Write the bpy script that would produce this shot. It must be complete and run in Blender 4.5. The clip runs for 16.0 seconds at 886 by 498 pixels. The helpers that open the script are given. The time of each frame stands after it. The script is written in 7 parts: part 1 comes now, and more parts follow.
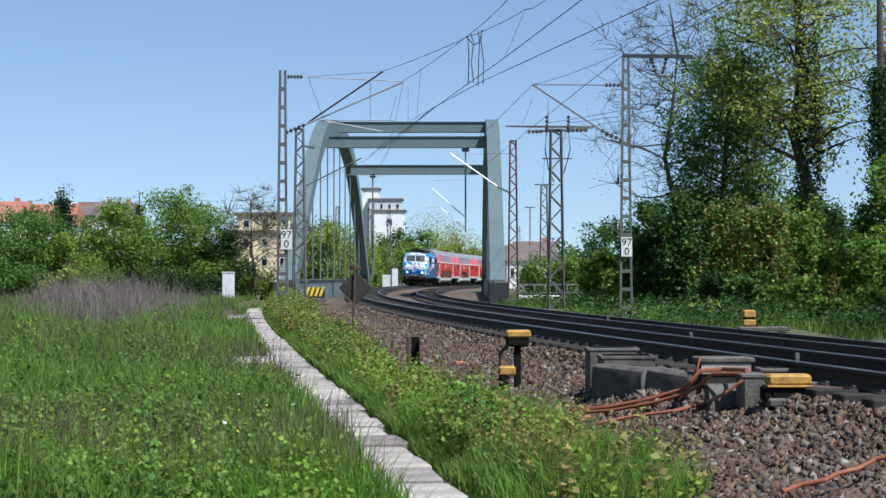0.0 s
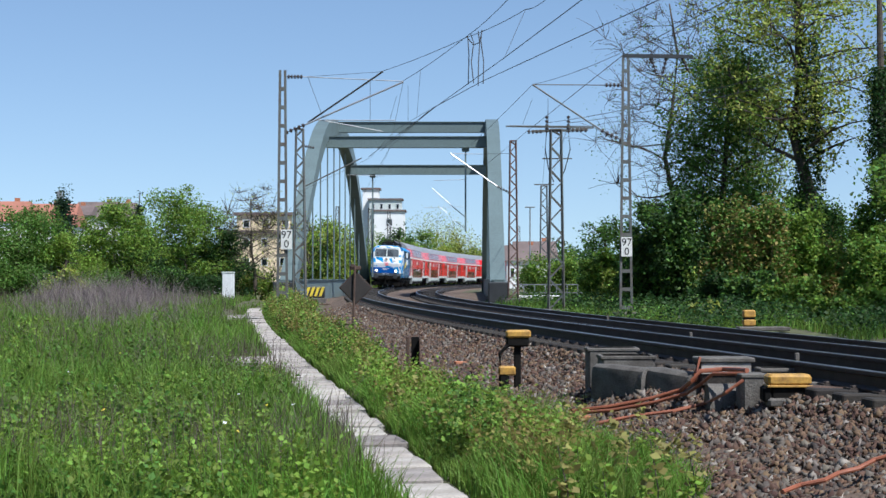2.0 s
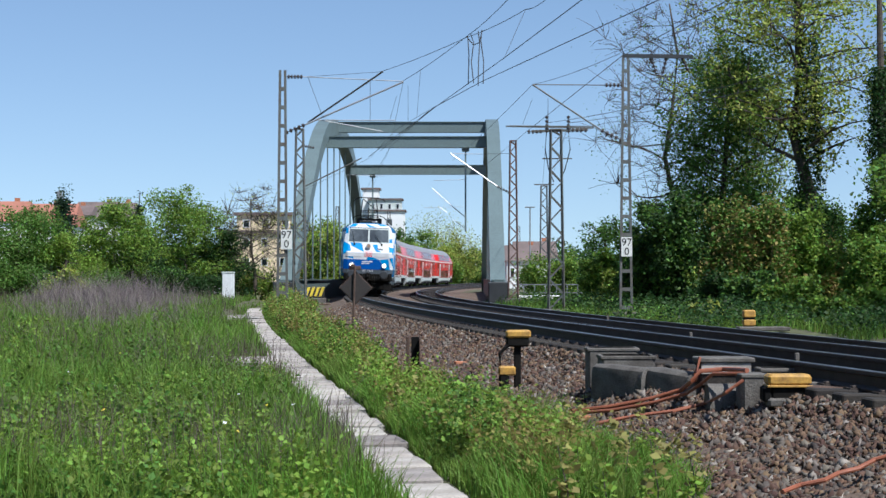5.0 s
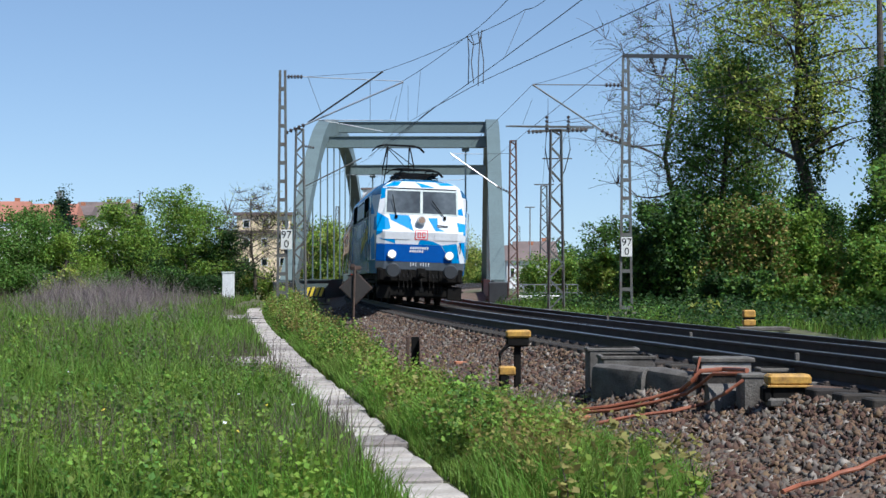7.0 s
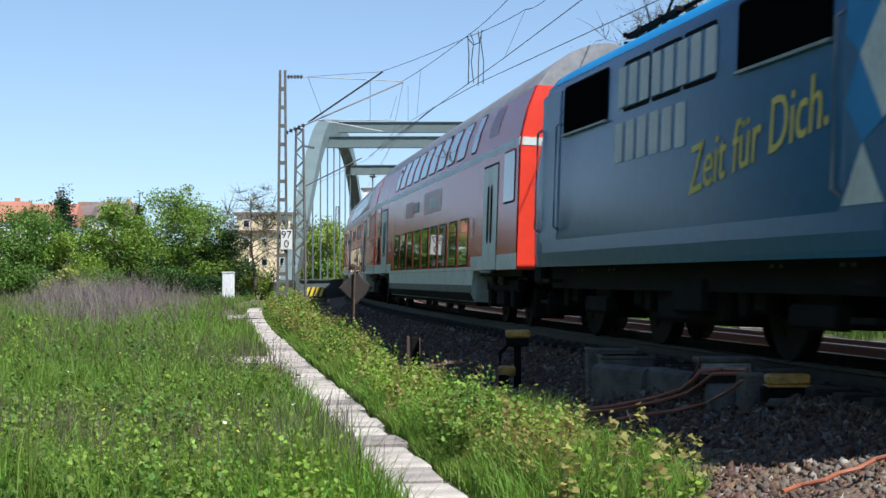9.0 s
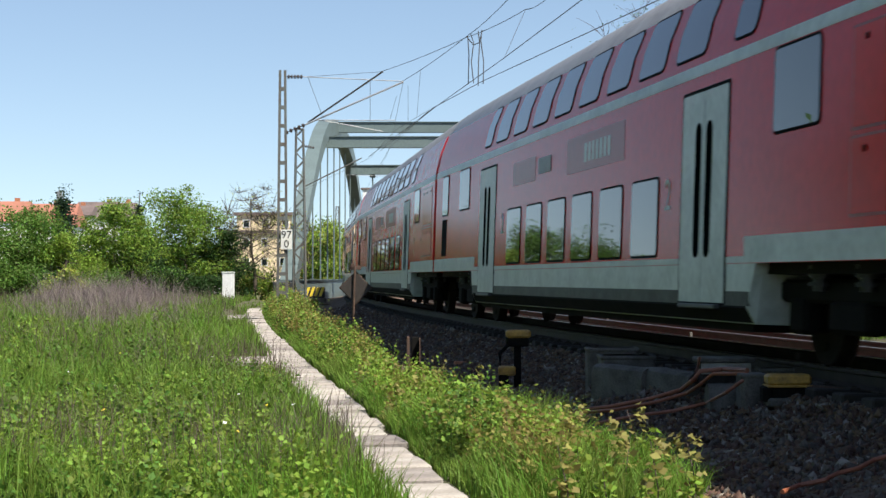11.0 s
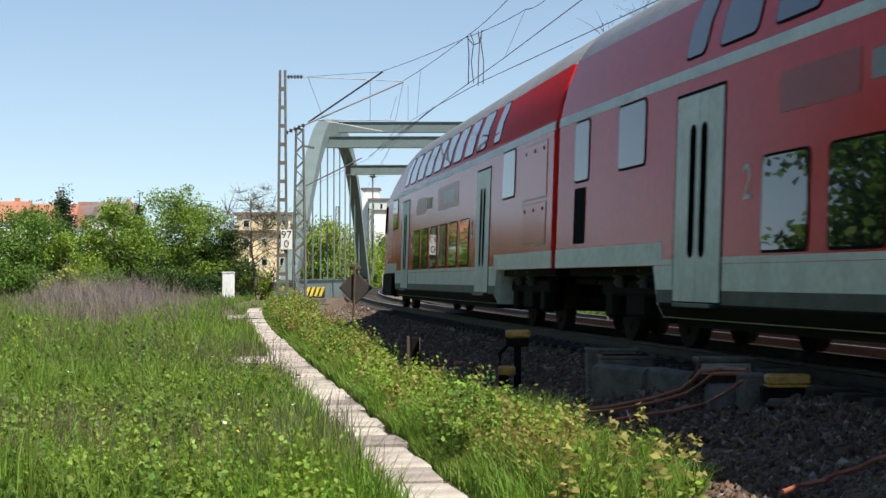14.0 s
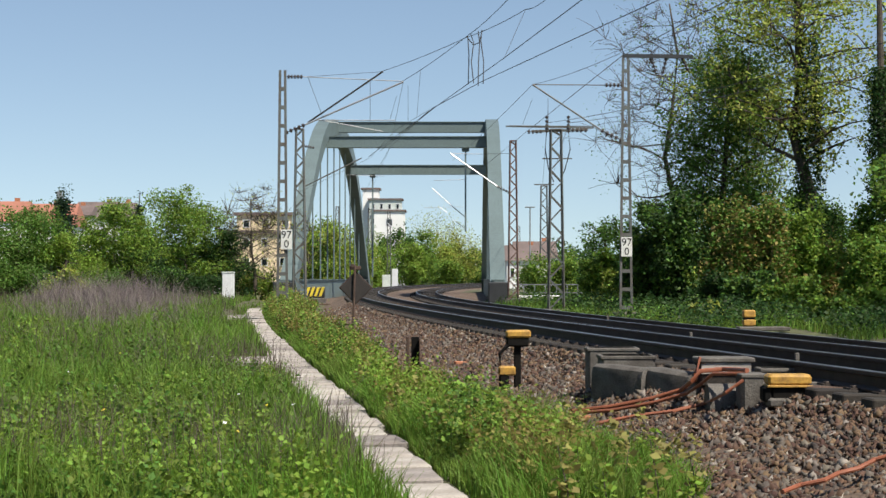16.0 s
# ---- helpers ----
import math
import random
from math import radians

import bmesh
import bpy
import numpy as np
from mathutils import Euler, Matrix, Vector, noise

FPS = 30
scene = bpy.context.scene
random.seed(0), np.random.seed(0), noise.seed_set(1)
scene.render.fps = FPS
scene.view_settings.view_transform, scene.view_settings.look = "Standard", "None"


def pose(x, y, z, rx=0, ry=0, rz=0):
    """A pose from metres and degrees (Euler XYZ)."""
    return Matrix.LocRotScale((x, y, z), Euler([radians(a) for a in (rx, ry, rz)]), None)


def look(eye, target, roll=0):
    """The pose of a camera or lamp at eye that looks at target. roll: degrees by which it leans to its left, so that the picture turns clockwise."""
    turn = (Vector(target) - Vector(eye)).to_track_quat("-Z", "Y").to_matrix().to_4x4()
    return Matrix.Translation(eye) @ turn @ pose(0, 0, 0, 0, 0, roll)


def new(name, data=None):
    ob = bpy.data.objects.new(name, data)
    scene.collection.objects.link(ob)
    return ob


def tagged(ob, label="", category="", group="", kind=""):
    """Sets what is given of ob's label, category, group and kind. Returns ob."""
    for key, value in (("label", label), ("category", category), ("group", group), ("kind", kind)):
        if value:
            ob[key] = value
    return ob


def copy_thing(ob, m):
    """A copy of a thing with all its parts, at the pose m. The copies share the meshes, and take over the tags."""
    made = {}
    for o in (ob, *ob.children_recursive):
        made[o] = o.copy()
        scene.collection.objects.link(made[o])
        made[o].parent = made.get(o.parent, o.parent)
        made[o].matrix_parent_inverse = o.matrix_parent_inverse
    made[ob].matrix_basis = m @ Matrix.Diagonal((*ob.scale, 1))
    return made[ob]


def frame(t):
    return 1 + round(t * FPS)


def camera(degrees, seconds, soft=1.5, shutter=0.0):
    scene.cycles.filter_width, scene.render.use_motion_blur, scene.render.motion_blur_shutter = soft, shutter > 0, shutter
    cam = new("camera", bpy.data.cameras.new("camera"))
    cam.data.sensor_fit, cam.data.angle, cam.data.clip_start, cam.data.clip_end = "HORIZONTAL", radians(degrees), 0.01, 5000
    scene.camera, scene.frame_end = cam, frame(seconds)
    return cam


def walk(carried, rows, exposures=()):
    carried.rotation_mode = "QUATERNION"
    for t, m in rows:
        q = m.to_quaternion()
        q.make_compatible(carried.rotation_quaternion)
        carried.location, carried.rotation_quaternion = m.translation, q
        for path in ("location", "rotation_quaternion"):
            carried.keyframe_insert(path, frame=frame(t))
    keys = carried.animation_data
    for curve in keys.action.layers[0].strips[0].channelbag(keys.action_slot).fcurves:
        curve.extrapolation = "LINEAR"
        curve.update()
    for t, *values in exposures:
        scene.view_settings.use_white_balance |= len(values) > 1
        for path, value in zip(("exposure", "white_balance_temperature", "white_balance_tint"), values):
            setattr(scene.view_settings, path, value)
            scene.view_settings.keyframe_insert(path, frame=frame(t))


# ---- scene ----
cam = camera(28.22, 16.0, shutter=0.15)
EYE = 0.832
walk(cam, [(0.0, pose(0, 0, EYE, 90.962, 0, 0)), (16.0, pose(0, 0, EYE, 90.962, 0, 0))],
     exposures=[(0.0, 0.42, 5800, 10), (8.2, 0.42, 5800, 10), (9.0, 0.75, 6050, 10), (12.0, 0.76, 6850, 10), (14.6, 0.76, 6900, 10), (15.6, 0.5, 6800, 10), (16.0, 0.47, 6750, 10)])

# ---- daylight ----
SUN_AZ, SUN_EL = 136.0, 54.0          # clockwise from +y, degrees
world = bpy.data.worlds.new("world")
scene.world = world
world.use_nodes = True
wn = world.node_tree
sky = wn.nodes.new("ShaderNodeTexSky")
sky.sky_type = 'NISHITA'
sky.sun_disc = False
sky.sun_elevation = radians(SUN_EL)
sky.sun_rotation = radians(SUN_AZ)
sky.air_density, sky.dust_density, sky.ozone_density = 1.0, 0.2, 0.8
lift = wn.nodes.new("ShaderNodeVectorMath")
lift.inputs[1].default_value = (0, 0, 0.075)
wn.links.new(wn.nodes.new("ShaderNodeTexCoord").outputs["Generated"], lift.inputs[0])
wn.links.new(lift.outputs[0], sky.inputs[0])
wn.links.new(sky.outputs[0], wn.nodes["Background"].inputs[0])
wn.nodes["Background"].inputs[1].default_value = 0.093
sun_data = bpy.data.lights.new("sun", 'SUN')
sun_data.energy, sun_data.angle, sun_data.color = 5.0, radians(0.53), (1.0, 0.95, 0.86)
sun = new("sun", sun_data)
_h = math.cos(radians(SUN_EL))
SUN_DIR = Vector((_h * math.sin(radians(SUN_AZ)), _h * math.cos(radians(SUN_AZ)), math.sin(radians(SUN_EL))))
sun.matrix_world = look(SUN_DIR * 200, (0, 0, 0))


# ---- materials ----
def mat(name, color, rough=0.6, metal=0.0, vary=0.25, scale=6.0, fine=60.0, bump=0.0, tint=None, island=False, obrand=0.0, spec=0.5, trans=0.0, coords='Object'):
    """A procedural surface: base colour with coarse stains, fine grain and relief."""
    m = bpy.data.materials.new(name)
    m.use_nodes = True
    nt = m.node_tree
    b = nt.nodes["Principled BSDF"]
    b.inputs["Roughness"].default_value = rough
    b.inputs["Metallic"].default_value = metal
    b.inputs["Specular IOR Level"].default_value = spec
    tc = nt.nodes.new("ShaderNodeTexCoord")
    n1 = nt.nodes.new("ShaderNodeTexNoise")
    n1.inputs["Scale"].default_value = scale
    n1.inputs["Detail"].default_value = 5
    n2 = nt.nodes.new("ShaderNodeTexNoise")
    n2.inputs["Scale"].default_value = fine
    n2.inputs["Detail"].default_value = 3
    for n in (n1, n2):
        nt.links.new(tc.outputs[coords], n.inputs["Vector"])
    mix = nt.nodes.new("ShaderNodeMix")
    mix.data_type = 'RGBA'
    tint = tint or tuple(c * 0.55 for c in color)
    mix.inputs[6].default_value = (*color, 1)
    mix.inputs[7].default_value = (*tint, 1)
    ramp = nt.nodes.new("ShaderNodeMapRange")
    ramp.inputs[1].default_value, ramp.inputs[2].default_value = 0.38, 0.68
    ramp.inputs[3].default_value, ramp.inputs[4].default_value = 0.0, min(1.0, vary * 2.2)
    nt.links.new(n1.outputs[0], ramp.inputs[0])
    nt.links.new(ramp.outputs[0], mix.inputs[0])
    hsv = nt.nodes.new("ShaderNodeHueSaturation")
    nt.links.new(mix.outputs[2], hsv.inputs["Color"])
    val = nt.nodes.new("ShaderNodeMapRange")
    val.inputs[1].default_value, val.inputs[2].default_value = 0.3, 0.7
    val.inputs[3].default_value, val.inputs[4].default_value = 1 - vary * 0.6, 1 + vary * 0.5
    nt.links.new(n2.outputs[0], val.inputs[0])
    last = val.outputs[0]
    if island or obrand:
        if island:
            src = nt.nodes.new("ShaderNodeNewGeometry").outputs["Random Per Island"]
        else:
            src = nt.nodes.new("ShaderNodeObjectInfo").outputs["Random"]
        amount = obrand or 0.5
        mr = nt.nodes.new("ShaderNodeMapRange")
        mr.inputs[3].default_value, mr.inputs[4].default_value = 1 - amount, 1 + amount
        nt.links.new(src, mr.inputs[0])
        mul = nt.nodes.new("ShaderNodeMath")
        mul.operation = 'MULTIPLY'
        nt.links.new(last, mul.inputs[0])
        nt.links.new(mr.outputs[0], mul.inputs[1])
        last = mul.outputs[0]
        hue = nt.nodes.new("ShaderNodeMapRange")
        hue.inputs[3].default_value, hue.inputs[4].default_value = 0.5 - amount * 0.05, 0.5 + amount * 0.05
        nt.links.new(src, hue.inputs[0])
        nt.links.new(hue.outputs[0], hsv.inputs["Hue"])
    nt.links.new(last, hsv.inputs["Value"])
    nt.links.new(hsv.outputs[0], b.inputs["Base Color"])
    if bump:
        bp = nt.nodes.new("ShaderNodeBump")
        bp.inputs["Strength"].default_value = bump
        bp.inputs["Distance"].default_value = 0.02
        nt.links.new(n2.outputs[0], bp.inputs["Height"])
        nt.links.new(bp.outputs[0], b.inputs["Normal"])
    if trans:
        tr = nt.nodes.new("ShaderNodeBsdfTranslucent")
        nt.links.new(hsv.outputs[0], tr.inputs[0])
        ms = nt.nodes.new("ShaderNodeMixShader")
        ms.inputs[0].default_value = trans
        nt.links.new(b.outputs[0], ms.inputs[1])
        nt.links.new(tr.outputs[0], ms.inputs[2])
        nt.links.new(ms.outputs[0], nt.nodes["Material Output"].inputs[0])
    return m


def glow(name, color, strength):
    m = bpy.data.materials.new(name)
    m.use_nodes = True
    b = m.node_tree.nodes["Principled BSDF"]
    b.inputs["Base Color"].default_value = (*color, 1)
    b.inputs["Emission Color"].default_value = (*color, 1)
    b.inputs["Emission Strength"].default_value = strength
    return m


M_soil = mat("soil", (0.09, 0.10, 0.04), 0.95, vary=0.5, scale=0.6, fine=14, tint=(0.07, 0.06, 0.035), bump=0.6)
M_ballast_bed = mat("ballast_bed", (0.14, 0.098, 0.07), 0.95, vary=0.6, scale=1.5, fine=26, tint=(0.075, 0.048, 0.032), bump=1.0)
M_stone = mat("ballast_stone", (0.122, 0.070, 0.045), 0.9, vary=0.4, scale=9, fine=50, tint=(0.06, 0.032, 0.02), island=True, obrand=0.5)
M_stone_grey = mat("ballast_stone_grey", (0.112, 0.092, 0.076), 0.9, vary=0.4, scale=9, fine=50, tint=(0.07, 0.056, 0.046), island=True, obrand=0.5)
M_stone_pale = mat("ballast_stone_pale", (0.25, 0.22, 0.19), 0.9, vary=0.3, scale=9, fine=50, tint=(0.16, 0.13, 0.11), island=True, obrand=0.3)
M_rail = mat("rail_steel", (0.055, 0.042, 0.036), 0.7, metal=0.3, vary=0.4, scale=4, fine=40)
M_rail_top = mat("rail_head", (0.42, 0.41, 0.40), 0.3, metal=0.9, vary=0.3, scale=3, fine=50)
M_sleeper = mat("sleeper_wood", (0.0315, 0.0259, 0.0210), 0.9, vary=0.4, scale=5, fine=50, obrand=0.3, bump=0.4)
M_slab = mat("concrete_slab", (0.375, 0.34, 0.31), 0.9, vary=0.3, scale=3, fine=60, obrand=0.35, tint=(0.20, 0.17, 0.145), bump=0.3)
M_concrete = mat("concrete", (0.135, 0.124, 0.11), 0.9, vary=0.45, scale=4, fine=60, tint=(0.06, 0.052, 0.045), bump=0.4)
M_bridge = mat("bridge_paint", (0.125, 0.168, 0.168), 0.5, vary=0.25, scale=0.5, fine=9, tint=(0.10, 0.13, 0.128))
M_galv = mat("galvanised_steel", (0.30, 0.31, 0.31), 0.5, metal=0.5, vary=0.3, scale=2, fine=20)
M_mast = mat("mast_paint", (0.125, 0.14, 0.135), 0.6, metal=0.2, vary=0.35, scale=2, fine=20, tint=(0.10, 0.07, 0.05))
M_rustmast = mat("rusty_mast", (0.17, 0.10, 0.08), 0.75, metal=0.2, vary=0.4, scale=3, fine=20, tint=(0.10, 0.07, 0.06))
M_alu = mat("aluminium_tube", (0.5, 0.51, 0.52), 0.35, metal=0.6, vary=0.1, scale=4, fine=30)
M_wire = mat("overhead_wire", (0.05, 0.05, 0.05), 0.6, metal=0.3, vary=0.1)
M_insul = mat("insulator", (0.035, 0.025, 0.022), 0.6, vary=0.1)
M_dark = mat("underframe_black", (0.008, 0.0078, 0.0075), 0.85, vary=0.4, scale=3, fine=30, tint=(0.014, 0.012, 0.01), spec=0.1)
M_red = mat("coach_red", (0.70, 0.014, 0.012), 0.18, vary=0.14, scale=0.8, fine=8, tint=(0.50, 0.016, 0.014), spec=0.075)
# grey-green that stands in for grass mirrored in the lower coach side
M_sill = mat("sill_grass_reflection", (0.085, 0.095, 0.088), 0.5, vary=0.35, scale=2, fine=14, tint=(0.04, 0.042, 0.04), spec=0.15)
M_brightred = mat("end_red", (0.72, 0.045, 0.02), 0.4, vary=0.1, scale=1.5, fine=8)
M_ltgrey = mat("light_grey_paint", (0.60, 0.65, 0.61), 0.35, vary=0.2, scale=1.5, fine=10, spec=0.2)
M_display = mat("display_panel", (0.34, 0.33, 0.13), 0.5, vary=0.3, scale=5, fine=30)
M_faded = mat("faded_red", (0.36, 0.03, 0.026), 0.3, vary=0.15, scale=2, fine=10, spec=0.15)
M_roof = mat("coach_roof", (0.26, 0.26, 0.27), 0.45, vary=0.3, scale=1.5, fine=10, tint=(0.17, 0.165, 0.16))
M_glass = mat("window_glass", (0.012, 0.016, 0.018), 0.02, vary=0.05, spec=0.55)
M_cabglass = mat("cab_glass", (0.004, 0.005, 0.006), 0.5, vary=0.05, spec=0.0)
M_wheel = mat("wheel_steel", (0.022, 0.017, 0.014), 0.8, metal=0.0, vary=0.4, scale=8, fine=40, spec=0.1)
M_gasket = mat("window_rubber", (0.008, 0.008, 0.009), 0.9, vary=0.1, spec=0.05)
M_blue = mat("loco_blue", (0.008, 0.24, 0.56), 0.5, vary=0.12, scale=1.0, fine=8, spec=0.15)
# loco blue made darker for the side walls: their shade is in the colour
M_blue_shaded = mat("loco_blue_shaded", (0.012, 0.115, 0.26), 0.26, vary=0.15, scale=0.7, fine=6, tint=(0.018, 0.11, 0.21), spec=0.08)
M_deepblue = mat("loco_deep_blue", (0.004, 0.085, 0.36), 0.45, vary=0.12, spec=0.2)
M_white = mat("white_paint", (0.66, 0.67, 0.68), 0.5, vary=0.1, scale=2, fine=12, spec=0.2)
M_bandgrey = mat("loco_band_grey", (0.085, 0.10, 0.115), 0.5, vary=0.25, scale=2, fine=16)
M_grey = mat("loco_grey", (0.035, 0.037, 0.04), 0.5, vary=0.25, scale=2, fine=16)
M_yellow = mat("yellow_plastic", (0.50, 0.28, 0.05), 0.55, vary=0.4, scale=9, fine=45, tint=(0.26, 0.14, 0.035))
M_yellow_text = mat("yellow_lettering", (0.72, 0.55, 0.05), 0.5, vary=0.05)
M_black = mat("black_paint", (0.02, 0.02, 0.02), 0.5, vary=0.2)
M_logo = mat("logo_red", (0.70, 0.02, 0.03), 0.4, vary=0.05)
M_lamp = glow("headlight", (1.0, 0.86, 0.62), 2.5)
M_toplens = mat("unlit_lens", (0.35, 0.24, 0.17), 0.12, vary=0.2, scale=8)
M_orange = mat("orange_cable", (0.3000, 0.0990, 0.0495), 0.5, vary=0.25, scale=6, fine=40)
M_brick = mat("brick_clay", (0.42, 0.17, 0.09), 0.9, vary=0.3, scale=8, fine=50)
M_rust = mat("rusty_steel", (0.09, 0.055, 0.04), 0.85, vary=0.5, scale=8, fine=50)
M_sign = mat("sign_enamel", (0.68, 0.68, 0.64), 0.5, vary=0.12, scale=8, fine=40)
M_signback = mat("sign_back", (0.035, 0.028, 0.024), 0.6, vary=0.3, scale=5, fine=30)
M_bark = mat("bark", (0.085, 0.068, 0.05), 0.95, vary=0.5, scale=4, fine=30, bump=0.8)
M_cream = mat("cream_render", (0.84, 0.68, 0.45), 0.9, vary=0.12, scale=0.3, fine=4)
M_whitewall = mat("white_render", (0.78, 0.78, 0.76), 0.9, vary=0.08, scale=0.3, fine=4)
M_tile = mat("clay_roof_tile", (0.36, 0.15, 0.10), 0.85, vary=0.25, scale=0.6, fine=6)
M_darkroof = mat("dark_roof", (0.16, 0.12, 0.11), 0.85, vary=0.25, scale=0.6, fine=6)


def leafmat(name, color, tint, amount=0.45):
    return mat(name, color, 0.6, vary=0.3, scale=0.5, fine=2.0, tint=tint, island=True, obrand=amount, trans=0.45, spec=0.3)


M_grass = leafmat("grass_blade", (0.135, 0.25, 0.030), (0.20, 0.265, 0.055))
M_drygrass = leafmat("dry_stem", (0.15, 0.115, 0.095), (0.11, 0.085, 0.07))
M_leaf = leafmat("leaf_green", (0.12, 0.215, 0.035), (0.075, 0.15, 0.03))
M_leaf_light = leafmat("leaf_fresh", (0.22, 0.32, 0.045), (0.155, 0.24, 0.04))
M_leaf_yellow = leafmat("leaf_yellowish", (0.38, 0.40, 0.08), (0.28, 0.33, 0.06))
M_leaf_dark = leafmat("leaf_dark", (0.042, 0.09, 0.022), (0.028, 0.06, 0.018))
M_leaf_conifer = leafmat("conifer_needle", (0.03, 0.065, 0.035), (0.025, 0.055, 0.025))
M_leaf_bronze = leafmat("leaf_bronze", (0.27, 0.205, 0.065), (0.20, 0.215, 0.055))
M_deadstem = leafmat("dead_stem", (0.28, 0.228, 0.215), (0.20, 0.16, 0.15))
M_shoot = leafmat("maple_shoot_leaf", (0.31, 0.27, 0.09), (0.25, 0.29, 0.07), 0.3)
# uneven grey base imitates the sky mirrored in the panes
M_windscreen = mat("windscreen_sky_grey", (0.10, 0.115, 0.125), 0.06, vary=0.35, scale=0.9, fine=5, tint=(0.03, 0.035, 0.04))
M_twig = mat("bare_twig", (0.13, 0.10, 0.085), 0.9, vary=0.3)


# ---- mesh helpers ----
class Shape:
    """Collects vertices and faces of one mesh."""

    def __init__(self):
        self.v, self.f = [], []

    def add(self, verts, faces):
        n = len(self.v)
        self.v.extend(tuple(p) for p in verts)
        self.f.extend(tuple(i + n for i in f) for f in faces)
        return self

    def box(self, c, size, m=None, bevel=0.0):
        hx, hy, hz = (s / 2 for s in size)
        b = min(bevel, hx * 0.45, hy * 0.45, hz * 0.45)
        if b <= 0:
            vs = [Vector((x, y, z)) for z in (-hz, hz) for y in (-hy, hy) for x in (-hx, hx)]
            fs = [(0, 2, 3, 1), (4, 5, 7, 6), (0, 1, 5, 4), (2, 6, 7, 3), (0, 4, 6, 2), (1, 3, 7, 5)]
        else:
            ring = [(-hx + b, -hy), (hx - b, -hy), (hx, -hy + b), (hx, hy - b), (hx - b, hy), (-hx + b, hy), (-hx, hy - b), (-hx, -hy + b)]
            inner = [(x * (1 - b / hx), y * (1 - b / hy)) for x, y in ring]
            vs = []
            for r, z in ((inner, -hz), (ring, -hz + b), (ring, hz - b), (inner, hz)):
                vs += [Vector((x, y, z)) for x, y in r]
            fs = [tuple(range(7, -1, -1)), tuple(range(24, 32))]
            for k in range(3):
                for i in range(8):
                    j = (i + 1) % 8
                    fs.append((k * 8 + i, k * 8 + j, k * 8 + 8 + j, k * 8 + 8 + i))
        m = (Matrix.Translation(c) @ m) if m is not None else Matrix.Translation(c)
        return self.add([m @ p for p in vs], fs)

    def bar(self, p, q, w, h=None, up=(0, 0, 1)):
        """A square bar from p to q."""
        p, q = Vector(p), Vector(q)
        d = (q - p)
        side = d.cross(Vector(up))
        if side.length < 1e-6:
            side = d.cross(Vector((1, 0, 0)))
        side.normalize()
        u = side.cross(d).normalized()
        a, b = side * w / 2, u * (h or w) / 2
        vs = [p - a - b, p + a - b, p + a + b, p - a + b, q - a - b, q + a - b, q + a + b, q - a + b]
        return self.add(vs, [(3, 2, 1, 0), (4, 5, 6, 7), (0, 1, 5, 4), (1, 2, 6, 5), (2, 3, 7, 6), (3, 0, 4, 7)])

    def tube(self, pts, r, n=8, r2=None, cap=True):
        """A round tube along points."""
        pts = [Vector(p) for p in pts]
        rings = []
        for i, p in enumerate(pts):
            d = (pts[min(i + 1, len(pts) - 1)] - pts[max(i - 1, 0)]).normalized()
            a = d.cross(Vector((0, 0, 1)))
            if a.length < 1e-3:
                a = d.cross(Vector((1, 0, 0)))
            a.normalize()
            b = d.cross(a)
            rr = r if r2 is None else r + (r2 - r) * i / max(1, len(pts) - 1)
            rings.append([p + (a * math.cos(2 * math.pi * k / n) + b * math.sin(2 * math.pi * k / n)) * rr for k in range(n)])
        return self.loft(rings, cap)

    def loft(self, rings, cap=True, closed=True):
        n = len(rings[0])
        vs = [p for r in rings for p in r]
        fs = []
        for k in range(len(rings) - 1):
            for i in range(n if closed else n - 1):
                j = (i + 1) % n
                fs.append((k * n + i, k * n + j, k * n + n + j, k * n + n + i))
        if cap:
            fs.append(tuple(range(n - 1, -1, -1)))
            fs.append(tuple(range((len(rings) - 1) * n, len(rings) * n)))
        return self.add(vs, fs)

    def disc(self, c, axis, r, depth, n=20):
        a = Vector(axis).normalized() * depth / 2
        c = Vector(c)
        return self.tube([c - a, c + a], r, n)

    def mesh(self, name, material, smooth=False):
        me = bpy.data.meshes.new(name)
        me.from_pydata([tuple(p) for p in self.v], [], self.f)
        me.materials.append(material)
        bm = bmesh.new()
        bm.from_mesh(me)
        bmesh.ops.recalc_face_normals(bm, faces=bm.faces)
        if smooth:
            for f in bm.faces:
                f.smooth = True
            for e in bm.edges:
                if len(e.link_faces) == 2 and e.calc_face_angle(0) > 0.6:
                    e.smooth = False
        bm.to_mesh(me)
        bm.free()
        return me


def part(name, shape, material, parent=None, label="", smooth=False):
    """Links a shape as one mesh object, under a thing or a part if one is given."""
    ob = new(name, shape.mesh(name, material, smooth))
    if parent is not None:
        ob.parent = parent
    if label:
        ob["label"] = label
    return ob


def thing(name, m, label, category, group="", kind=""):
    ob = new(name)
    ob.matrix_basis = m
    return tagged(ob, label, category, group, kind)


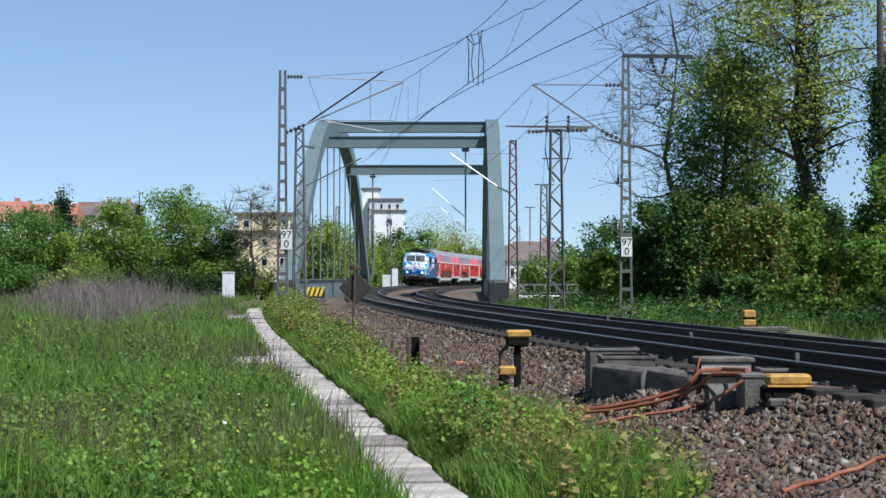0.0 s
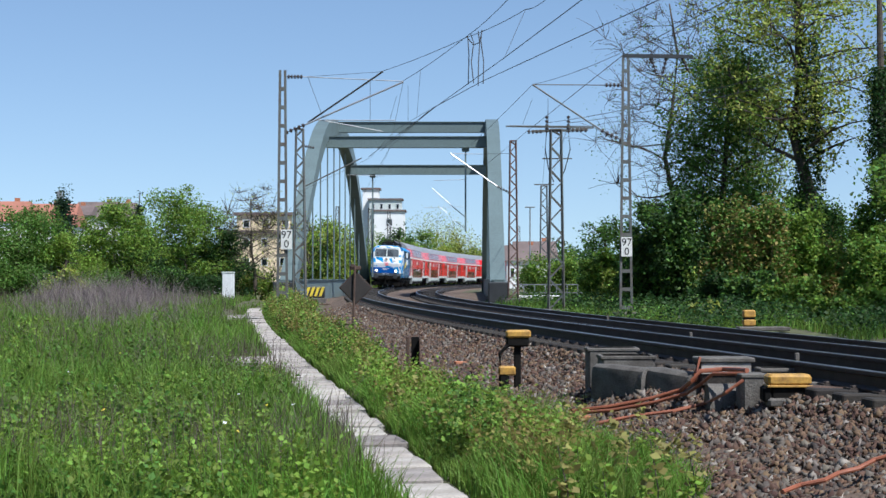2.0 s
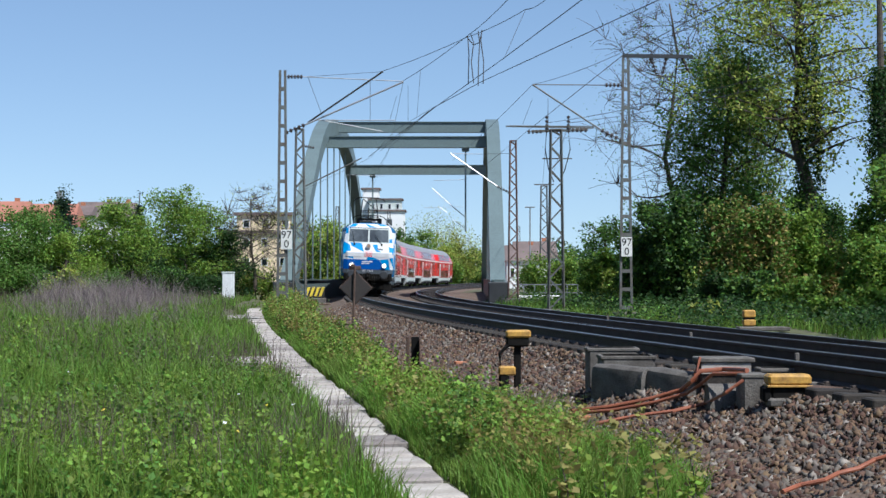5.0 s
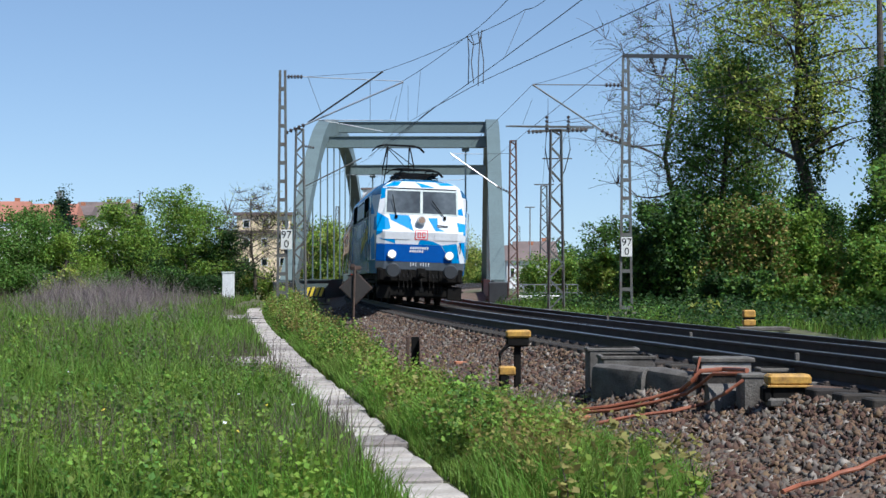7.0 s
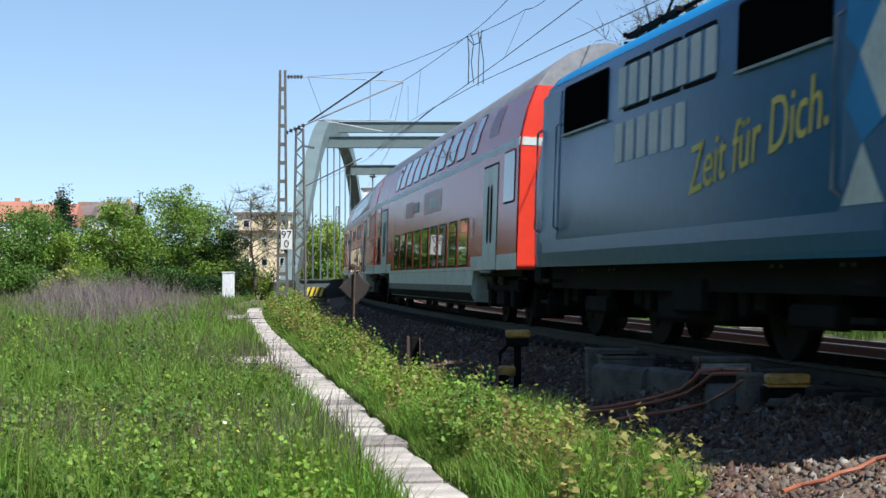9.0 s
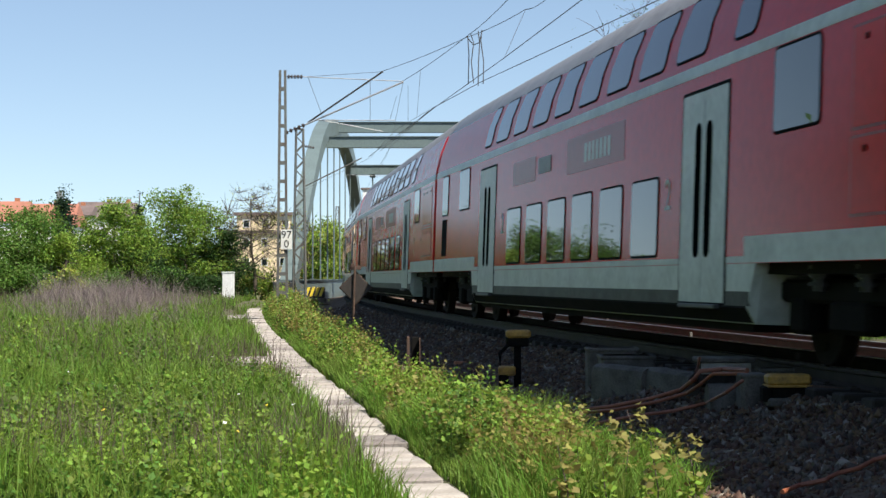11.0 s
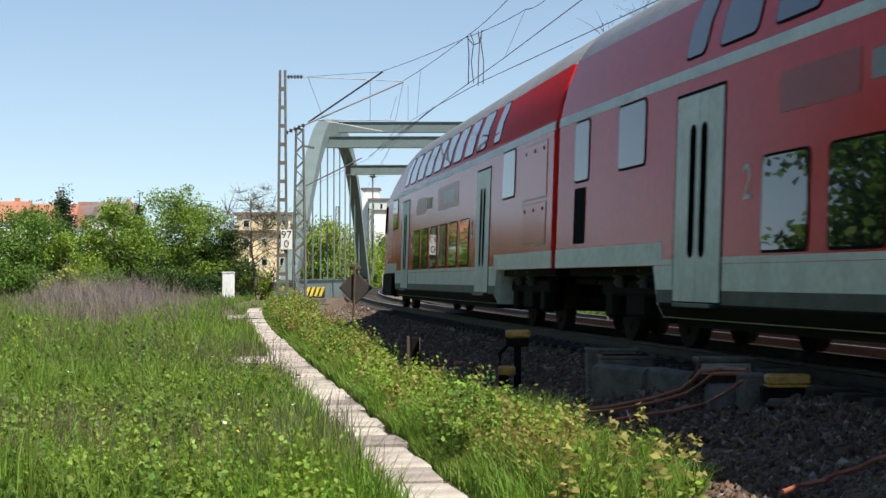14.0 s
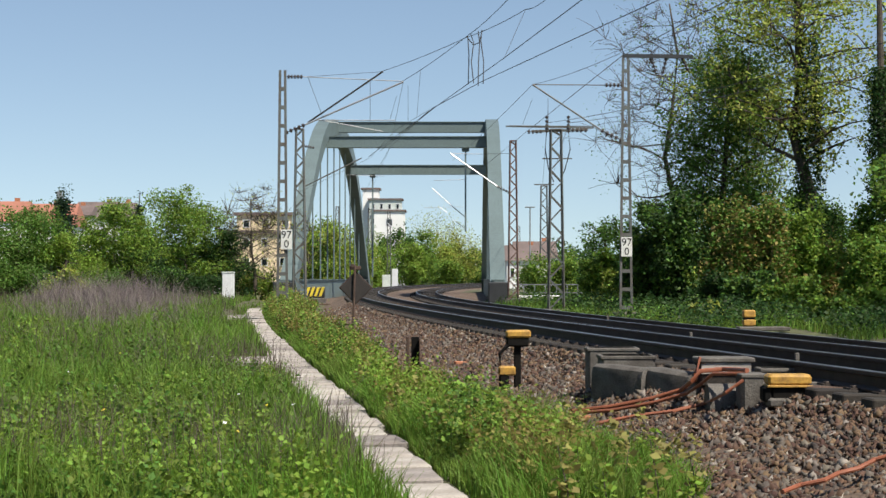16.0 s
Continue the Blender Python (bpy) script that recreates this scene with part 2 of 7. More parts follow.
def soup(name, verts, faces, material, label="", category="", kind="", parent=None, smooth=False):
    """One mesh from arrays, for leaves, blades and stones beyond counting."""
    me = bpy.data.meshes.new(name)
    verts = np.asarray(verts, dtype=np.float32)
    faces = np.asarray(faces, dtype=np.int32)
    k = faces.shape[1]
    me.vertices.add(len(verts))
    me.vertices.foreach_set("co", verts.ravel())
    me.loops.add(faces.size)
    me.loops.foreach_set("vertex_index", faces.ravel())
    me.polygons.add(len(faces))
    me.polygons.foreach_set("loop_start", np.arange(0, faces.size, k, dtype=np.int32))
    me.update(calc_edges=True)
    if smooth:
        me.polygons.foreach_set("use_smooth", np.ones(len(faces), dtype=bool))
    me.materials.append(material)
    ob = new(name, me)
    if parent is not None:
        ob.parent = parent
    return tagged(ob, label, category, "", kind)


# ---- the line of the railway ----
# heading = H0 + K0 s + K1 s^2 / 2 along the left-hand track's centre line, s in metres
H0, K0, K1, X0, Y0 = 0.136235, 0.001331, 2e-6, 1.953, 32.383
_s = np.arange(-420.0, 260.0, 0.5)
_ph = H0 + K0 * _s + K1 * _s * _s / 2
_dx, _dy = np.sin(_ph), -np.cos(_ph)
_X = np.concatenate([[0], np.cumsum((_dx[1:] + _dx[:-1]) / 4)])
_Y = np.concatenate([[0], np.cumsum((_dy[1:] + _dy[:-1]) / 4)])
_X += X0 - np.interp(0, _s, _X)
_Y += Y0 - np.interp(0, _s, _Y)
CANT = 0.035


def line(s, off=0.0, z=0.0):
    """A point beside the left-hand track: off metres towards the second track."""
    ph = np.interp(s, _s, _ph)
    return Vector((np.interp(s, _s, _X) + math.cos(ph) * off, np.interp(s, _s, _Y) + math.sin(ph) * off, z))


def heading(s):
    return float(np.interp(s, _s, _ph))


def s_of_y(y):
    return float(np.interp(-y, -_Y[:], _s))


def offset_of(x, y):
    """Offset from the left-hand track of points of the plan (arrays)."""
    s = np.interp(-y, -_Y, _s)
    return (x - np.interp(s, _s, _X)) * np.cos(np.interp(s, _s, _ph))


T2, Z2 = 4.1, -0.2      # second track: spacing and level


def path_off(y):
    return float(np.interp(y, [10, 14, 24, 40, 60, 80], [-5.05, -5.03, -4.78, -4.76, -5.05, -5.4]))


def path_z(y):
    return np.interp(y, [10, 25, 70, 90], [-0.72, -0.72, -0.52, -0.5])


def ground_z(x, y):
    x, y = np.asarray(x, float), np.asarray(y, float)
    o = offset_of(x, y)
    pz = path_z(y) - 0.05
    base = np.interp(o, [-60, -30, -9, -5.2, -4, -2.9, -1.2, 2.0, 2.5, 5.8, 7.2, 9, 14, 40],
                     [0.0, 0.0, 0, 0, 0, 0.0, -0.12, -0.12, -0.14, -0.14, 0.03, 0.15, 0.1, 0.0])
    z = pz + base
    z = z + np.where((o < -6), np.interp(y, [20, 50, 75, 110], [0, 0.12, 0.32, 0.25]), 0)
    dip = np.clip(np.minimum((y - 101) / 10, (165 - y) / 10), 0, 1)
    z = z - dip * 3.5
    return z + 0.03 * np.sin(x * 1.7 + y * 0.6) * (o < -5)


# ---- ground ----
def make_ground():
    ys = np.concatenate([np.arange(-30, 8, 4), np.arange(8, 60, 0.6), np.arange(60, 200, 2.5), np.geomspace(200, 4000, 22)])
    us = np.concatenate([-np.geomspace(3000, 62, 14), np.arange(-60, -12, 4), np.arange(-12, 12, 0.45), np.arange(12, 60, 4), np.geomspace(60, 3000, 14)])
    U, Yg = np.meshgrid(us, ys)
    c = np.interp(-Yg, -_Y, _X)
    c = np.where(Yg > 150, np.interp(-150, -_Y, _X), c)
    X = U + c
    Z = ground_z(X, Yg)
    Z = np.where(Yg > 230, -0.6, Z)
    v = np.stack([X, Yg, Z], -1).reshape(-1, 3)
    ny, nx = X.shape
    i = np.arange((ny - 1) * (nx - 1))
    r, cc = i // (nx - 1), i % (nx - 1)
    a = r * nx + cc
    ob = soup("ground", v, np.stack([a, a + 1, a + nx + 1, a + nx], 1), M_soil, "rough grassy soil beside the railway line", "ground", "structure", smooth=True)
    return ob


make_ground()


# ---- track ----
def make_rail(off, z, name, label):
    prof = [(-0.07, -0.17), (0.07, -0.17), (0.07, -0.155), (0.012, -0.13), (0.012, -0.045), (0.036, -0.035), (0.036, -0.006), (0.028, 0.0),
            (-0.028, 0.0), (-0.036, -0.006), (-0.036, -0.035), (-0.012, -0.045), (-0.012, -0.13), (-0.07, -0.155)]
    ss = list(np.arange(-330, 60, 2.5))
    sh = Shape()
    sh.loft([[line(s, off + a, z + b) for a, b in prof] for s in ss])
    rail = part(name, sh, M_rail, None, smooth=False)
    tagged(rail, label, "rail", "rails", "structure")
    head = Shape()
    head.loft([[line(s, off + a, z + b) for a, b in ((-0.03, 0.0005), (0.03, 0.0005), (0.026, 0.003), (-0.026, 0.003))] for s in ss])
    part("running_surface", head, M_rail_top, rail, "bright worn running surface")


for base, zt in ((0.0, 0.0), (T2, Z2)):
    for lat in (-0.75, 0.75):
        make_rail(base + lat, zt - lat * CANT, "rail", "rusty steel rail with a bright worn head")


# ---- bridge ----
B0, B1 = Vector((-8.45, 94.0, 0)), Vector((2.95, 94.0, 0))     # near feet of both arches
BDIR = Vector((0.0154, 1.0, 0)).normalized()
BLEN = 74.0
ARCH = [(0.0, -0.6), (8.0, 3.7), (14.0, 6.85), (17.0, 8.3), (20.0, 9.5), (22.0, 10.15), (24.0, 10.65), (26.5, 11.1), (29.5, 11.45), (37.0, 11.85)]


def arch_z(u):
    u = min(u, BLEN - u)
    return float(np.interp(u, [a for a, _ in ARCH], [b for _, b in ARCH]))


def make_bridge():
    t = thing("arch_bridge", pose(0, 0, 0), "grey-green painted steel tied-arch railway bridge", "bridge")
    us = [a for a, _ in ARCH] + [BLEN - a for a, _ in reversed(ARCH[:-1])]
    for foot in (B0, B1):
        sh = Shape()
        rings = []
        for i, u in enumerate(us):
            p = foot + BDIR * u + Vector((0, 0, arch_z(u) + 0.0))
            ua, ub = us[max(0, i - 1)], us[min(len(us) - 1, i + 1)]
            tan = (BDIR * (ub - ua) + Vector((0, 0, arch_z(ub) - arch_z(ua)))).normalized()
            sd = BDIR.cross(Vector((0, 0, 1)))
            up = sd.cross(tan)
            w, h = 0.42, 0.55
            rings.append([p - sd * w - up * h, p + sd * w - up * h, p + sd * w + up * h, p - sd * w + up * h])
        sh.loft(rings)
        part("arch_rib", sh, M_bridge, t)
        tie = Shape()
        a, b = foot - BDIR * 0.5 + Vector((0, 0, 0.1)), foot + BDIR * (BLEN + 0.5) + Vector((0, 0, 0.1))
        tie.bar(a, b, 0.5, 1.3)
        tie.bar(a + Vector((0, 0, 0.65)), b + Vector((0, 0, 0.65)), 0.7, 0.06)
        part("tie_girder", tie, M_bridge, t)
        for u in np.arange(11.0, BLEN - 9, 5.75):
            h = Shape()
            p = foot + BDIR * u
            h.tube([p + Vector((0, 0, 0.7)), p + Vector((0, 0, arch_z(u) - 0.3))], 0.05, 8)
            part("hanger", h, M_bridge, t)
        foots = Shape()
        foots.box(foot + Vector((0, -0.2, -0.1)), (1.1, 1.6, 1.5), bevel=0.05)
        part("bearing_block", foots, M_grey, t)
    for u, z in ((24.7, 10.65), (33.6, 12.42), (45.0, 12.19), (BLEN - 24.7, 10.3)):
        bm_ = Shape()
        a, b = B0 + BDIR * u + Vector((0.2, 0, z - 0.62)), B1 + BDIR * u + Vector((-0.2, 0, z - 0.62))
        bm_.bar(a, b, 0.5, 0.72)
        for dz in (-0.36, 0.36):
            bm_.bar(a + Vector((0, 0, dz)), b + Vector((0, 0, dz)), 0.7, 0.05)
        part("cross_beam", bm_, M_bridge, t)
    deck = Shape()
    deck.bar((B0 + B1) / 2 + Vector((0, -0.5, -0.85)), (B0 + B1) / 2 + BDIR * (BLEN + 0.5) + Vector((0, 0, -0.85)), 10.8, 0.7)
    part("deck", deck, M_ballast_bed, t, "ballasted bridge deck")
    for cx, cy in (((B0.x + B1.x) / 2, 93.2), ((B0.x + B1.x) / 2 + 1.1, 94 + BLEN + 1.2)):
        part("abutment", Shape().box((cx, cy, -2.6), (12.5, 2.4, 3.4), bevel=0.05), M_concrete, t)
    return t


make_bridge()


# ---- the train ----
L_LOCO, L_COACH, L_CAB = 16.75, 26.68, 27.5


def s_front(t):
    u = t - 8.0
    return 21.2472 * u + 0.054611 * u * u / 2 + 0.059705 * u ** 3 / 6


def ride(t, front, p1, p2, mid):
    """Pose of a vehicle whose bogie centres lie p1 and p2 behind its front end."""
    s = s_front(t) - front
    a, b = line(s - p1), line(s - p2)
    d = (a - b).normalized()
    c = a + d * (p1 - mid)
    yaw = math.atan2(d.y, d.x) - math.pi / 2
    return Matrix.Translation(c) @ Matrix.Rotation(yaw, 4, 'Z') @ Matrix.Rotation(-CANT, 4, 'Y')


COACH_PROF = [(1.30, 0.35), (1.385, 0.5), (1.39, 1.0), (1.39, 2.95), (1.37, 3.12), (1.29, 3.5), (1.15, 3.88), (1.02, 4.08), (0.84, 4.27), (0.6, 4.44), (0.3, 4.57), (0.0, 4.61)]


def prof_x(prof, z):
    return float(np.interp(z, [b for _, b in prof], [a for a, _ in prof]))


def patch(prof, y1, y2, z1, z2, off, corner=0.0, side=1, thick=0.0, rows=0):
    """A panel that follows a vehicle's side, with rounded corners."""
    if y1 > y2:
        y1, y2 = y2, y1
    zs = set([z1, z2] + [b for _, b in prof if z1 < b < z2])
    if corner:
        for k in range(1, 4):
            q = corner * (1 - math.cos(k * math.pi / 6))
            zs |= {z1 + q, z2 - q}
        zs |= {z1 + corner, z2 - corner}
    for k in range(1, rows):
        zs.add(z1 + (z2 - z1) * k / rows)
    zs = sorted(zs)
    sh = Shape()
    vs = []
    for z in zs:
        inset = 0.0
        if corner:
            e = min(z - z1, z2 - z)
            if e < corner:
                inset = corner - math.sqrt(max(0, corner ** 2 - (corner - e) ** 2))
        x = prof_x(prof, z) + off
        vs += [(side * x, y1 + inset, z), (side * x, y2 - inset, z)]
    fs = [(2 * i, 2 * i + 1, 2 * i + 3, 2 * i + 2) for i in range(len(zs) - 1)]
    sh.add(vs, fs)
    # rim back into the body gives the panel its depth
    n = len(vs)
    back = [(side * (abs(x) - max(off, 0.004) - 0.01), y, z) for x, y, z in vs]
    sh2 = [(2 * i, 2 * i + 2, n + 2 * i + 2, n + 2 * i) for i in range(len(zs) - 1)] + [(2 * i + 1, 2 * i + 3, n + 2 * i + 3, n + 2 * i + 1) for i in range(len(zs) - 1)]
    sh2 += [(0, 1, n + 1, n), (2 * len(zs) - 2, 2 * len(zs) - 1, n + 2 * len(zs) - 1, n + 2 * len(zs) - 2)]
    sh.v += back
    sh.f += sh2
    return sh


def window_on(t, prof, y1, y2, z1, z2, side, corner=0.06, off=0.008, name="window", inner=None):
    fr = part(name, patch(prof, min(y1, y2) - 0.028, max(y1, y2) + 0.028, z1 - 0.028, z2 + 0.028, off, corner + 0.02, side), M_gasket, t)
    part("pane", patch(prof, y1, y2, z1, z2, off + 0.006, corner, side), inner or M_glass, fr, "dark reflecting glass", smooth=True)
    return fr


def lettering(name, body, size, m, material, parent, extrude=0.003, shear=0.0, label=""):
    """Letters of the built-in font as a mesh, standing in the x-z plane of m."""
    cu = bpy.data.curves.new(name, 'FONT')
    cu.body, cu.size, cu.extrude, cu.shear = body, size, extrude, shear
    cu.align_x = 'CENTER'
    cu.resolution_u = 3
    tmp = new(name, cu)
    dg = bpy.context.evaluated_depsgraph_get()
    me = bpy.data.meshes.new_from_object(tmp.evaluated_get(dg))
    bpy.data.objects.remove(tmp)
    bpy.data.curves.remove(cu)
    me.materials.clear()
    me.materials.append(material)
    me.name = name
    ob = new(name, me)
    ob.parent = parent
    ob.matrix_basis = m
    if label:
        ob["label"] = label
    return ob


def wheelset(t, y, r, name="wheelset"):
    sh = Shape()
    for x in (-0.75, 0.75):
        sh.disc((x, 0, 0), (1, 0, 0), r, 0.13, 28)
        sh.disc((x * 0.91, 0, 0), (1, 0, 0), r + 0.03, 0.03, 28)
        sh.disc((x * 1.12, 0, 0), (1, 0, 0), r * 0.35, 0.16, 14)
        for k in range(4):
            a = k * math.pi / 2
            sh.disc((x * 1.09, math.cos(a) * r * 0.6, math.sin(a) * r * 0.6), (1, 0, 0), 0.05, 0.03, 8)
    sh.tube([(-0.75, 0, 0), (0.75, 0, 0)], 0.09, 10)
    ob = part(name, sh, M_wheel, t, "steel wheels on an axle", smooth=True)
    ob.location = (0, y, r)
    return ob


def bogie(t, yc, base, r, heavy):
    b = Shape()
    zf = r + 0.12
    for x in (-1.02, 1.02):
        b.box((x, yc, zf + 0.1), (0.16, base + 1.0, 0.22), bevel=0.04)
        for dy in (-base / 2, base / 2):
            b.box((x, yc + dy, r), (0.2, 0.42, 0.36), bevel=0.05)
        b.box((x, yc, zf - 0.12), (0.2, 0.9, 0.3), bevel=0.05)
        if heavy:
            b.box((x * 1.12, yc, 0.45), (0.18, 1.2, 0.22), bevel=0.03)
            for dy in (-base / 2 - 0.5, base / 2 + 0.5):
                b.box((x * 1.05, yc + dy, 0.55), (0.12, 0.3, 0.3), bevel=0.03)
    b.box((0, yc, zf), (1.9, 0.6, 0.3), bevel=0.05)
    bg = part("bogie", b, M_dark, t, "black bogie frame")
    for x in (-1.16, 1.16):
        for dy in (-0.55, 0.55) if not heavy else (-1.0, -0.75, 0.75, 1.0):
            sp = Shape()
            for k in range(5):
                sp.disc((x, yc + dy, zf + 0.16 + k * 0.075), (0, 0, 1), 0.1, 0.035, 12)
            sp.disc((x, yc + dy, zf + 0.3), (0, 0, 1), 0.06, 0.4, 10)
            part("coil_spring", sp, M_grey, bg)
    return bg


def buffers(t, yend, sgn):
    for x in (-0.875, 0.875):
        b = Shape()
        b.tube([(x, yend - sgn * 0.62, 1.05), (x, yend - sgn * 0.2, 1.05)], 0.13, 16)
        b.tube([(x, yend - sgn * 0.3, 1.05), (x, yend - sgn * 0.05, 1.05)], 0.09, 16)
        b.tube([(x, yend - sgn * 0.06, 1.05), (x, yend - sgn * 0.025, 1.05), (x, yend, 1.05)], 0.23, 24, r2=0.19)
        part("buffer", b, M_grey, t, "round grey buffer")
    h = Shape()
    h.box((0, yend - sgn * 0.45, 1.0), (0.26, 0.4, 0.3), bevel=0.03)
    h.box((0, yend - sgn * 0.2, 0.95), (0.1, 0.35, 0.12), bevel=0.03)
    h.tube([(0, yend - sgn * 0.1, 0.95), (0.02, yend - sgn * 0.06, 0.75), (0, yend - sgn * 0.12, 0.52)], 0.035, 8)
    h.box((0, yend - sgn * 0.12, 0.48), (0.14, 0.1, 0.16), bevel=0.03)
    part("coupling", h, M_dark, t, "screw coupling on its hook")
    for x, r in ((-0.62, 0.022), (-0.5, 0.03), (-0.38, 0.03), (-0.26, 0.02), (0.28, 0.02), (0.4, 0.03), (0.52, 0.03), (0.66, 0.022)):
        hs = Shape()
        hs.tube([(x, yend - sgn * 0.6, 0.95), (x, yend - sgn * 0.35, 0.85), (x * 1.02, yend - sgn * 0.3, 0.55), (x, yend - sgn * 0.42, 0.4)], r, 8)
        part("brake_hose", hs, M_dark, t)


def make_coach(rear_cab=False, front_red=False):
    t = thing("double_deck_coach", pose(0, 0, 0), "red double-deck railway coach with grey stripes and roof" if not rear_cab else "red double-deck control coach with a sloping cab end", "railway coach", "coaches of the train")
    hl = (L_CAB if rear_cab else L_COACH) / 2
    yf, yr = hl - (0.28 if front_red else 0.11), -hl + 0.11
    low = [(1.39, 0.93)] + [p for p in COACH_PROF if 0.93 < p[1] < 3.88]
    low.append((prof_x(COACH_PROF, 3.88), 3.88))
    top = [(prof_x(COACH_PROF, 3.88), 3.88)] + [p for p in COACH_PROF if p[1] > 3.88]

    ys = [yf, yf - 0.06, -hl + 6.0, -hl + 4.4, -hl + 2.6, -hl + 1.3, -hl + 0.55] if rear_cab else [yf, yf - 0.05, yr + 0.05, yr]

    def squeeze(y, z, x):
        k = 0.0
        if rear_cab and y < -hl + 6.0:
            k = min(1.0, (-hl + 6.0 - y) / 5.5)
        drop = 1 - 0.28 * k ** 1.6 * max(0, (z - 2.9)) / 1.7
        zz = 2.9 + (z - 2.9) * (1 - 0.45 * k ** 1.5) if z > 2.9 else z
        xx = x * (1 - 0.10 * k ** 2.5) * (0.6 + 0.4 * drop if z > 3.2 else 1)
        return xx, zz

    def ring(y, pts):
        e = 0.97 if (y in (yf,) or (y == yr and not rear_cab)) else 1.0
        r = [Vector((squeeze(y, z, x)[0] * e, y, squeeze(y, z, x)[1])) for x, z in pts]
        l = [Vector((-squeeze(y, z, x)[0] * e, y, squeeze(y, z, x)[1])) for x, z in reversed(pts) if x > 1e-6]
        return r + l
    sh = Shape()
    sh.loft([ring(y, low) for y in ys])
    part("body", sh, M_red, t, smooth=True)
    sh = Shape()
    sh.loft([ring(y, top) for y in ys])
    part("roof", sh, M_roof, t, "grey ribbed metal roof", smooth=True)
    skirt = Shape()
    ya, yb = hl - 5.25, -hl + 5.25
    rs = []
    for y, up in ((ya + 0.18, 0.925), (ya, 0.35), (yb, 0.35), (yb - 0.18, 0.925)):
        zb = min(0.90, up)
        rs.append([Vector((x, y, z)) for x, z in ((1.30, zb), (1.385, max(0.5, zb + 0.02)), (1.389, 0.93), (-1.389, 0.93), (-1.385, max(0.5, zb + 0.02)), (-1.30, zb))])
    skirt.loft(rs)
    part("low_floor_body", skirt, M_ltgrey, t, "light grey lower body between the bogies")
    under = Shape()
    for sgn in (1, -1):
        under.box((0, sgn * (hl - 2.9), 0.98), (2.5, 4.9, 0.3))
    under.box((0, 0, 0.34), (2.45, 15.6, 0.14))
    part("underframe", under, M_dark, t)
    for side in (1, -1):
        part("stripe", patch(COACH_PROF, yf - 0.02, (yr + 0.02) if not rear_cab else -hl + 4.0, 2.92, 3.05, 0.004, 0, side), M_ltgrey, t, "light grey stripe")
        part("stripe", patch(COACH_PROF, hl - 5.4, yf - 0.02, 0.935, 1.19, 0.004, 0, side), M_ltgrey, t, "light grey stripe")
        part("stripe", patch(COACH_PROF, (yr + 0.02) if not rear_cab else -hl + 2.6, -hl + 5.4, 0.935, 1.19, 0.004, 0, side), M_ltgrey, t, "light grey stripe")
        part("stripe", patch(COACH_PROF, -hl + 5.4, hl - 5.4, 0.935, 1.0, 0.004, 0, side), M_ltgrey, t, "light grey stripe")
        # grass reflection as a grey-green strip, shade below it as a black one
        part("sill_band", patch(COACH_PROF, yb - 0.02, ya + 0.02, 0.52, 0.66, 0.004, 0, side), M_sill, t, "grey-green band with the grass's reflection in its colour")
        part("shaded_sill", patch(COACH_PROF, yb + 0.05, ya - 0.05, 0.36, 0.52, 0.005, 0, side), M_dark, t, "lower body strip coloured black for its shade")
        for L in ([5.9 + 1.65 * q for q in range(9)] if front_red else (8.56, 10.22, 11.87, 13.52, 15.18, 16.84)):
            window_on(t, COACH_PROF, hl - L, hl - L - 1.17, 1.05, 1.92, side)
        for k in range(10):
            L = 5.33 + 1.63 * k
            w = 1.13 if 0 < k < 9 else 0.66
            window_on(t, COACH_PROF, hl - L, hl - L - w, 3.17, 3.86, side, 0.1)
        for L, w, z1, z2 in (((0.62, 1.05, 2.05, 2.86),) if front_red else ((3.45, 1.17, 2.13, 2.88), (22.08, 1.17, 2.13, 2.88))) + (((24.77, 0.75, 2.1, 2.88),) if not rear_cab else ()):
            window_on(t, COACH_PROF, hl - L, hl - L - w, z1, z2, side)
        if rear_cab:
            pts_ = ((0.85, 2.1), (1.75, 2.1), (1.75, 2.84), (1.15, 2.84))
            cw = [(side * (squeeze(-hl + q, z, 1.39)[0] + 0.022), -hl + q, z) for q, z in pts_] + [(side * (squeeze(-hl + q, z, 1.39)[0] - 0.05), -hl + q, z) for q, z in pts_]
            part("cab_window", Shape().add(cw, [(0, 1, 2, 3), (7, 6, 5, 4), (0, 4, 5, 1), (1, 5, 6, 2), (2, 6, 7, 3), (3, 7, 4, 0)]), M_cabglass, t, "dark slanted cab side window")
        for L in ((2.35, 22.6) if front_red else (6.0, 19.2)):
            zd = 0.94 if front_red else 0.54
            dr = part("door_frame", patch(COACH_PROF, hl - L + 0.04, hl - L - 1.64, zd - 0.02, 2.78, 0.005, 0.03, side), M_gasket, t)
            for k in range(2):
                y1 = hl - L - 0.01 - 0.8 * k
                lf = part("door_leaf", patch(COACH_PROF, y1, y1 - 0.78, zd, 2.74, 0.012, 0.02, side), M_ltgrey, dr, "light grey door leaf")
                yy = y1 - 0.50 if k == 0 else y1 - 0.08
                part("door_window", patch(COACH_PROF, yy, yy - 0.2, zd + 0.46, 2.42, 0.018, 0.1, side), M_cabglass, dr)
            part("step", Shape().box((side * 1.38, hl - L - 0.8, zd - 0.04), (0.14, 1.3, 0.05), bevel=0.01), M_grey, dr)
        if front_red:
            part("roof_vent", patch(COACH_PROF, hl - 2.9, hl - 4.0, 3.3, 3.82, 0.006, 0.03, side), M_faded, t, "dark red vent at the upper deck's end")
        for z1, z2 in () if front_red else ((1.98, 2.84), (1.28, 1.94)):
            seam = part("vent_panel", patch(COACH_PROF, hl - 0.62, hl - 2.72, z1, z2, 0.004, 0.03, side), M_faded, t, "access panel with dark seams")
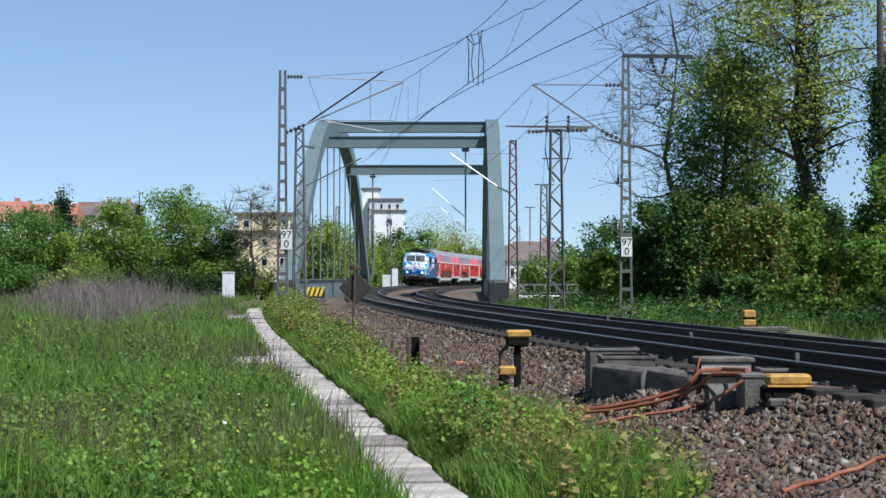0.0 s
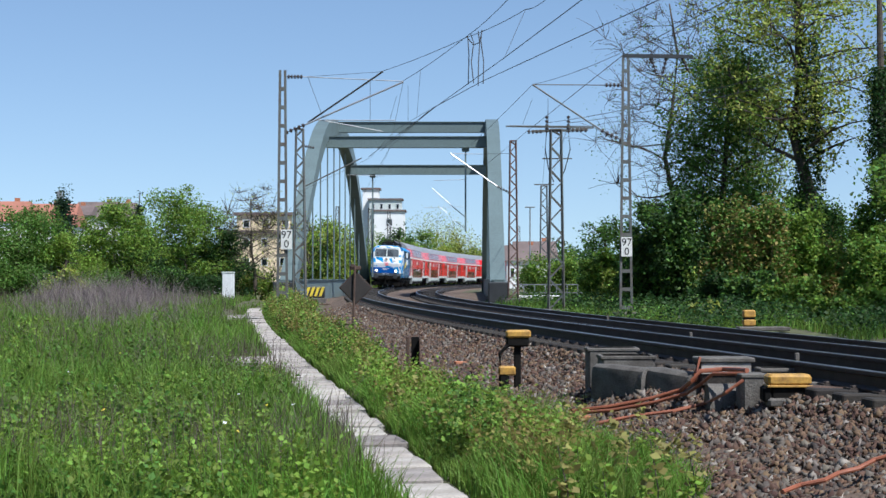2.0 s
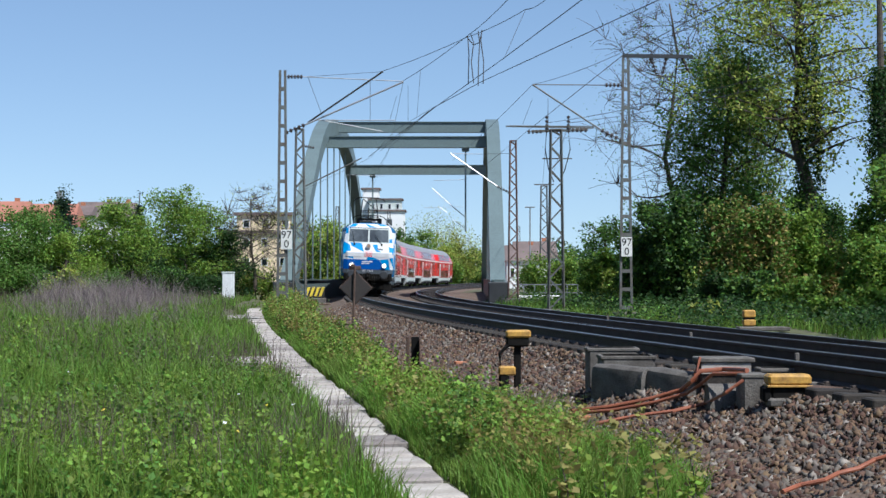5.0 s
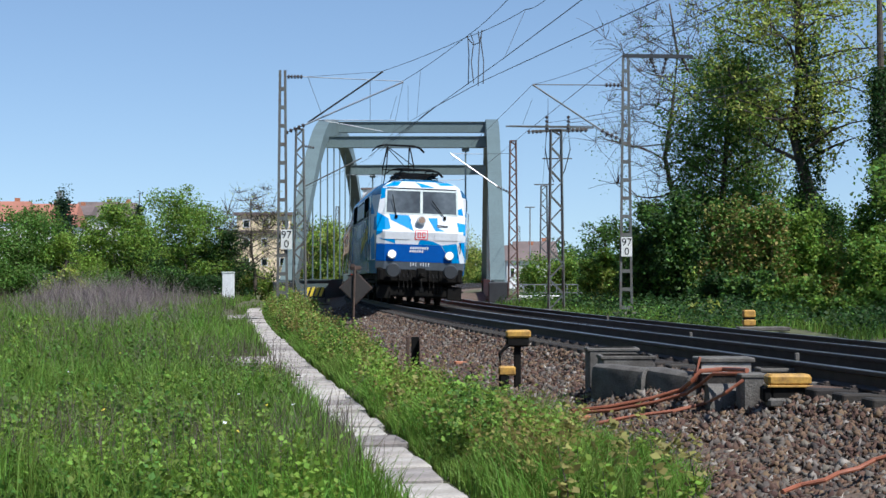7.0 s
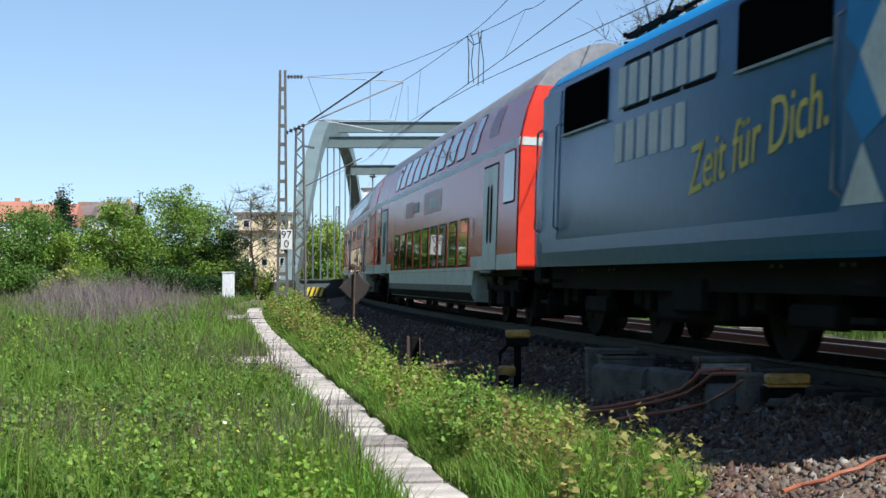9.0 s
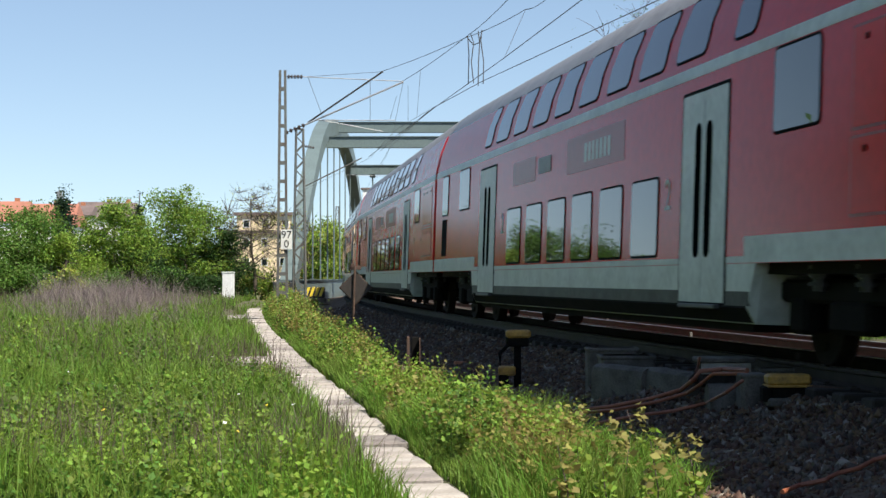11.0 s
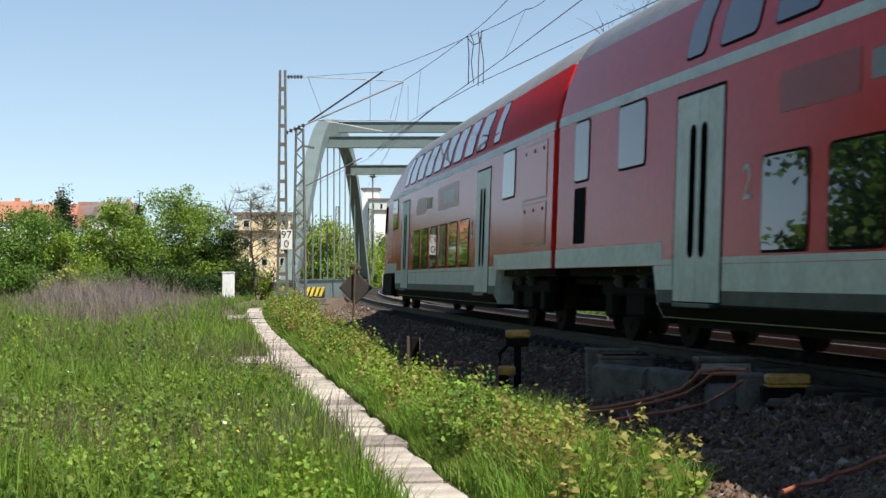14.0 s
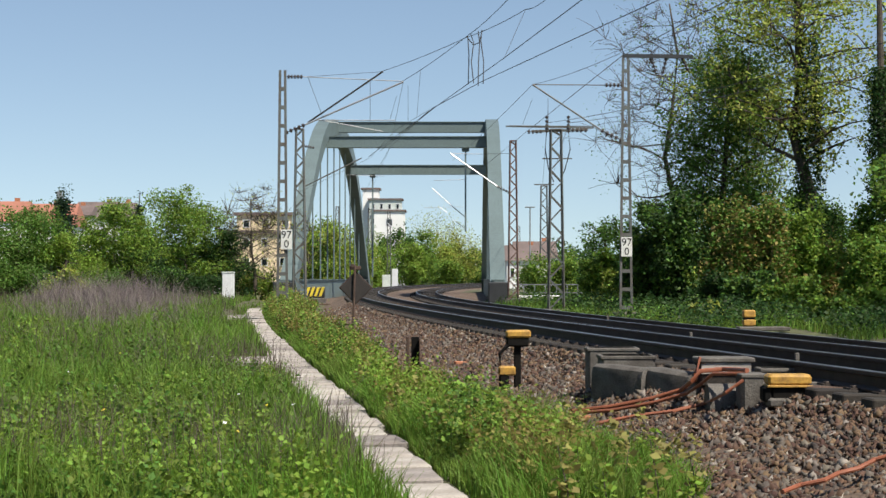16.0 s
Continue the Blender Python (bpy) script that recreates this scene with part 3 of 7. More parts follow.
            part("panel_skin", patch(COACH_PROF, hl - 0.645, hl - 2.695, z1 + 0.025, z2 - 0.025, 0.008, 0.02, side), M_red, seam)
            for L in (0.9, 1.65, 2.4):
                part("lock", Shape().box((side * 1.402, hl - L, z2 - 0.12), (0.012, 0.05, 0.05)), M_gasket, seam)
        if not rear_cab:
            part("vent_panel", patch(COACH_PROF, hl - 24.9, hl - 25.5, 1.25, 2.0, 0.008, 0.03, side), M_gasket, t, "dark louvred vent")
        part("faded_panel", patch(COACH_PROF, hl - 15.75, hl - 17.6, 2.3, 2.68, 0.005, 0.02, side), M_faded, t, "faded darker red patch")
        part("faded_panel", patch(COACH_PROF, hl - 10.2, hl - 13.5, 2.25, 2.75, 0.004, 0.02, side), M_faded, t, "faded darker red patch")
        part("destination_display", patch(COACH_PROF, hl - 14.6, hl - 15.5, 2.38, 2.62, 0.012, 0.02, side), M_display if rear_cab else M_roof, t)
        # faded brand lettering as plain bars, and the class number
        for k in range(7):
            y = hl - 12.4 + 0.22 * k
            part("lettering_bar", patch(COACH_PROF, y, y + 0.15, 2.36, 2.62, 0.007, 0.02, side), M_ltgrey, t)
        rot = Matrix.Rotation(radians(90 * side), 4, 'Z') @ Matrix.Rotation(radians(90), 4, 'X')
        for L in (5.2, 21.6) if front_red else (8.15, 18.45):
            lettering("class_number", "2", 0.5, Matrix.Translation((side * 1.396, hl - L, 1.55)) @ rot, M_white, t, label="pale figure two")
    for sgn in (1, -1):
        if rear_cab and sgn < 0:
            continue
        g = Shape()
        y = sgn * (hl - 0.13)
        gw, gh = (1.5, 2.2) if (front_red and sgn > 0) else (2.2, 2.8)
        g.box((0, y, 1.05 + gh / 2), (gw, 0.24, gh), bevel=0.08)
        g.box((0, y, 1.05 + gh / 2), (gw - 0.14, 0.25, gh - 0.14), bevel=0.08)
        part("gangway_bellows", g, M_gasket, t, "black rubber gangway")
        if front_red and sgn > 0:
            e = Shape()
            e.loft([[Vector((x * 0.985, yf + 0.012, z)) for x, z in low] + [Vector((-x * 0.985, yf + 0.012, z)) for x, z in reversed(low)],
                    [Vector((x * 0.985, yf + 0.002, z)) for x, z in low] + [Vector((-x * 0.985, yf + 0.002, z)) for x, z in reversed(low)]])
            part("end_wall", e, M_brightred, t, "bright red end wall")
            part("end_stripe", Shape().box((0, yf + 0.016, 2.98), (2.7, 0.01, 0.13)), M_ltgrey, t)
    buffers(t, hl, 1)
    buffers(t, -hl, -1)
    for yc in (hl - 3.4, -hl + 3.4):
        bogie(t, yc, 2.5, 0.46, False)
        for dy in (-1.25, 1.25):
            wheelset(t, yc + dy, 0.46)
    if rear_cab:
        fr = Shape()
        fr.box((0, -hl + 0.5, 1.75), (2.36, 0.16, 1.65), bevel=0.1)
        part("cab_front", fr, M_red, t)
        ws = Shape()
        ws.add([(-1.0, -hl + 0.5, 2.62), (1.0, -hl + 0.5, 2.62), (0.86, -hl + 1.05, 3.3), (-0.86, -hl + 1.05, 3.3), (-1.0, -hl + 0.6, 2.6), (1.0, -hl + 0.6, 2.6), (0.86, -hl + 1.2, 3.28), (-0.86, -hl + 1.2, 3.28)],
               [(0, 1, 2, 3), (4, 7, 6, 5), (0, 4, 5, 1), (1, 5, 6, 2), (2, 6, 7, 3), (3, 7, 4, 0)])
        part("windscreen", ws, M_glass, t)
        ap = Shape()
        ap.box((0, -hl + 0.9, 0.62), (2.4, 0.9, 0.6), bevel=0.1)
        for sx in (-1, 1):
            part("side_skirt", Shape().box((sx * 1.24, -hl + 1.75, 0.62), (0.07, 2.6, 0.62), bevel=0.02), M_dark, t, "black side skirt")
        part("apron", ap, M_dark, t, "black apron round the cab end")
    return t


# ---- locomotive ----
FACE = [(0.80, 0.84), (1.0, 0.80), (1.36, 0.76), (2.25, 0.70), (2.78, 0.96), (3.58, 1.21), (3.70, 1.28), (3.80, 1.42), (3.88, 1.75)]
LOCO_PROF = [(1.47, 0.95), (1.5, 1.15), (1.5, 3.40), (1.47, 3.52), (1.36, 3.66), (1.18, 3.78), (0.9, 3.87), (0.0, 3.93)]


def face_l(z):
    return float(np.interp(z, [a for a, _ in FACE], [b for _, b in FACE]))


def face_poly(pts, off, thick=0.004):
    """A painted panel on the cab front: (x, z) outline, bent to the front's shape."""
    hl = L_LOCO / 2

    def cut(poly, axis, lo, hi):
        for bound, sign in ((lo, 1), (hi, -1)):
            out = []
            for p, q in zip(poly, poly[1:] + poly[:1]):
                dp, dq = sign * (p[axis] - bound), sign * (q[axis] - bound)
                if dp >= 0:
                    out.append(p)
                if (dp > 0 > dq) or (dp < 0 < dq):
                    k = dp / (dp - dq)
                    out.append((p[0] + (q[0] - p[0]) * k, p[1] + (q[1] - p[1]) * k))
            poly = out
            if len(poly) < 3:
                return []
        return poly
    sh = Shape()
    zs = [a for a, _ in FACE]
    for z1, z2 in zip(zs[:-1], zs[1:]):
        band = cut(list(pts), 1, z1, z2)
        for x1, x2 in ((-3, -1.12), (-1.12, 1.12), (1.12, 3)):
            cell = cut(band, 0, x1, x2) if band else []
            if len(cell) >= 3:
                sh.add([(x, hl - face_l(z) - max(0, abs(x) - 1.12) * 0.45 + off, z) for x, z in cell], [tuple(range(len(cell)))])
    return sh


def cheek(pts, off, side):
    """A painted panel on the tapering cab cheek: (u, z) outline, u from the front corner to the side wall."""
    hl = L_LOCO / 2
    sh = Shape()
    vs = []
    for u, z in pts:
        wf = float(np.interp(z, [1.15, 2.25, 2.78, 3.4], [1.37, 1.385, 1.36, 1.27]))
        vs.append((side * (wf + (1.5 - wf) * u + off), hl - face_l(z) - 0.2 - 0.8 * u + off * 0.3, z))
    return sh.add(vs, [tuple(range(len(vs)))])


def make_loco():
    t = thing("electric_locomotive", pose(0, 0, 0), "blue and white electric locomotive with lit headlights", "locomotive")
    hl = L_LOCO / 2
    levels = [(0.95, 1.36, 1.47), (1.15, 1.37, 1.5), (2.25, 1.385, 1.5), (2.78, 1.36, 1.5), (3.40, 1.27, 1.5), (3.52, 1.25, 1.47), (3.66, 1.2, 1.36), (3.78, 1.06, 1.18), (3.87, 0.85, 0.9), (3.92, 0.4, 0.42)]
    rings = []
    for z, wf, wb in levels:
        L = face_l(z)
        half = [(0.0, L), (0.55, L), (1.12 * wf / 1.385, L), (wf - 0.03, L + (wf - 0.03 - 1.12 * wf / 1.385) * 0.45 + 0.01), (wf, L + 0.2), (wb, L + 1.0), (wb, L_LOCO / 2)]
        q = [Vector((x, hl - l, z)) for x, l in half]
        r = q + [Vector((p.x, -p.y, p.z)) for p in reversed(q[:-1])]
        r = r + [Vector((-p.x, p.y, p.z)) for p in reversed(r[1:-1])]
        rings.append(r)
    sh = Shape()
    sh.loft(rings)
    part("body", sh, M_blue_shaded, t, "blue painted body, darkened for its shaded sides", smooth=True)
    # roof skin
    rf = [(x, z + 0.006) for x, z in LOCO_PROF if z >= 3.52]
    sh = Shape()
    sh.loft([[Vector((x * k, y, z)) for x, z in rf] + [Vector((-x * k, y, z)) for x, z in reversed(rf[:-1])] for y, k in ((hl - 2.4, 0.985), (hl - 2.5, 1), (-hl + 2.5, 1), (-hl + 2.4, 0.985))])
    part("roof", sh, M_blue, t, "pale blue roof", smooth=True)
    # buffer beam and apron
    for sgn in (1, -1):
        bb = Shape()
        bb.box((0, sgn * (hl - 1.08), 0.93), (2.66, 0.58, 0.46), bevel=0.05)
        for x in (-1.2, -0.62, -0.3, 0.3, 0.62, 1.2):
            bb.box((x, sgn * (hl - 0.80), 0.92), (0.10, 0.10, 0.34), bevel=0.02)
        part("buffer_beam", bb, M_dark, t, "black buffer beam")
        gd = Shape()
        gd.box((0, sgn * (hl - 1.1), 0.42), (2.3, 0.3, 0.35), bevel=0.05)
        for x in (-1.1, 1.1):
            gd.box((x, sgn * (hl - 0.95), 0.4), (0.45, 0.08, 0.42), bevel=0.03)
        part("rail_guard", gd, M_dark, t)
        buffers(t, sgn * hl, sgn)
    # front livery
    fp = lambda name, pts, m_, off, label="": part(name, face_poly([(-x, z) for x, z in pts], off), m_, t, label)
    fp("front_panel", [(-1.37, 1.34), (1.37, 1.34), (1.38, 2.25), (1.36, 2.78), (1.27, 3.4), (1.2, 3.64), (1.05, 3.77), (0.85, 3.86), (-0.85, 3.86), (-1.05, 3.77), (-1.2, 3.64), (-1.27, 3.4), (-1.36, 2.78), (-1.38, 2.25)], M_white, 0.012, "white painted cab front")
    fp("grey_band", [(-1.37, 1.10), (1.37, 1.10), (1.37, 1.335), (-1.37, 1.335)], M_bandgrey, 0.012, "dark grey band above the buffer beam")
    fp("blue_band", [(-1.37, 1.34), (1.0, 1.34), (0.6, 1.87), (-1.37, 1.87)], M_deepblue, 0.017, "deep blue band")
    fp("light_blue_band", [(1.0, 1.34), (1.22, 1.34), (1.10, 1.94), (0.62, 1.87)], M_blue, 0.017, "lighter blue band")
    fp("light_blue_band", [(1.26, 1.75), (1.37, 1.5), (1.37, 2.0), (1.16, 1.97)], M_blue, 0.018)
    for pts_ in ([(-1.38, 2.86), (-1.02, 2.66), (-0.95, 2.35), (-1.38, 2.12)], [(-1.0, 2.79), (-0.38, 2.77), (-0.24, 2.28), (-0.7, 2.5), (-0.95, 2.62)],
                 [(-1.32, 2.04), (-0.82, 2.02), (-0.8, 1.88)], [(0.2, 2.70), (0.5, 2.72), (0.5, 2.42), (0.76, 2.28), (0.45, 2.28)],
                 [(1.1, 2.6), (1.37, 2.55), (1.37, 2.18), (1.15, 2.26)], [(-0.1, 1.875), (-0.02, 2.03), (0.35, 1.99), (0.62, 1.875)]):
        fp("blue_lozenge", pts_, M_blue, 0.018)
    fp("blue_lozenge", [(-1.24, 3.6), (-1.28, 3.25), (-1.13, 3.3), (-0.95, 3.64)], M_blue, 0.018)
    fp("blue_lozenge", [(-0.2, 3.84), (0.0, 3.66), (0.42, 3.66), (0.2, 3.74)], M_blue, 0.018)
    fp("blue_lozenge", [(0.45, 3.85), (0.85, 3.85), (1.02, 3.76), (0.6, 3.74)], M_blue, 0.018)
    fp("blue_lozenge", [(-1.18, 3.64), (-0.85, 3.85), (-0.6, 3.85), (-0.75, 3.68)], M_blue, 0.018)
    fp("blue_lozenge", [(1.27, 3.05), (1.31, 2.82), (1.12, 2.84), (1.1, 3.0)], M_blue, 0.018)
    for x1, x2 in ((-1.2, -0.36), (0.4, 1.3)):
        fp("white_panel", [(x1, 2.02), (x2, 2.02), (x2, 2.3), (x1, 2.3)], M_white, 0.026)
    fp("cornice", [(-1.1, 3.60), (1.1, 3.60), (1.06, 3.63), (-1.06, 3.63)], M_gasket, 0.03)
    for x1, x2 in ((-1.085, -0.04), (0.04, 1.085)):
        fr = fp("windscreen_frame", [(x1 - 0.05, 2.80), (x2 + 0.05, 2.80), (x2 + 0.04, 3.575), (x1 - 0.03, 3.575)], M_ltgrey, 0.022, "rubber-sealed pale frame")
        g = part("windscreen", face_poly([(-x1, 2.845), (-x2, 2.845), (-x2 + 0.02 * (x2 > 0.5), 3.535), (-x1 - 0.02 * (x1 < -0.5), 3.535)], 0.03), M_windscreen, fr, "windscreen glass with sky reflection put into its grey")
    for x in (-0.78, 0.72):
        wp = Shape()
        wp.bar((-x, hl - 0.9, 2.72), (-x + 0.13 if x < 0 else -x + 0.4, hl - 1.0, 3.4 if x < 0 else 3.25), 0.020)
        wp.box((-x, hl - 0.88, 2.72), (0.08, 0.08, 0.1), bevel=0.01)
        part("wiper", wp, M_gasket, t)
    for x in (-0.885, 0.885):
        lm = Shape()
        lm.disc((x, hl - 0.72, 1.56), (0, 1, 0), 0.135, 0.1, 24)
        hs = part("headlight", lm, M_ltgrey, t, "round headlight")
        ln = Shape()
        ln.disc((x, hl - 0.665, 1.56), (0, 1, 0), 0.095, 0.02, 24)
        part("lens", ln, M_lamp, hs, "glowing lens")
    lm = Shape()
    lm.disc((0, hl - 0.8, 2.63), (0, 1, 0), 0.135, 0.26, 24)
    hs = part("top_headlight", lm, M_white, t)
    part("lens", Shape().disc((0, hl - 0.665, 2.63), (0, 1, 0), 0.10, 0.02, 24), M_toplens, hs)
    # emblem as a plain framed shape
    fp("emblem", [(-0.2, 2.02), (0.2, 2.02), (0.2, 2.32), (-0.2, 2.32)], M_logo, 0.024, "red framed white emblem")
    fp("emblem_field", [(-0.175, 2.045), (0.175, 2.045), (0.175, 2.295), (-0.175, 2.295)], M_white, 0.028)
    for x in (-0.125, 0.015):
        fp("emblem_bar", [(x, 2.08), (x + 0.11, 2.08), (x + 0.11, 2.26), (x, 2.26)], M_logo, 0.031)
        fp("emblem_bar", [(x + 0.035, 2.115), (x + 0.08, 2.115), (x + 0.08, 2.225), (x + 0.035, 2.225)], M_white, 0.034)
    # unreadable or withheld lettering as plain bars
    for k in range(8):
        x = -0.34 + 0.073 * k
        fp("lettering_bar", [(x, 1.73), (x + 0.055, 1.73), (x + 0.07, 1.80), (x + 0.015, 1.80)], M_white, 0.026)
        if k < 6:
            fp("lettering_bar", [(x - 0.02, 1.63), (x + 0.04, 1.63), (x + 0.055, 1.70), (x, 1.70)], M_white, 0.026)
    for k in range(8):
        x = -0.31 + 0.078 * k
        if k != 3:
            fp("number_bar", [(x, 1.21), (x + 0.03, 1.21), (x + 0.03, 1.32), (x, 1.32)], M_white, 0.026)
    for x1, z1, x2, z2 in ((-0.33, 2.66, -0.4, 2.42), (0.5, 2.48, 0.8, 2.46), (1.22, 1.95, 1.2, 1.64)):
        hd = Shape()
        y = hl - face_l(z1) + 0.06
        hd.tube([(-x1, y - 0.06, z1), (-x1, y, z1), (-x2, y, z2), (-x2, y - 0.06, z2)], 0.018, 8)
        part("grab_handle", hd, M_gasket if x1 > 0.4 else M_blue, t)
    # sides
    for side in (1, -1):
        for z1, z2 in ((1.36, 2.25), (2.25, 2.78), (2.78, 3.4)):
            part("cab_cheek", cheek([(0, z1), (1, z1), (1, z2), (0, z2)], 0.006, side), M_white, t, "white painted cab cheek")
        for pts_ in ([(0, 1.4), (0.75, 1.36), (0.95, 2.0), (0.3, 2.22)], [(0.0, 2.27), (0.5, 2.3), (0.4, 2.7), (0, 2.76)], [(0.4, 2.8), (0.95, 2.8), (0.9, 3.2), (0.55, 3.3)]):
            part("blue_lozenge", cheek(pts_, 0.012, side), M_blue, t)
        for m_, pts_ in ((M_ltgrey, [(1.78, 2.3), (2.25, 2.0), (2.75, 2.55), (2.3, 2.95)]), (M_ltgrey, [(2.2, 1.36), (3.05, 1.36), (2.65, 1.85)]), (M_blue, [(2.3, 2.95), (2.75, 2.55), (3.05, 2.75), (3.0, 3.3)]),
                         (M_ltgrey, [(1.8, 3.0), (2.25, 3.0), (2.6, 3.36), (1.9, 3.36)]), (M_blue, [(2.25, 2.0), (2.65, 1.85), (3.05, 2.2), (2.75, 2.55)])):
            part("side_lozenge", Shape().add([(side * 1.515, hl - L, z) for L, z in pts_], [tuple(range(len(pts_)))]), m_, t)
        for L1, L2, z1, z2 in ((3.4, 5.82, 2.78, 3.40), (10.95, 13.38, 2.78, 3.40)):
            window_on(t, LOCO_PROF, hl - L1, hl - L2, z1, z2, side, 0.05, name="cab_side_window", inner=M_cabglass)
            part("window_rail", Shape().box((side * 1.52, hl - (L1 + L2) / 2, z1 - 0.03), (0.04, L2 - L1 + 0.05, 0.03)), M_galv, t)
        for L1, L2 in ((6.53, 7.66), (7.76, 8.9), (9.0, 10.16)):
            fr = part("machine_room_window", patch(LOCO_PROF, hl - L1, hl - L2, 2.78, 3.38, 0.006, 0.06, side), M_gasket, t)
            part("pane", patch(LOCO_PROF, hl - L1 - 0.05, hl - L2 + 0.05, 2.83, 3.33, 0.012, 0.05, side), M_blue_shaded, fr)
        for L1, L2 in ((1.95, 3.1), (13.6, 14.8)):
            dr = part("cab_door", patch(LOCO_PROF, hl - L1, hl - L2, 1.3, 3.42, 0.006, 0.05, side), M_blue_shaded, t)
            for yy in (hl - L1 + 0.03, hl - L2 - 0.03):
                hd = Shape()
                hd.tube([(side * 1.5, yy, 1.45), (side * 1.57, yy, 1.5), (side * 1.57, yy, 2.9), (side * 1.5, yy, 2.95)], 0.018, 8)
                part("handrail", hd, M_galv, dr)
            part("door_gap", patch(LOCO_PROF, hl - L1 - 0.05, hl - L2 + 0.05, 1.35, 3.36, 0.010, 0.05, side), M_blue_shaded, dr)
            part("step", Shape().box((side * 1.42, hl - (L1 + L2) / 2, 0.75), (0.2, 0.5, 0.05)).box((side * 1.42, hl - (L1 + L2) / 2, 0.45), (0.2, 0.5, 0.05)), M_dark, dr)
        part("sill_band", patch(LOCO_PROF, hl - 2.2, -hl + 2.2, 1.0, 1.32, 0.004, 0, side), M_blue_shaded, t, "blue sill plate")
        # white block letters as slanted bars, two lines
        for k in range(8):
            y = hl - 10.35 + 0.5 * k if side > 0 else hl - 6.45 - 0.5 * k
            part("lettering_bar", patch(LOCO_PROF, y, y + 0.34 * side, 2.84, 3.32, 0.022, 0.03, side), M_white, t)
        for k in range(6):
            y = hl - 10.5 + 0.52 * k if side > 0 else hl - 7.4 - 0.52 * k
            part("lettering_bar", patch(LOCO_PROF, y, y + 0.36 * side, 2.18, 2.66, 0.012, 0.03, side), M_white, t)
        rot = Matrix.Rotation(radians(90 * side), 4, 'Z') @ Matrix.Rotation(radians(90), 4, 'X') @ Matrix.Rotation(radians(6), 4, 'Z')
        lettering("slogan", "Zeit für Dich.", 0.72, Matrix.Translation((side * 1.508, hl - 5.35, 1.85)) @ rot, M_yellow_text, t, shear=0.2, label="yellow handwritten slogan")
    # underframe, bogies
    un = Shape()
    un.box((0, 0, 0.85), (2.5, 13.2, 0.4))
    un.box((0, 0, 0.55), (2.3, 2.6, 0.5), bevel=0.05)
    un.box((0, 0.4, 0.6), (2.6, 1.2, 0.4), bevel=0.05)
    part("underframe", un, M_dark, t)
    for yc in (hl - 4.4, -hl + 4.4):
        bogie(t, yc, 3.4, 0.625, True)
        for dy in (-1.7, 1.7):
            wheelset(t, yc + dy, 0.625)
    # roof gear
    for k in range(9):
        ins = Shape()
        y = -4.4 + k * 1.1
        for x in (-0.55, 0.55):
            for q in range(3):
                ins.disc((x, y, 3.98 + q * 0.07), (0, 0, 1), 0.085, 0.035, 10)
        part("roof_insulator", ins, M_insul, t)
    hv = Shape()
    for x in (-0.55, 0.55):
        hv.tube([(x, -5.2, 4.22), (x, 5.0, 4.22)], 0.03, 8)
    hv.box((0.2, 0.3, 4.05), (0.8, 1.6, 0.3), bevel=0.05)
    hv.box((0.0, -2.4, 4.02), (1.0, 1.0, 0.24), bevel=0.05)
    part("roof_conductor", hv, M_dark, t)
    for up, yb in ((False, hl - 4.6), (True, -hl + 4.6)):
        pb = Shape()
        for x in (-0.62, 0.62):
            pb.bar((x, yb - 1.25, 4.18), (x, yb + 1.25, 4.18), 0.07)
            for yy in (-1.2, 0, 1.2):
                for q in range(3):
                    pb.disc((x, yb + yy, 3.96 + q * 0.06), (0, 0, 1), 0.08, 0.035, 10)
        for yy in (-1.25, 1.25, 0.5, -0.5):
            pb.bar((-0.7, yb + yy, 4.2), (0.7, yb + yy, 4.2), 0.06)
        base = part("pantograph_base", pb, M_dark, t, "black pantograph base on insulators")
        ar = Shape()
        zt = 5.72 if up else 4.36
        zk = 4.95 if up else 4.28
        for x in (-0.55, 0.55):
            for sg in (-1, 1):
                kx = x * 0.9
                ky = yb + sg * (1.25 if up else 1.85)
                ar.tube([(x, yb + sg * 0.35, 4.22), (kx, ky, zk), (x * 0.75, yb + sg * 0.18, zt)], 0.024, 6)
        for sg in (-1, 1):
            ky = yb + sg * (1.25 if up else 1.85)
            ar.tube([(-0.5, ky, zk), (0.5, ky, zk)], 0.02, 6)
            ar.tube([(-0.5, ky, zk), (0.42, yb + sg * 0.18, zt)], 0.016, 6)
        part("pantograph_arm", ar, M_dark, base)
        hd = Shape()
        for sg in (-1, 1):
            hd.tube([(-0.97, yb + sg * 0.18, zt - 0.16), (-0.8, yb + sg * 0.18, zt + 0.0), (-0.55, yb + sg * 0.18, zt + 0.07), (0.55, yb + sg * 0.18, zt + 0.07), (0.8, yb + sg * 0.18, zt + 0.0), (0.97, yb + sg * 0.18, zt - 0.16)], 0.022, 6)
        hd.tube([(-0.5, yb - 0.18, zt + 0.03), (-0.5, yb + 0.18, zt + 0.03)], 0.02, 6)
        hd.tube([(0.5, yb - 0.18, zt + 0.03), (0.5, yb + 0.18, zt + 0.03)], 0.02, 6)
        part("collector_head", hd, M_dark, base)
    return t


LOCO = make_loco()
_first = make_coach(front_red=True)
_mid = make_coach()
COACHES = [_first, _mid, copy_thing(_mid, pose(0, 0, 0)), copy_thing(_mid, pose(0, 0, 0)), make_coach(rear_cab=True)]


# ---- overhead line ----
def insulator(t, p, q, n=5, r=0.07):
    p, q = Vector(p), Vector(q)
    sh = Shape()
    sh.tube([p, q], 0.022, 6)
    for k in range(n):
        c = p.lerp(q, (k + 0.5) / n)
        sh.disc(c, q - p, r, (q - p).length / n * 0.5, 10)
    return part("insulator", sh, M_insul, t, "ribbed dark insulator")


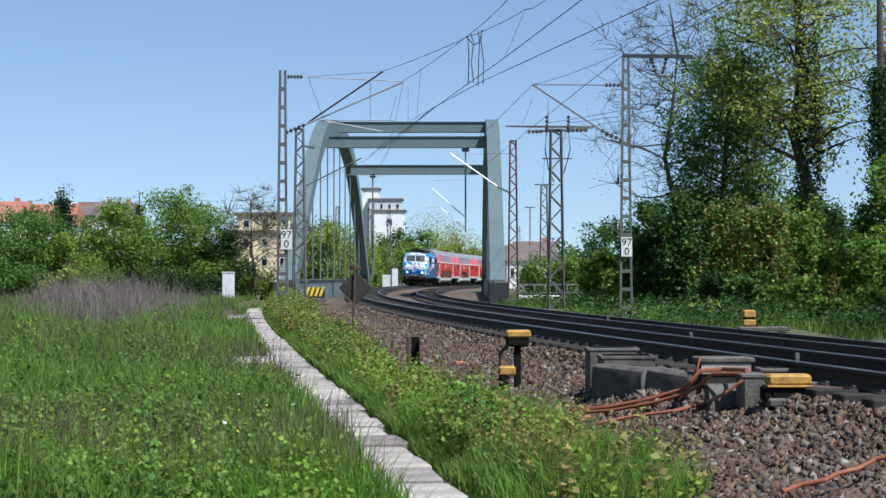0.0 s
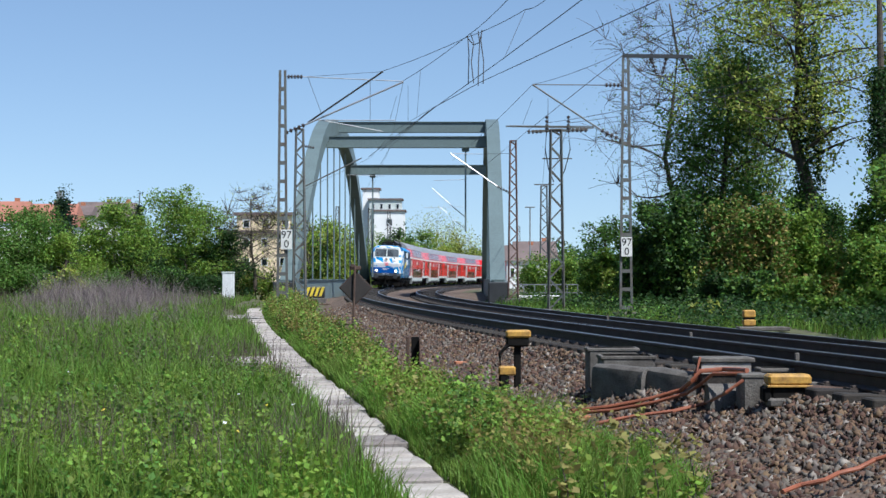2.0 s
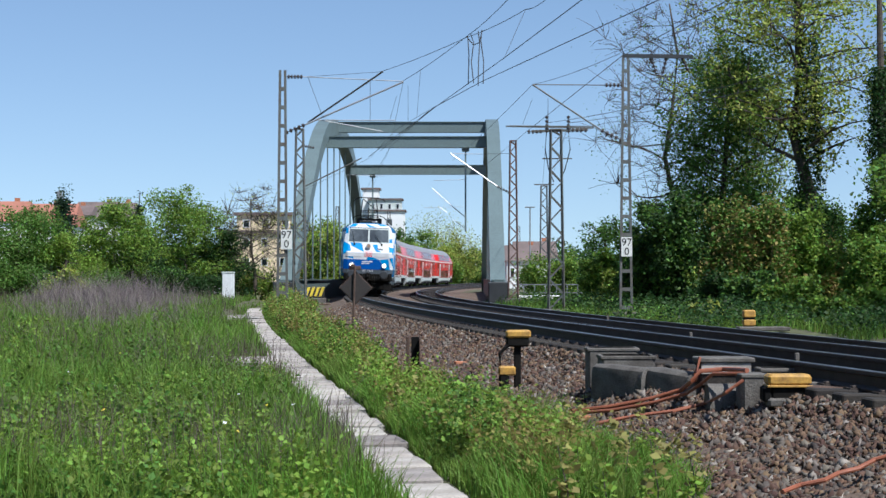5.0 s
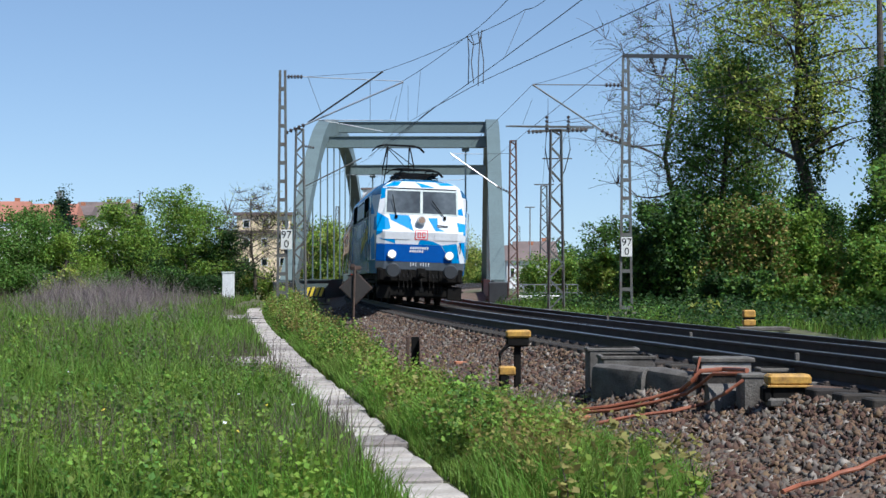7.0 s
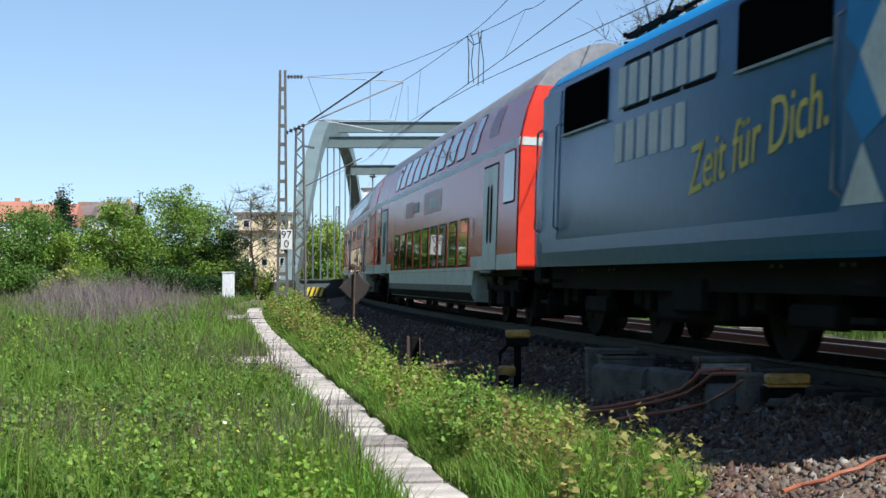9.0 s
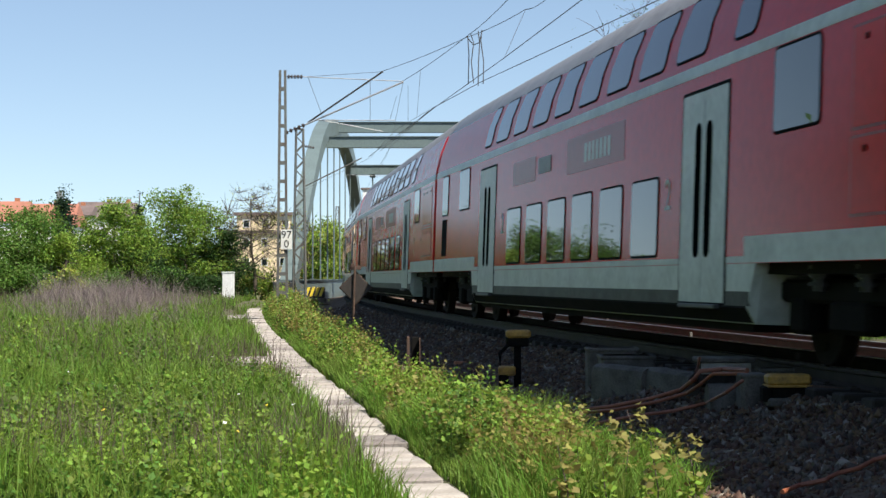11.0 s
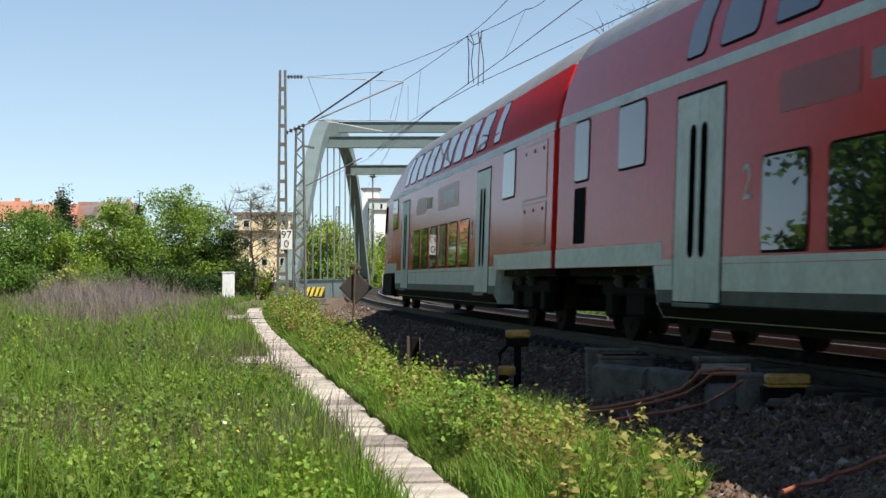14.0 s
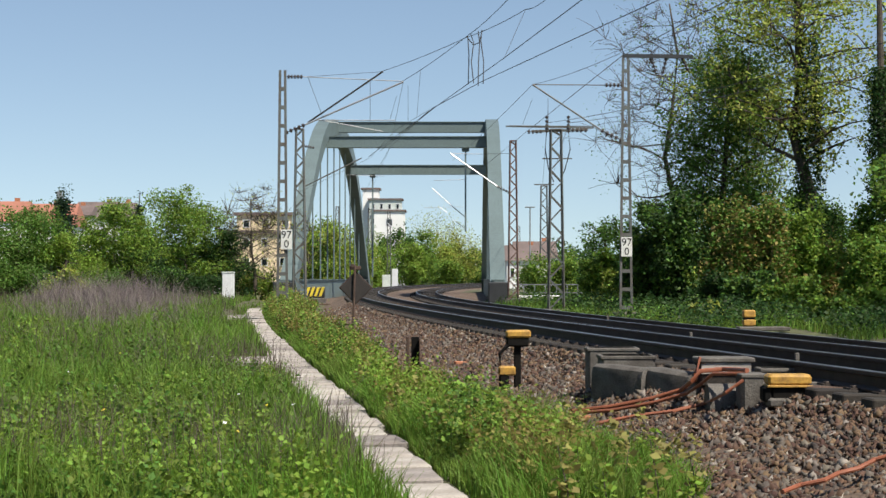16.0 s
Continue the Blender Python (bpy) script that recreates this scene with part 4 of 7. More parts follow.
def rod(t, pts, r=0.025, material=None, name="tube"):
    return part(name, Shape().tube(pts, r, 7), material or M_galv, t, smooth=True)


def mast(name, x, y, z0, z1, w0, w1, style, material, label, yaw=0.0):
    """A steel mast of two channels with batten plates ('ladder') or four angles with diagonals ('lattice')."""
    t = thing(name, pose(x, y, z0, 0, 0, yaw), label, "catenary mast", "masts of the overhead line")
    h = z1 - z0
    wid = lambda z: (w0 + (w1 - w0) * z / h) / 2
    if style == 'ladder':
        for sx in (-1, 1):
            sh = Shape()
            sh.bar((sx * wid(0), 0, 0), (sx * wid(h), 0, h), 0.045, 0.14, up=(0, 1, 0))
            sh.bar((sx * (wid(0) - 0.03), -0.06, 0), (sx * (wid(h) - 0.03), -0.06, h), 0.05, 0.012, up=(0, 1, 0))
            sh.bar((sx * (wid(0) - 0.03), 0.06, 0), (sx * (wid(h) - 0.03), 0.06, h), 0.05, 0.012, up=(0, 1, 0))
            part("channel", sh, material, t)
        z = 0.35
        while z < h - 0.1:
            part("batten_plate", Shape().box((0, -0.062, z), (wid(z) * 2, 0.012, 0.12)).box((0, 0.062, z), (wid(z) * 2, 0.012, 0.12)), material, t)
            z += 0.62
    else:
        for sx in (-1, 1):
            for sy in (-1, 1):
                sh = Shape()
                sh.bar((sx * wid(0), sy * wid(0), 0), (sx * wid(h), sy * wid(h), h), 0.06, 0.06)
                part("leg", sh, material, t)
        z, k = 0.15, 0
        while z < h - 0.1:
            z2 = min(h, z + max(0.3, wid(z) * 2 * 1.05))
            for sy in (-1, 1):
                a, b = (-1, 1) if k % 2 == 0 else (1, -1)
                part("diagonal", Shape().bar((a * wid(z), sy * wid(z), z), (b * wid(z2), sy * wid(z2), z2), 0.012, 0.05), material, t)
                part("diagonal", Shape().bar((sy * wid(z), a * wid(z), z), (sy * wid(z2), b * wid(z2), z2), 0.05, 0.012), material, t)
            z, k = z2, k + 1
        part("head_plate", Shape().box((0, 0, h), (w1 + 0.08, w1 + 0.08, 0.05)), material, t)
    part("foundation", Shape().box((0, 0, -0.05), (w0 + 0.45, w0 + 0.45, 0.5), bevel=0.04), M_concrete, t)
    return t


def board(t_at, yaw=0.0):
    t = thing("distance_board", pose(*t_at, 0, 0, yaw), "white enamel distance board with black figures on a mast", "sign", "distance boards")
    part("plate", Shape().box((0, 0, 0), (0.37, 0.02, 0.66), bevel=0.008), M_sign, t)
    fr = Matrix.Rotation(radians(90), 4, 'X')
    lettering("figures", "97", 0.36, Matrix.Translation((0, -0.014, 0.04)) @ fr, M_black, t)
    lettering("figures", "0", 0.36, Matrix.Translation((0, -0.014, -0.27)) @ fr, M_black, t)
    for z in (-0.2, 0.2):
        part("clamp", Shape().box((0, 0.05, z), (0.3, 0.06, 0.04)), M_galv, t)
    return t


# pair of masts carrying both tracks' wires
ml = mast("catenary_mast", -5.38, 59.0, -0.6, 7.82, 0.36, 0.2, 'ladder', M_mast, "grey steel ladder-type catenary mast with cantilever")
mr = mast("catenary_mast", 6.23, 60.0, -0.5, 8.46, 0.42, 0.2, 'ladder', M_mast, "dark steel ladder-type catenary mast with outrigger")
board((-5.23, 58.85, 2.14))
board((6.24, 59.85, 1.91))


def cantilever(name, label, pts):
    t = thing(name, pose(0, 0, 0), label, "cantilever", "cantilevers of the overhead line")
    for kind, a, b in pts:
        a, b = Vector(a), Vector(b)
        if kind == 'i':
            insulator(t, a, b)
        elif kind == 'w':
            rod(t, [a, b], 0.008, M_wire, "stay_wire")
        elif kind == 'b':
            rod(t, [a, b], 0.032, M_alu, "boom")
        elif kind == 'g':
            rod(t, [a, b], 0.018, M_mast, "tube")
        elif kind == 'd':
            rod(t, [a, b], 0.03, M_mast, "boom")
        else:
            rod(t, [a, b], 0.016, M_alu, "tube")
    return t


cantilever("cantilever", "bright metal cantilever tubes with ribbed insulators on a mast", [
    ('i', (-5.23, 59.00, 7.60), (-4.70, 59.00, 7.60)), ('t', (-4.70, 59.00, 7.60), (-1.33, 59.00, 7.45)),
    ('i', (-5.30, 59.00, 5.71), (-4.62, 59.00, 5.99)), ('b', (-4.62, 59.00, 5.99), (-1.33, 59.00, 7.43)),
    ('d', (-4.55, 59.30, 6.09), (-1.96, 57.50, 7.60)), ('w', (-4.53, 59.00, 7.59), (-4.05, 59.00, 6.29)),
    ('t', (-4.19, 59.00, 6.16), (-2.01, 59.00, 5.76)), ('t', (-4.19, 59.00, 6.14), (-1.59, 59.00, 6.14)), ('w', (-2.44, 59.00, 7.51), (-2.44, 59.00, 6.09))])
cantilever("cantilever", "dark cantilever tubes with ribbed insulators on a mast", [
    ('i', (5.51, 60.00, 7.43), (6.17, 60.00, 7.43)), ('g', (3.05, 60.00, 7.45), (5.51, 60.00, 7.43)),
    ('i', (5.36, 60.00, 5.91), (6.14, 60.00, 5.52)), ('d', (3.05, 60.00, 7.45), (5.36, 60.00, 5.91)),
    ('g', (2.23, 60.00, 6.04), (5.16, 60.00, 6.02)), ('w', (3.58, 60.00, 6.97), (3.58, 60.00, 6.06))])
og = thing("outrigger", pose(0, 0, 0), "dark steel outrigger arm with hanging insulators", "outrigger")
part("arm", Shape().bar((6.13, 60.00, 8.43), (8.52, 60.00, 8.40), 0.16, 0.12), M_grey, og)
for a, b in (((7.09, 60.00, 8.38), (7.25, 60.00, 7.87)), ((7.63, 60.00, 8.38), (7.48, 60.00, 7.80)), ((8.14, 60.00, 8.38), (8.37, 60.00, 7.91))):
    insulator(og, a, b, 4, 0.06)
# masts before the bridge
m2 = mast("catenary_mast", -6.92, 85.0, -0.5, 8.05, 0.62, 0.34, 'lattice', M_mast, "grey-green lattice catenary mast before the bridge")
m3 = mast("catenary_mast", 3.62, 91.0, -0.4, 7.95, 0.5, 0.3, 'lattice', M_rustmast, "rust-brown lattice catenary mast beside the bridge")
m4 = mast("feeder_mast", 4.62, 72.0, -0.6, 6.92, 0.62, 0.42, 'lattice', M_mast, "grey lattice feeder mast with crossarm")
m5 = mast("feeder_mast", 7.05, 123.0, -0.6, 7.3, 0.6, 0.4, 'lattice', M_mast, "distant lattice feeder mast with crossarm")
ca = thing("crossarm", pose(0, 0, 0), "steel crossarm with upright insulators on a feeder mast", "crossarm")
part("beam", Shape().bar((2.57, 72.00, 7.06), (6.15, 72.00, 6.99), 0.06, 0.06), M_mast, ca)
part("beam", Shape().bar((3.61, 72.00, 6.85), (5.92, 72.00, 6.92), 0.12, 0.1), M_mast, ca)
part("beam", Shape().bar((4.07, 72.00, 5.74), (5.27, 72.00, 5.74), 0.05, 0.05), M_mast, ca)
for px in ((4.25, 72.00, 7.01), (5.13, 72.00, 7.01)):
    p = Vector(px)
    insulator(ca, p, p + Vector((0, 0, 0.5)), 3, 0.07)
    insulator(ca, p, p - Vector((0, 0, 0.22)), 2, 0.09)
insulator(ca, (3.44, 72.00, 6.83), (4.07, 72.00, 6.85), 4, 0.08)
insulator(ca, (5.22, 72.00, 6.90), (5.92, 72.00, 6.90), 4, 0.08)
rod(ca, [(4.25, 72.00, 6.92), (4.18, 72.00, 6.11), (4.32, 72.00, 5.30), (4.53, 72.00, 4.79)], 0.022, M_wire, "jumper")
rod(ca, [(5.13, 72.00, 6.92), (5.20, 72.00, 6.11), (4.99, 72.00, 5.30), (4.76, 72.00, 4.79)], 0.022, M_wire, "jumper")
ca2 = thing("crossarm", pose(0, 0, 0), "distant steel crossarm on a feeder mast", "crossarm")
part("beam", Shape().bar((6.35, 123.00, 7.40), (7.74, 123.00, 7.40), 0.08, 0.08), M_mast, ca2)
cantilever("cantilever", "white tube cantilever reaching over the track at the bridge", [
    ('i', (2.80, 91.00, 5.60), (3.47, 91.00, 5.25)), ('b', (0.38, 91.00, 7.30), (2.80, 91.00, 5.60)), ('t', (0.38, 91.00, 7.30), (1.93, 91.00, 7.27)), ('w', (1.93, 91.00, 7.27), (3.48, 91.00, 7.30))])
cantilever("cantilever", "white tube cantilever hanging from the bridge frame", [
    ('b', (-0.72, 118.00, 6.87), (0.61, 118.00, 5.69)), ('d', (0.61, 118.00, 5.69), (1.51, 118.00, 4.93)), ('t', (-0.61, 118.00, 7.40), (1.51, 118.00, 7.47))])
cantilever("cantilever", "white tube cantilever on the bridge", [
    ('b', (-0.29, 150.00, 6.91), (0.38, 150.00, 6.43)), ('b', (0.91, 150.00, 5.81), (1.92, 150.00, 5.08)), ('w', (0.38, 150.00, 6.43), (0.91, 150.00, 5.81)), ('t', (-1.64, 150.00, 6.87), (2.02, 150.00, 6.96))])
cantilever("cantilever", "white tube cantilever over the far track", [
    ('b', (-4.72, 150.00, 5.57), (-3.90, 150.00, 4.70)), ('w', (-3.90, 150.00, 4.70), (-5.97, 150.00, 4.36))])
cantilever("cantilever", "grey cantilever on the lattice mast before the bridge", [
    ('i', (-6.77, 85.00, 7.25), (-6.22, 85.00, 7.14)), ('t', (-6.51, 118.00, 7.78), (-3.94, 118.00, 7.70)), ('d', (-6.66, 85.00, 5.29), (-3.93, 85.00, 6.65))])
for a, b in (((1.52, 118.70, 9.65), (1.52, 118.70, 4.01)), ((-5.72, 143.30, 9.30), (-5.72, 143.30, 0.95))):
    h = thing("drop_post", pose(0, 0, 0), "dark steel post hanging from the bridge frame", "drop post", "drop posts of the bridge")
    part("post", Shape().bar(a, b, 0.12, 0.12), M_bridge, h)
    part("gusset", Shape().box(Vector(a) - Vector((0, 0, 0.12)), (0.5, 0.3, 0.3), bevel=0.1), M_bridge, h)
for x, y, zt in ((-6.6, 215.0, 9.0), (-8.1, 195, 8.5), (12.5, 290, 9.5), (-12.0, 200, 9)):
    mast("catenary_mast", x, y, -0.6, zt, 0.5, 0.3, 'lattice', M_mast, "distant grey lattice catenary mast")
lp = thing("street_lamp", pose(0, 0, 0), "slender distant street lamp with twin head", "street lamp")
part("pole", Shape().tube([(7.90, 160.00, -0.53), (7.91, 160.00, 7.32)], 0.06, 8), M_galv, lp)
part("head", Shape().box((7.91, 160.00, 7.32), (0.9, 0.3, 0.1), bevel=0.03), M_galv, lp)


def wire(label, pts, r=0.009, sag=0.0, n=14):
    t = Shape()
    full = []
    for a, b in zip(pts[:-1], pts[1:]):
        a, b = Vector(a), Vector(b)
        for k in range(n):
            u = k / n
            p = a.lerp(b, u)
            p.z -= sag * 4 * u * (1 - u)
            full.append(p)
    full.append(Vector(pts[-1]))
    t.tube(full, r, 5)
    ob = part("overhead_wire", t, M_wire, None)
    tagged(ob, label, "wire", "overhead wires")
    return ob


# contact wires, messenger wires and feeders
wire("dark contact wire above the railway track", [(-2.44, 68.00, 5.75), (-0.23, 52.00, 5.90), (1.35, 39.50, 5.77), (2.45, 31.00, 5.75), (3.66, 22.50, 5.78)], 0.0095)
wire("dark contact wire swinging aside in the overlap", [(-2.97, 70.00, 5.67), (-0.23, 52.20, 5.93), (0.93, 44.00, 5.74), (3.66, 31.50, 5.73), (5.80, 23.00, 5.85)], 0.0095)
wire("thin messenger wire above the contact wire", [(-1.33, 59.00, 7.47), (0.58, 47.80, 7.37), (1.52, 41.50, 7.41), (2.84, 32.00, 7.35)], 0.009, 0.05)
wire("thin messenger wire above the contact wire", [(-2.12, 59.00, 7.76), (0.64, 47.50, 7.35), (1.97, 42.00, 7.26), (2.33, 40.00, 7.18), (4.98, 30.00, 7.04)], 0.009, 0.05)
wire("thin wire running off to an anchor", [(-4.62, 59.00, 7.60), (-2.12, 59.00, 7.76)], 0.007)
wire("dark contact wire above the second track", [(1.95, 92.00, 6.54), (2.81, 60.00, 5.81), (3.76, 37.00, 5.51), (4.55, 28.00, 5.27)], 0.008)
wire("thin messenger wire above the second track", [(0.61, 118.00, 8.72), (3.05, 60.00, 7.45), (5.24, 50.00, 7.34), (6.67, 41.00, 7.14), (8.40, 32.00, 7.04)], 0.008, 0.1)
wire("feeder wire between lattice masts", [(6.95, 123.00, 7.40), (4.25, 72.00, 7.20), (10.08, 40.00, 6.21)], 0.010, 0.2)
wire("feeder wire between lattice masts", [(7.34, 123.00, 7.40), (5.13, 72.00, 7.20), (10.08, 40.00, 5.91)], 0.010, 0.2)
wire("thin dark wire slanting down to the bridge", [(-7.12, 84.00, 4.83), (-3.73, 90.00, 7.00), (-2.02, 75.00, 7.17), (-0.27, 60.00, 6.70)], 0.008)
wire("thin dark wire slanting down to the bridge", [(-6.21, 118.00, 4.93), (-2.72, 90.00, 7.52), (-0.48, 62.00, 6.77)], 0.007)
wire("messenger wire running back over the bridge", [(-1.33, 59.00, 7.45), (-2.72, 90.00, 7.52), (-5.97, 150.00, 8.70)], 0.007)
for a, b in (((-0.70, 55.50, 7.49), (-0.82, 55.50, 5.97)), ((1.97, 42.00, 7.26), (1.38, 39.70, 5.80)), ((-1.23, 62.00, 7.63), (-1.23, 62.00, 6.23)), ((-1.66, 63.00, 7.37), (-1.90, 63.00, 6.52)), ((3.71, 32.00, 6.32), (3.66, 31.50, 5.73)), ((3.15, 62.00, 7.17), (2.81, 62.00, 6.27))):
    wire("thin dropper between messenger and contact wire", [a, b], 0.006, 0, 1)
jm = thing("jumper_loops", pose(0, 0, 0), "looped dark connecting cables between overhead wires", "cable")
for pts in ([(0.66, 47.00, 7.32), (0.69, 46.60, 6.72), (0.66, 46.00, 5.92)], [(0.74, 47.00, 7.38), (0.82, 47.00, 7.13), (0.75, 46.60, 6.57), (0.80, 46.00, 5.95)], [(0.93, 46.50, 7.37), (0.96, 46.00, 7.00), (0.92, 45.50, 6.44), (0.90, 45.00, 5.77)],
            [(1.03, 46.50, 7.40), (0.99, 46.00, 7.06), (1.05, 45.40, 6.42), (1.02, 44.60, 5.78)], [(0.69, 47.00, 7.23), (0.81, 46.80, 7.05), (0.96, 46.50, 7.07), (1.02, 46.50, 7.34)]):
    rod(jm, pts, 0.014, M_wire, "cable")


# ---- small trackside things ----
def speed_board():
    t = thing("speed_board", pose(*(-2.18, 42.59, -0.65)), "dark back of a diamond speed board on a rusty post", "sign")
    part("post", Shape().tube([(0, 0, -0.1), (0.05, 0, 1.80)], 0.028, 8), M_rust, t)
    part("plate", Shape().box((0.07, 0.05, 1.26), (0.54, 0.02, 0.54), Matrix.Rotation(radians(45), 4, 'Y'), bevel=0.008), M_signback, t, "dark diamond-shaped plate")
    part("rim", Shape().box((0.07, 0.065, 1.26), (0.58, 0.015, 0.58), Matrix.Rotation(radians(45), 4, 'Y'), bevel=0.006), M_rust, t)
    part("bracket", Shape().box((0.06, 0.02, 1.74), (0.28, 0.06, 0.10), bevel=0.02).box((0.0, 0.0, 1.80), (0.08, 0.06, 0.08)), M_rust, t)


def rusty_stump():
    t = thing("rail_stump", pose(*(-0.48, 28.47, -0.66)), "rusty cut-off steel section standing in the ballast edge", "post")
    part("web", Shape().box((0.03, 0.06, 0.27), (0.13, 0.04, 0.56), bevel=0.008), M_dark, t)
    part("flange", Shape().box((-0.085, 0.0, 0.27), (0.05, 0.16, 0.57), bevel=0.008), M_rust, t)
    part("flange", Shape().box((0.105, 0.0, 0.26), (0.02, 0.16, 0.54), bevel=0.006), M_rust, t)


def magnet_box():
    t = thing("track_magnet", pose(*(0.88, 22.76, -0.55)), "yellow-lidded trackside junction box on a black stand", "junction box")
    part("lid", Shape().box((0.09, 0, 0.67), (0.32, 0.26, 0.10), bevel=0.035), M_yellow, t, "worn yellow lid")
    part("housing", Shape().box((0.08, 0, 0.57), (0.29, 0.22, 0.13), bevel=0.02), M_dark, t)
    part("stand", Shape().box((0.08, 0, 0.25), (0.09, 0.09, 0.55), bevel=0.015), M_dark, t)
    part("cable", Shape().tube([(-0.02, -0.08, 0.55), (-0.15, -0.1, 0.42), (-0.14, -0.1, 0.1)], 0.025, 8), M_dark, t)
    part("lower_box", Shape().box((-0.06, -0.12, 0.20), (0.22, 0.18, 0.12), bevel=0.02), M_yellow, t)
    part("bracket", Shape().box((-0.1, -0.12, 0.06), (0.12, 0.16, 0.26), bevel=0.02), M_dark, t)


def far_box():
    t = thing("track_magnet", pose(*(8.01, 46.19, -0.45)), "yellow trackside junction box behind the second track", "junction box")
    part("lid", Shape().box((0, 0, 0.36), (0.32, 0.26, 0.2), bevel=0.03), M_yellow, t, "worn yellow lid")
    part("housing", Shape().box((0, 0, 0.13), (0.33, 0.26, 0.18), bevel=0.03), M_yellow, t)
    part("gasket", Shape().box((0, 0, 0.24), (0.28, 0.22, 0.06)), M_dark, t)
    s = thing("concrete_plinth", pose(*(8.32, 45.87, -0.50)), "low flat concrete plinth beside the track", "plinth")
    part("slab", Shape().box((0, 0, 0.03), (1.3, 0.7, 0.1), bevel=0.02), M_concrete, s)


def trough_group():
    """Concrete cable trough pieces and a yellow-lidded box against the left-hand rail."""
    def put(name, label, cat, x0, x1, y0, y1, D, mat_, depth=0.4, bevel=0.03, rot=0):
        D = D * 0.94
        k = D / 3118.5
        w, h = (x1 - x0) * k, (y1 - y0) * k
        xc = ((x0 + x1) / 2 - 784) * k
        z = 0.832 - (y1 - 493.4) * k
        t = thing(name, pose(xc, D + depth / 2, z, 0, 0, rot), label, cat)
        return t, w, h, depth, mat_, bevel
    def simple(*a, **k):
        t, w, h, d, m_, b = put(*a, **k)
        part("block", Shape().box((0, 0, h / 2 - 0.13), (w, d, h + 0.26), bevel=b), m_, t)
        part("edge", Shape().box((0, 0, h - 0.02), (w + 0.02, d + 0.02, 0.04), bevel=0.012), m_, t)
        return t, w, h, d
    simple("cable_trough", "weathered concrete cable trough with lid by the rail", "cable trough", 1040, 1130, 616, 668, 21.2, M_concrete)
    simple("cable_trough", "pale concrete trough lid lying on dark troughs", "cable trough", 1064, 1160, 630, 655, 20.2, M_concrete, depth=0.5)
    for a, b in (((1.73, 19.00, -0.21), (2.19, 18.20, -0.23)), ((2.19, 18.30, -0.21), (2.58, 17.60, -0.25))):
        a, b = Vector(a), Vector(b)
        t = thing("cable_trough", Matrix.Translation(a), "dark rounded concrete trough section", "cable trough")
        e = b - a
        sd = e.cross(Vector((0, 0, 1))).normalized()
        hood = [(-0.17, -0.3), (-0.165, 0.04), (-0.145, 0.095), (-0.10, 0.125), (0.10, 0.13), (0.145, 0.10), (0.165, 0.04), (0.17, -0.3)]
        part("barrel", Shape().loft([[e * u + sd * a * g + Vector((0, 0, b * g)) for a, b in hood] for u, g in ((0, 0.96), (0.02, 1), (0.93, 1), (0.95, 0.97))]), M_concrete, t, smooth=True)
        part("collar", Shape().loft([[e * u + sd * a * 1.05 + Vector((0, 0, b * 1.05)) for a, b in hood] for u in (0.955, 0.995)]), M_concrete, t)
    t, w, h, d, m_, b = put("relay_box", "flat-lidded grey box with a cream face by the rail", "relay box", 1236, 1334, 636, 680, 18.6, M_concrete)
    part("body", Shape().box((0, 0, h / 2 - 0.03), (w * 0.92, 0.34, h), bevel=0.02), M_sleeper, t)
    part("face_plate", Shape().box((0, -0.18, h * 0.62), (w * 0.9, 0.02, h * 0.45), bevel=0.006), M_slab, t)
    part("lid", Shape().box((0, 0, h - 0.01), (w + 0.02, 0.42, 0.05), bevel=0.02), M_concrete, t)
    t, w, h, d, m_, b = put("cable_trough", "dark rounded concrete trough end with cables", "cable trough", 1256, 1318, 676, 724, 17.6, M_concrete)
    sh = Shape()
    sh.loft([[Vector((x, math.cos(a) * 0.2, math.sin(a) * h * 0.98 - 0.02)) for a in np.linspace(-0.7, math.pi + 0.7, 14)] for x in (-w / 2, w / 2)])
    part("barrel", sh, m_, t, smooth=True)
    simple("concrete_block", "angular concrete block beside the yellow-lidded box", "concrete block", 1312, 1356, 662, 724, 17.2, M_concrete, depth=0.35)
    simple("concrete_block", "low pale concrete block behind the yellow-lidded box", "concrete block", 1346, 1440, 652, 700, 18.3, M_concrete, depth=0.3)
    simple("concrete_block", "angular concrete block beside the rail", "concrete block", 1432, 1466, 676, 716, 17.4, M_concrete, depth=0.35)
    t, w, h, d, m_, b = put("track_magnet", "yellow-lidded black trackside magnet box", "junction box", 1362, 1440, 664, 714, 16.6, M_yellow)
    part("lid", Shape().box((0, 0, h - 0.05), (w, 0.24, 0.10), bevel=0.03), M_yellow, t, "worn yellow lid with a rim")
    part("rim", Shape().box((0, 0, h - 0.105), (w + 0.015, 0.255, 0.02), bevel=0.008), M_yellow, t)
    part("housing", Shape().box((0.01, 0, h * 0.34), (w * 0.9, 0.2, h * 0.5), bevel=0.02), M_dark, t)
    part("bracket", Shape().box((-w * 0.5, 0, h * 0.3), (0.08, 0.2, h * 0.55), bevel=0.02), M_dark, t)
    part("foot", Shape().box((0, 0, 0.0), (w, 0.3, 0.08), bevel=0.02), M_concrete, t)
    t, w, h, d, m_, b = put("dark_pipe", "dark stained pipe lying along the rail", "pipe", 1440, 1568, 686, 706, 16.4, M_rust)
    part("pipe", Shape().tube([(-w / 2, 0.1, 0.06), (0, 0, 0.04), (w / 2 + 0.5, -0.2, 0.03)], 0.05, 10), M_rust, t, smooth=True)
